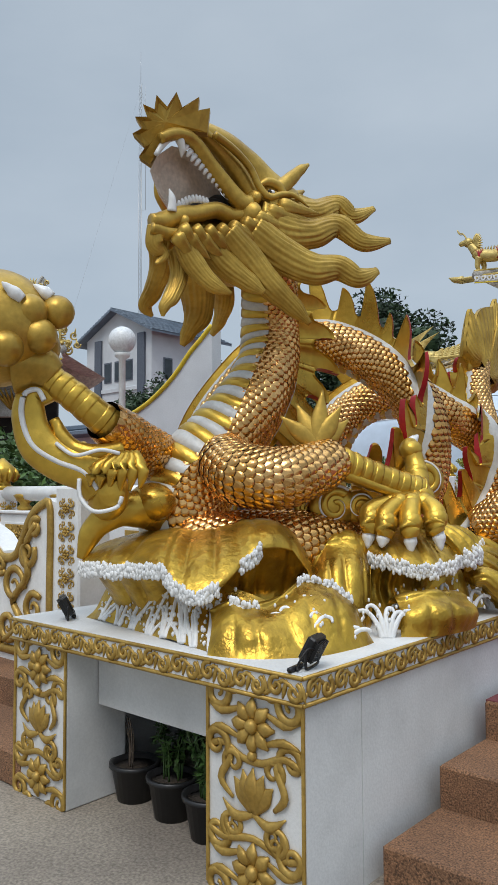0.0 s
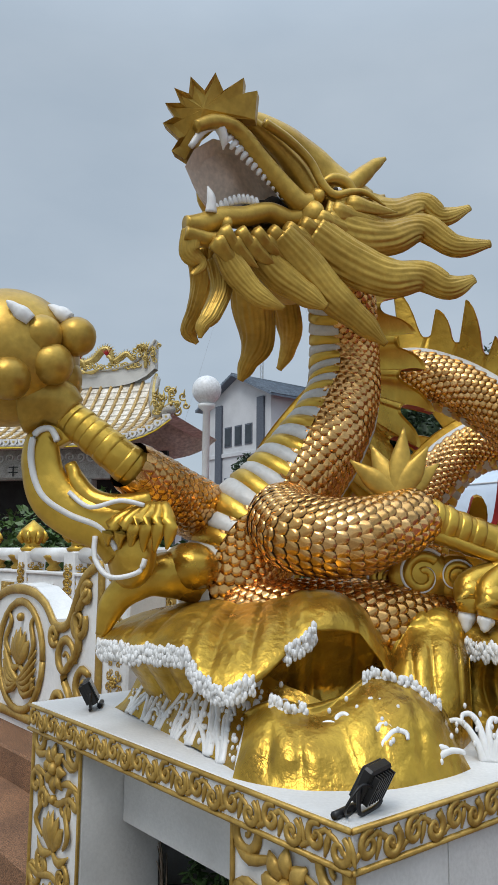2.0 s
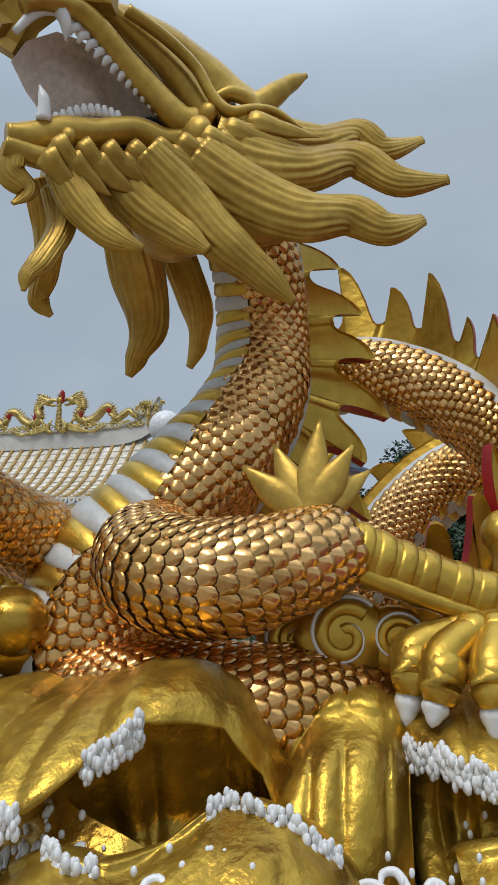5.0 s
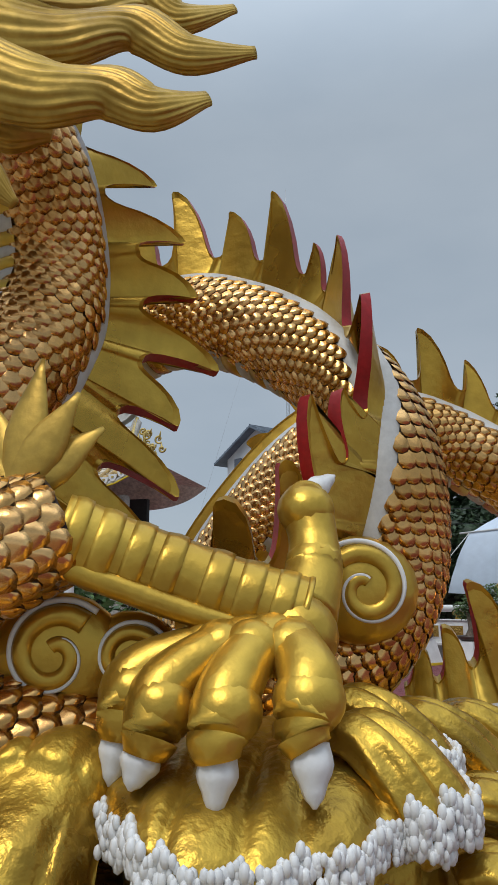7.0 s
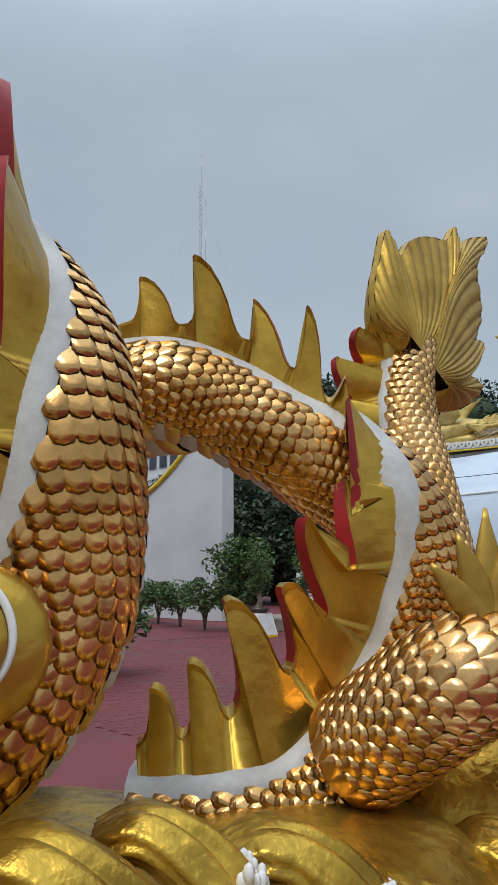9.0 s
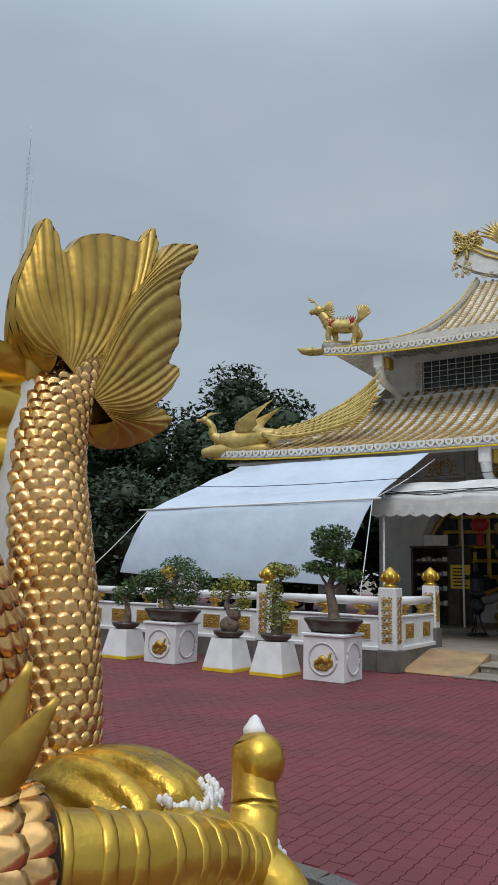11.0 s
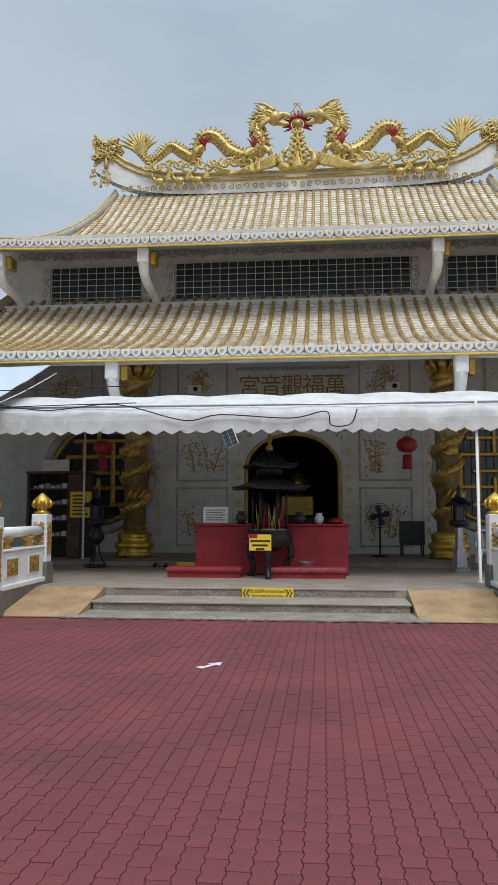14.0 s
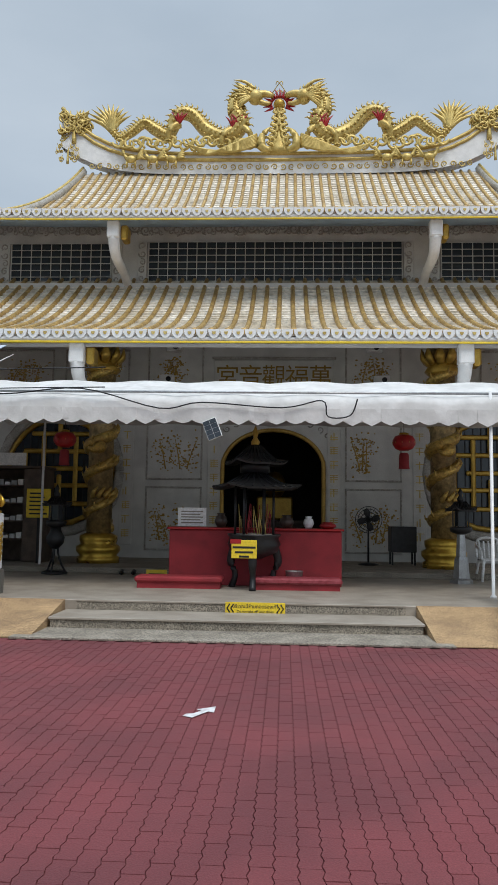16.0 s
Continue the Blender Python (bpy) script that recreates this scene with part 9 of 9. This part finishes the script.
q = G().box(-3.9, 3.9, -1.9, -1.6, 3.3, 4.2, 0, 0.02)
for k in range(24):
    scroll(q, (-3.7 + k * 0.32, -1.905, 3.95), (1, 0, 0), (0, 0, 1), 0.14, 1.3, 0.028, 1 if k % 2 else -1, 1, k)
part("lintel", q, [CARVE, FACADE], pav, "carved grey lintel")
q = G().box(-1.6, 1.6, -1.96, -1.90, 3.35, 3.75, 0)
rg = random.Random(9)
for k in range(4):
    glyph(q, -1.05 + 0.7 * k, -1.965, 3.55, 0.3, rg, 1)
part("name_board", q, [CARVE, INK], pav)
for x in (-3.7, -1.9, 1.9, 3.7):
    part("post", G().box(x - 0.22, x + 0.22, -1.95, -1.5, 0, 3.298, 0, 0.02), CARVE, pav)
# inner wall painted near black for the shade within the pavilion
part("inner_wall", G().box(-3.9, 3.9, -0.4, -0.2, 0, 4.3), DARK, pav)
part("floor_slab", G().box(-4.4, 4.4, -2.4, 2.2, 0, 0.25), GRANITE, pav)
for x in (3.1, -3.1):
    q = G()
    for k in range(7):
        q.tube([(x, -1.8, 3.4), (x + 0.1 * (k - 3), -2.0, 3.8), (x + 0.16 * (k - 3), -2.2, 4.1)], [0.05, 0.05, 0.01], 0, 5, 2)
    part("gilt_bracket", q, GOLD2, pav)
pav.matrix_basis = Matrix.Translation((-21.5, 6.9, 0)) @ Matrix.Rotation(radians(39.3), 4, "Z")
PM = pav.matrix_basis @ Matrix.Translation((0, -0.1, 6.95))
ridge_dragon(PM, "bronzed roof dragon on a pavilion ridge", s=0.50)
ridge_dragon(PM @ Matrix.Rotation(math.pi, 4, "Z") @ Matrix.Diagonal((1, -1, 1, 1)), "bronzed roof dragon on a pavilion ridge", s=0.50)
flaming_pearl(PM @ Vector((0, 0, 0)), 0.55)
for x in (3.25, -3.25):
    scroll_cluster(PM @ Vector((x * 0.94, -0.1, 0.15)), (0.77, 0.63, 0), 22, 0.38, 5, "gilded openwork cloud ornament on a pavilion ridge end")
for x in (4.55, -4.55):
    scroll_cluster(pav.matrix_basis @ Vector((x, -2.3, 5.1)), (0.77, 0.63, 0), 24, 0.45, 7, "gilded openwork cloud ornament on a pavilion eave corner")

# ---- left flank: lotus wall, balustrade, lamp, hedge ----
lw = thing("lotus_wall", "white scrolled side wall with gilded lotus roundel relief", "wall panel", (0, 0, 0))
prof = [(-6.4, -0.25), (-3.62, -0.25), (-3.62, 1.12), (-3.80, 1.16), (-3.98, 1.06), (-4.12, 0.84), (-4.22, 0.72), (-4.42, 0.70), (-4.60, 0.84), (-4.85, 0.93), (-5.15, 0.95), (-5.45, 0.92), (-5.7, 0.82), (-5.9, 0.6), (-6.4, 0.5)]
part("wall_body", G().plate(prof, (0, -0.65, 0), (1, 0, 0), (0, 0, 1), 0.20, 0), WHITEP, lw)
q = G()
edge = [(x, -0.76, z - 0.05) for x, z in prof[2:]]
q.tube([(-3.70, -0.76, -0.12), (-3.70, -0.76, 0.5)] + [(min(x, -3.70), y, z) for x, y, z in edge], 0.04, 0, 6, 3, 0.6, (0, 1, 0))
q.tube([(-3.7, -0.76, -0.12), (-5.0, -0.76, -0.12), (-6.3, -0.76, -0.12)], 0.04, 0, 6, 2, 0.6, (0, 1, 0))
q.tube([(-5.08 + 0.46 * math.cos(a * math.pi / 12), -0.765, 0.36 + 0.44 * math.sin(a * math.pi / 12)) for a in range(25)], 0.035, 0, 6, 1, 0.6, (0, 1, 0))
part("gilt_edge", q, GOLDM, lw)
q = G()
lotus(q, (-5.08, -0.765, 0.38), (1, 0, 0), (0, 0, 1), 0.34)
for k in range(5):
    for s_ in (-1, 1):
        q.tube([(-5.08, -0.77, 0.15), (-5.08 + s_ * 0.17, -0.775, 0.06 + 0.05 * k), (-5.08 + s_ * 0.34, -0.77, 0.15 + 0.07 * k)], [0.02, 0.032, 0.008], 0, 6, 3)
part("lotus_roundel", q, GOLDM, lw, "gilded lotus in a roundel")
q = G()
for x, z, r, h in ((-4.22, 0.42, 0.17, 1), (-4.02, 0.70, 0.12, -1), (-3.92, 0.25, 0.14, 1), (-4.3, 0.08, 0.14, -1), (-3.90, 0.92, 0.08, 1), (-4.05, 0.0, 0.10, 1), (-4.5, -0.02, 0.09, 1), (-4.42, 0.58, 0.08, -1), (-5.75, 0.1, 0.16, 1), (-5.8, 0.5, 0.12, -1)):
    scroll(q, (x, -0.765, z), (1, 0, 0), (0, 0, 1), r, 1.4, 0.032, h, 0, x * 3)
q.tube([(-4.35, -0.77, -0.05), (-4.1, -0.77, 0.12), (-4.22, -0.77, 0.3), (-4.0, -0.77, 0.52), (-4.05, -0.77, 0.75), (-3.88, -0.77, 0.95)], 0.03, 0, 6, 4)
part("vine_relief", q, GOLDM, lw, "gilded vine scroll")
pw = part("end_post", G().box(-3.60, -3.28, -0.78, -0.48, -0.25, 1.25, 0, 0.015), WHITEP, lw)
q = G()
bud(q, (-3.44, -0.63, 1.25), 0.95)
part("lotus_bud", q, GOLD, pw, "gilded lotus bud finial")
q = G()
for k in range(7):
    flower(q, (-3.44, -0.785, 0.0 + 0.18 * k), (1, 0, 0), (0, 0, 1), 0.085)
part("post_relief", q, GOLDM, pw)
bal3 = thing("balustrade", "white stair balustrade with gilded balusters and lotus bud posts", "balustrade", (0, 0, 0), "forecourt balustrades")
for x in (-6.6, -7.9, -9.4):
    rail_post(x, 0.5, 0.0, 1.22, bal3, 0.26)
rail_bay((-7.77, 0.5), (-6.73, 0.5), 0.0, bal3, 1.25, True)
rail_bay((-9.27, 0.5), (-8.03, 0.5), 0.0, bal3, 1.25, True)
rail_bay((-6.47, 0.5), (-3.6, 0.5), 0.0, bal3, 1.25, True)


def globe_lamp(x, y, h):
    e = thing("globe_lamp", "white opal globe lamp on a slim white post", "street lamp", (x, y, 0), "globe lamps")
    part("post", G().lathe([(0.10, 0), (0.10, 0.1), (0.045, 0.16), (0.04, h - 0.22), (0.09, h - 0.18), (0.10, h - 0.14)], (0, 0, 0), 14), WHITEP, e)
    part("globe", G().ball((0, 0, h + 0.02), 0.165, 0, 22, 14), GLOBE, e)


globe_lamp(-5.58, 1.47, 3.0)
globe_lamp(-14.2, 4.2, 2.6)


def shrub(name, label, cat, c, rad, n, size, leafm, seed, grp="", trunkh=0.0):
    r_ = random.Random(seed)
    e = thing(name, label, cat, (c[0], c[1], 0), grp)
    q_ = G()
    for k in range(7):
        a = k * 0.9
        q_.tube([(0, 0, 0), (0.15 * rad[0] * math.cos(a), 0.15 * rad[1] * math.sin(a), c[2] * 0.6), (0.5 * rad[0] * math.cos(a), 0.5 * rad[1] * math.sin(a), c[2])], [0.06 * rad[2], 0.04 * rad[2], 0.015 * rad[2]], 0, 6, 3)
    part("trunk", q_, BARK, e)
    q_ = G()
    for k in range(40):
        v = Vector((r_.gauss(0, 1), r_.gauss(0, 1), r_.gauss(0, 1))).normalized() * r_.uniform(0.45, 1.0)
        cc = Vector((v.x * rad[0], v.y * rad[1], c[2] + v.z * rad[2]))
        s_ = r_.uniform(0.28, 0.44)
        leaf_cloud(q_, cc, (rad[0] * s_, rad[1] * s_, rad[2] * s_), n // 40, size, r_)
        # solid leaf-coloured balls added in tree crowns, standing in for shaded foliage
        if rad[2] > 2:
            q_.ball(cc, (rad[0] * s_ * 0.5, rad[1] * s_ * 0.5, rad[2] * s_ * 0.5), 0, 9, 6)
    part("crown", q_, leafm, e)


shrub("hedge", "dense green broad-leaved hedge bush", "hedge", (-12.6, 3.4, 1.2), (2.6, 1.3, 1.3), 5200, 0.10, LEAF, 1, "forecourt bushes")
shrub("hedge", "dense green broad-leaved hedge bush", "hedge", (-17.0, 2.0, 1.4), (2.6, 1.5, 1.4), 4200, 0.11, LEAF, 2, "forecourt bushes")
shrub("hedge", "dense green broad-leaved hedge bush", "hedge", (-9.8, 5.4, 0.9), (1.2, 1.2, 0.9), 2600, 0.08, LEAF, 3, "forecourt bushes")
for k, (x, y, z, rx, rz) in enumerate(((-27.5, 33, 7.2, 4.2, 5.6), (-22.5, 34, 7.0, 4.6, 5.4), (-18.0, 35, 4.6, 4.0, 4.0), (-32, 32, 5.8, 4.0, 4.8), (-24, 29, 3.4, 4.0, 3.4), (-37, 31, 5.0, 4.0, 4.4), (-17.5, 30, 2.6, 2.8, 2.8), (-14, 38, 4.2, 3.5, 3.4), (-29.5, 28, 3.0, 3.8, 3.2))):
    shrub("tree", "tall dark leafy tree behind the temple yard", "tree", (x, y, z * 0.97), (rx * 1.05, rx * 0.85, rz * 0.92), 24000, 0.17, LEAFD, 30 + k, "dark trees")
shrub("conical_shrub", "clipped conical juniper in the forecourt", "shrub", (-14.6, 13.4, 1.55), (0.85, 0.85, 0.95), 4200, 0.07, LEAF, 50, "forecourt bushes")
for k in range(4):
    shrub("potted_shrub", "round leafy forecourt shrub", "shrub", (-15.8 - 1.6 * k, 13.2 + 0.4 * k, 0.9), (0.7, 0.6, 0.45), 1500, 0.06, LEAF, 60 + k, "forecourt bushes")

# plants under the plinth
for k, (x, y, h) in enumerate(((-2.08, -1.22, 0.22), (-1.72, -1.24, 0.23), (-1.38, -1.28, 0.23))):
    e = thing("plastic_pot", "black plastic nursery pot with a weedy plant", "plant pot", (x, y, LOW), "pots under the plinth")
    part("pot_body", G().lathe([(0.105, 0), (0.14, h - 0.03), (0.155, h - 0.025), (0.155, h), (0.135, h), (0.125, h - 0.05)], (0, 0, 0), 24), PLASTIC, e)
    part("soil", G().lathe([(0.13, h - 0.03), (0.01, h - 0.02)], (0, 0, 0), 14), SOIL, e)
    r_ = random.Random(k)
    ql, qs = G(), G()
    for j in range((5, 14, 14)[k]):
        a, ln = r_.uniform(0, 6.28), r_.uniform(0.12, 0.34)
        dx, dy = math.cos(a) * ln * 0.4, math.sin(a) * ln * 0.4
        qs.tube([(0.05 * math.cos(a), 0.05 * math.sin(a), h - 0.03), (dx * 0.6, dy * 0.6, h + ln * 0.6), (dx, dy, h + ln)], [0.005, 0.004, 0.002], 0, 5, 3)
        if k:
            for m in range(16):
                t = r_.uniform(0.3, 1)
                p = Vector((dx * t, dy * t, h + ln * t))
                v = Vector((r_.gauss(0, 1), r_.gauss(0, 1), r_.gauss(0, 0.5))).normalized() * 0.03
                u = v.cross(Vector((0, 0, 1))) * 0.45
                ql.add([p, p + v + u, p + v * 2.0, p + v - u], [(0, 1, 2, 3)])
    if k == 2:
        for j in range(4):
            ql.tube([(0, 0.02 * j, h), (0.05 * j - 0.12, -0.05, h + 0.3), (0.12 - 0.07 * j, -0.1, h + 0.38 - 0.05 * j)], [0.012, 0.014, 0.003], 0, 5, 4, 0.3)
    part("stems", qs, BARK if k == 0 else LEAF, e)
    if ql.v:
        part("leaves", ql, LEAF, e)

# ---- neighbouring house, mast, white gable ----
hs = thing("house", "white three-storey gabled house with grey cladding", "house", (-55.6, 41, 0))
HW, HD, HE, HA = 4.9, 9.0, 16.0, 18.3
q = G()
poly = [(-HW, LOW), (HW, LOW), (HW, HE), (0, HA), (-HW, HE)]
vs = [(x, 0, z) for x, z in poly] + [(x, HD, z) for x, z in poly]
q.add(vs, [(0, 1, 2, 3, 4), (9, 8, 7, 6, 5), (0, 5, 6, 1), (1, 6, 7, 2), (2, 7, 8, 3), (3, 8, 9, 4), (4, 9, 5, 0)])
part("wall", q, HOUSEW, hs)
q = G()
for s_ in (-1, 1):
    a, b = Vector((0, -0.9, HA + 0.12)), Vector((s_ * (HW + 1.1), -0.9, HE - 0.4))
    vs = [a, b, b + Vector((0, HD + 1.5, 0)), a + Vector((0, HD + 1.5, 0))]
    q.add(vs + [p - Vector((0, 0, 0.22)) for p in vs], [(0, 1, 2, 3), (7, 6, 5, 4), (0, 4, 5, 1), (1, 5, 6, 2), (2, 6, 7, 3)])
    for k in range(14):
        f = k / 13
        q.tube([a.lerp(b, f) + Vector((0, 0, 0.03)), a.lerp(b, f) + Vector((0, HD + 1.5, 0.03))], 0.06, 0, 4, 1)
part("roof", q, ROOFB, hs, "blue-grey ribbed roof")
for x in (-2.9, 3.6):
    part("cladding_strip", G().box(x - 0.5, x + 0.5, -0.25, -0.01, LOW, HE - 0.3, 0, 0.03), HOUSEG, hs, "dark grey vertical cladding")
part("string_course", G().box(-HW - 0.1, HW + 0.1, -0.15, 0.0, 10.4, 10.8, 0, 0.03).box(HW, HW + 0.15, 0.02, HD, 10.4, 10.8, 0, 0.03), HOUSEW, hs)
for z in (7.4, 12.4, 2.6):
    for x in (-1.5, 0.1, 1.7):
        w_ = part("window", G().box(x - 0.55, x + 0.55, -0.06, -0.01, z - 1.0, z + 1.0), HOUSEG, hs)
        part("pane", G().box(x - 0.42, x + 0.42, -0.09, -0.062, z - 0.86, z + 0.86), WINDOW, w_)
    for y in (2.0, 4.6, 7.2):
        w_ = part("window", G().box(HW + 0.01, HW + 0.06, y - 0.55, y + 0.55, z - 1.0, z + 1.0), HOUSEG, hs)
        part("pane", G().box(HW + 0.062, HW + 0.09, y - 0.42, y + 0.42, z - 0.86, z + 0.86), WINDOW, w_)
hs2 = thing("shop_house", "low white shop house with a dark ribbed roof", "house", (-40, 24, 0), "low houses")
part("wall", G().box(-9, 9, 0, 6, LOW, 4.4), HOUSEW, hs2)
part("roof", G().box(-9.6, 9.6, -1.6, 6.3, 4.41, 4.7, 0, 0.05).box(-9.6, 9.6, 0.5, 6.3, 5.0, 5.3, 0, 0.05), ROOFB, hs2)
for k in range(6):
    w_ = part("window", G().box(-8 + k * 2.8, -6 + k * 2.8, -0.05, -0.01, 1.6, 3.4), HOUSEG, hs2)
    part("pane", G().box(-7.85 + k * 2.8, -7.05 + k * 2.8, -0.08, -0.052, 1.75, 3.25).box(-6.95 + k * 2.8, -6.15 + k * 2.8, -0.08, -0.052, 1.75, 3.25), WINDOW, w_)
hs3 = thing("shrine_gable", "white curved shrine gable with a yellow coping", "building", (-22.0, 16.5, 0))
prof = [(-2.0, 0), (3.4, 0), (3.4, 7.4), (2.9, 7.0), (2.2, 6.5), (1.2, 5.6), (-0.2, 4.75), (-1.4, 4.3), (-2.0, 4.2)]
part("gable_wall", G().plate(prof, (0, 0, 0), (1, 0, 0), (0, 0, 1), 0.5, 0), HOUSEW, hs3)
part("coping", G().tube([(x, -0.27, z + 0.06) for x, z in prof[2:]], 0.10, 0, 6, 3), YELLOW, hs3, "yellow coping")
mst = thing("radio_mast", "tall guyed lattice radio mast", "mast", (-120, 97.8, 0))
q = G()
H_ = 88.0
for k in range(3):
    a = radians(120 * k)
    q.tube([(0.38 * math.cos(a), 0.38 * math.sin(a), LOW), (0.38 * math.cos(a), 0.38 * math.sin(a), H_)], 0.055, 0, 4, 1)
for j in range(60):
    z0, z1 = 20 + j * H_ * 0.77 / 60, 20 + (j + 1) * H_ * 0.77 / 60
    for k in range(3):
        a, b = radians(120 * (k + j)), radians(120 * (k + j + 1))
        q.tube([(0.38 * math.cos(a), 0.38 * math.sin(a), z0), (0.38 * math.cos(b), 0.38 * math.sin(b), z1)], 0.03, 0, 3, 1)
part("lattice", q, STEEL, mst)
part("aerial", G().tube([(0, 0, H_), (0, 0, H_ + 7)], 0.05, 0, 4, 1), STEEL, mst)
for k in range(3):
    a = radians(120 * k + 20)
    part("guy_wire", G().tube([(0.3 * math.cos(a), 0.3 * math.sin(a), H_ - 2), (26 * math.cos(a), 26 * math.sin(a), 0)], 0.02, 0, 3, 1), STEEL, mst)
part("aerial_bracket", G().tube([(0.4, 0, 60), (1.6, 0, 60), (1.6, 0, H_ - 1)], 0.05, 0, 4, 1), STEEL, mst)
# ---- interlocking pavers ----
PL, PW_ = 0.225, 0.1125


def paver_outline(inset):
    a = 0.007
    bot_ = [(0, 0), (PL / 8, a), (PL * 3 / 8, -a), (PL / 2, 0), (PL * 5 / 8, a), (PL * 7 / 8, -a), (PL, 0)]
    pts_ = [(x, y) for x, y in bot_] + [(x, y + PW_) for x, y in reversed(bot_)]
    cx_, cy_ = PL / 2, PW_ / 2
    return [((x - cx_) * (1 - 2 * inset / PL), (y - cy_) * (1 - 2 * inset / PW_)) for x, y in pts_]


o_in, o_out = paver_outline(0.0032), paver_outline(0.0012)
pv, pf = [], []
near = []
rg = random.Random(12)
ny = int(12.4 / PL)
for i in range(int(21.6 / PW_)):
    x = -13.9 + i * PW_
    for j in range(ny):
        y = 3.95 + j * PL + (PL / 2 if i % 2 else 0)
        if y > 15.6 or (x < -0.3 and y < 4.98 + 0.10 * max(-1.2, min(0.0, -1.6 - x)) - 0.42 * max(0.0, x + 1.6) and x > -3.0):
            continue
        if -5.1 < x < 2.8 and y > 14.1:
            continue
        z = rg.uniform(-0.0012, 0.0018)
        if -1.15 < x < 0.95 and 6.4 < y < 8.0 and len(near) < 298:
            near.append((x, y, z))
            continue
        if x < -9 and y < 9 and (i + j) % 1:
            continue
        tx, ty = rg.uniform(-0.006, 0.006), rg.uniform(-0.006, 0.006)
        o = len(pv)
        n = len(o_in)
        for px_, py_ in o_in:
            pv.append((x - py_, y + px_, z - py_ * tx + px_ * ty))
        for px_, py_ in o_out:
            pv.append((x - py_, y + px_, z - 0.011))
        pf.append(tuple(range(o, o + n)))
        for k in range(n):
            pf.append((o + k, o + n + k, o + n + (k + 1) % n, o + (k + 1) % n))
pavement = bpy.data.objects["pavement"]
me = bpy.data.meshes.new("paver_field")
me.from_pydata(pv, [], pf)
me.materials.append(PAVER)
pfo = new("paver_field", me)
pfo.parent = pavement
tagged(pfo, "dark red interlocking concrete pavers", kind="stuff")
me1 = bpy.data.meshes.new("paver")
n = len(o_in)
me1.from_pydata([(-b, a, 0) for a, b in o_in] + [(-b, a, -0.011) for a, b in o_out], [], [tuple(range(n))] + [(k, n + k, n + (k + 1) % n, (k + 1) % n) for k in range(n)])
me1.materials.append(PAVER1)
for x, y, z in near:
    o = new("paver", me1)
    o.parent = pavement
    o.location = (x, y, z)
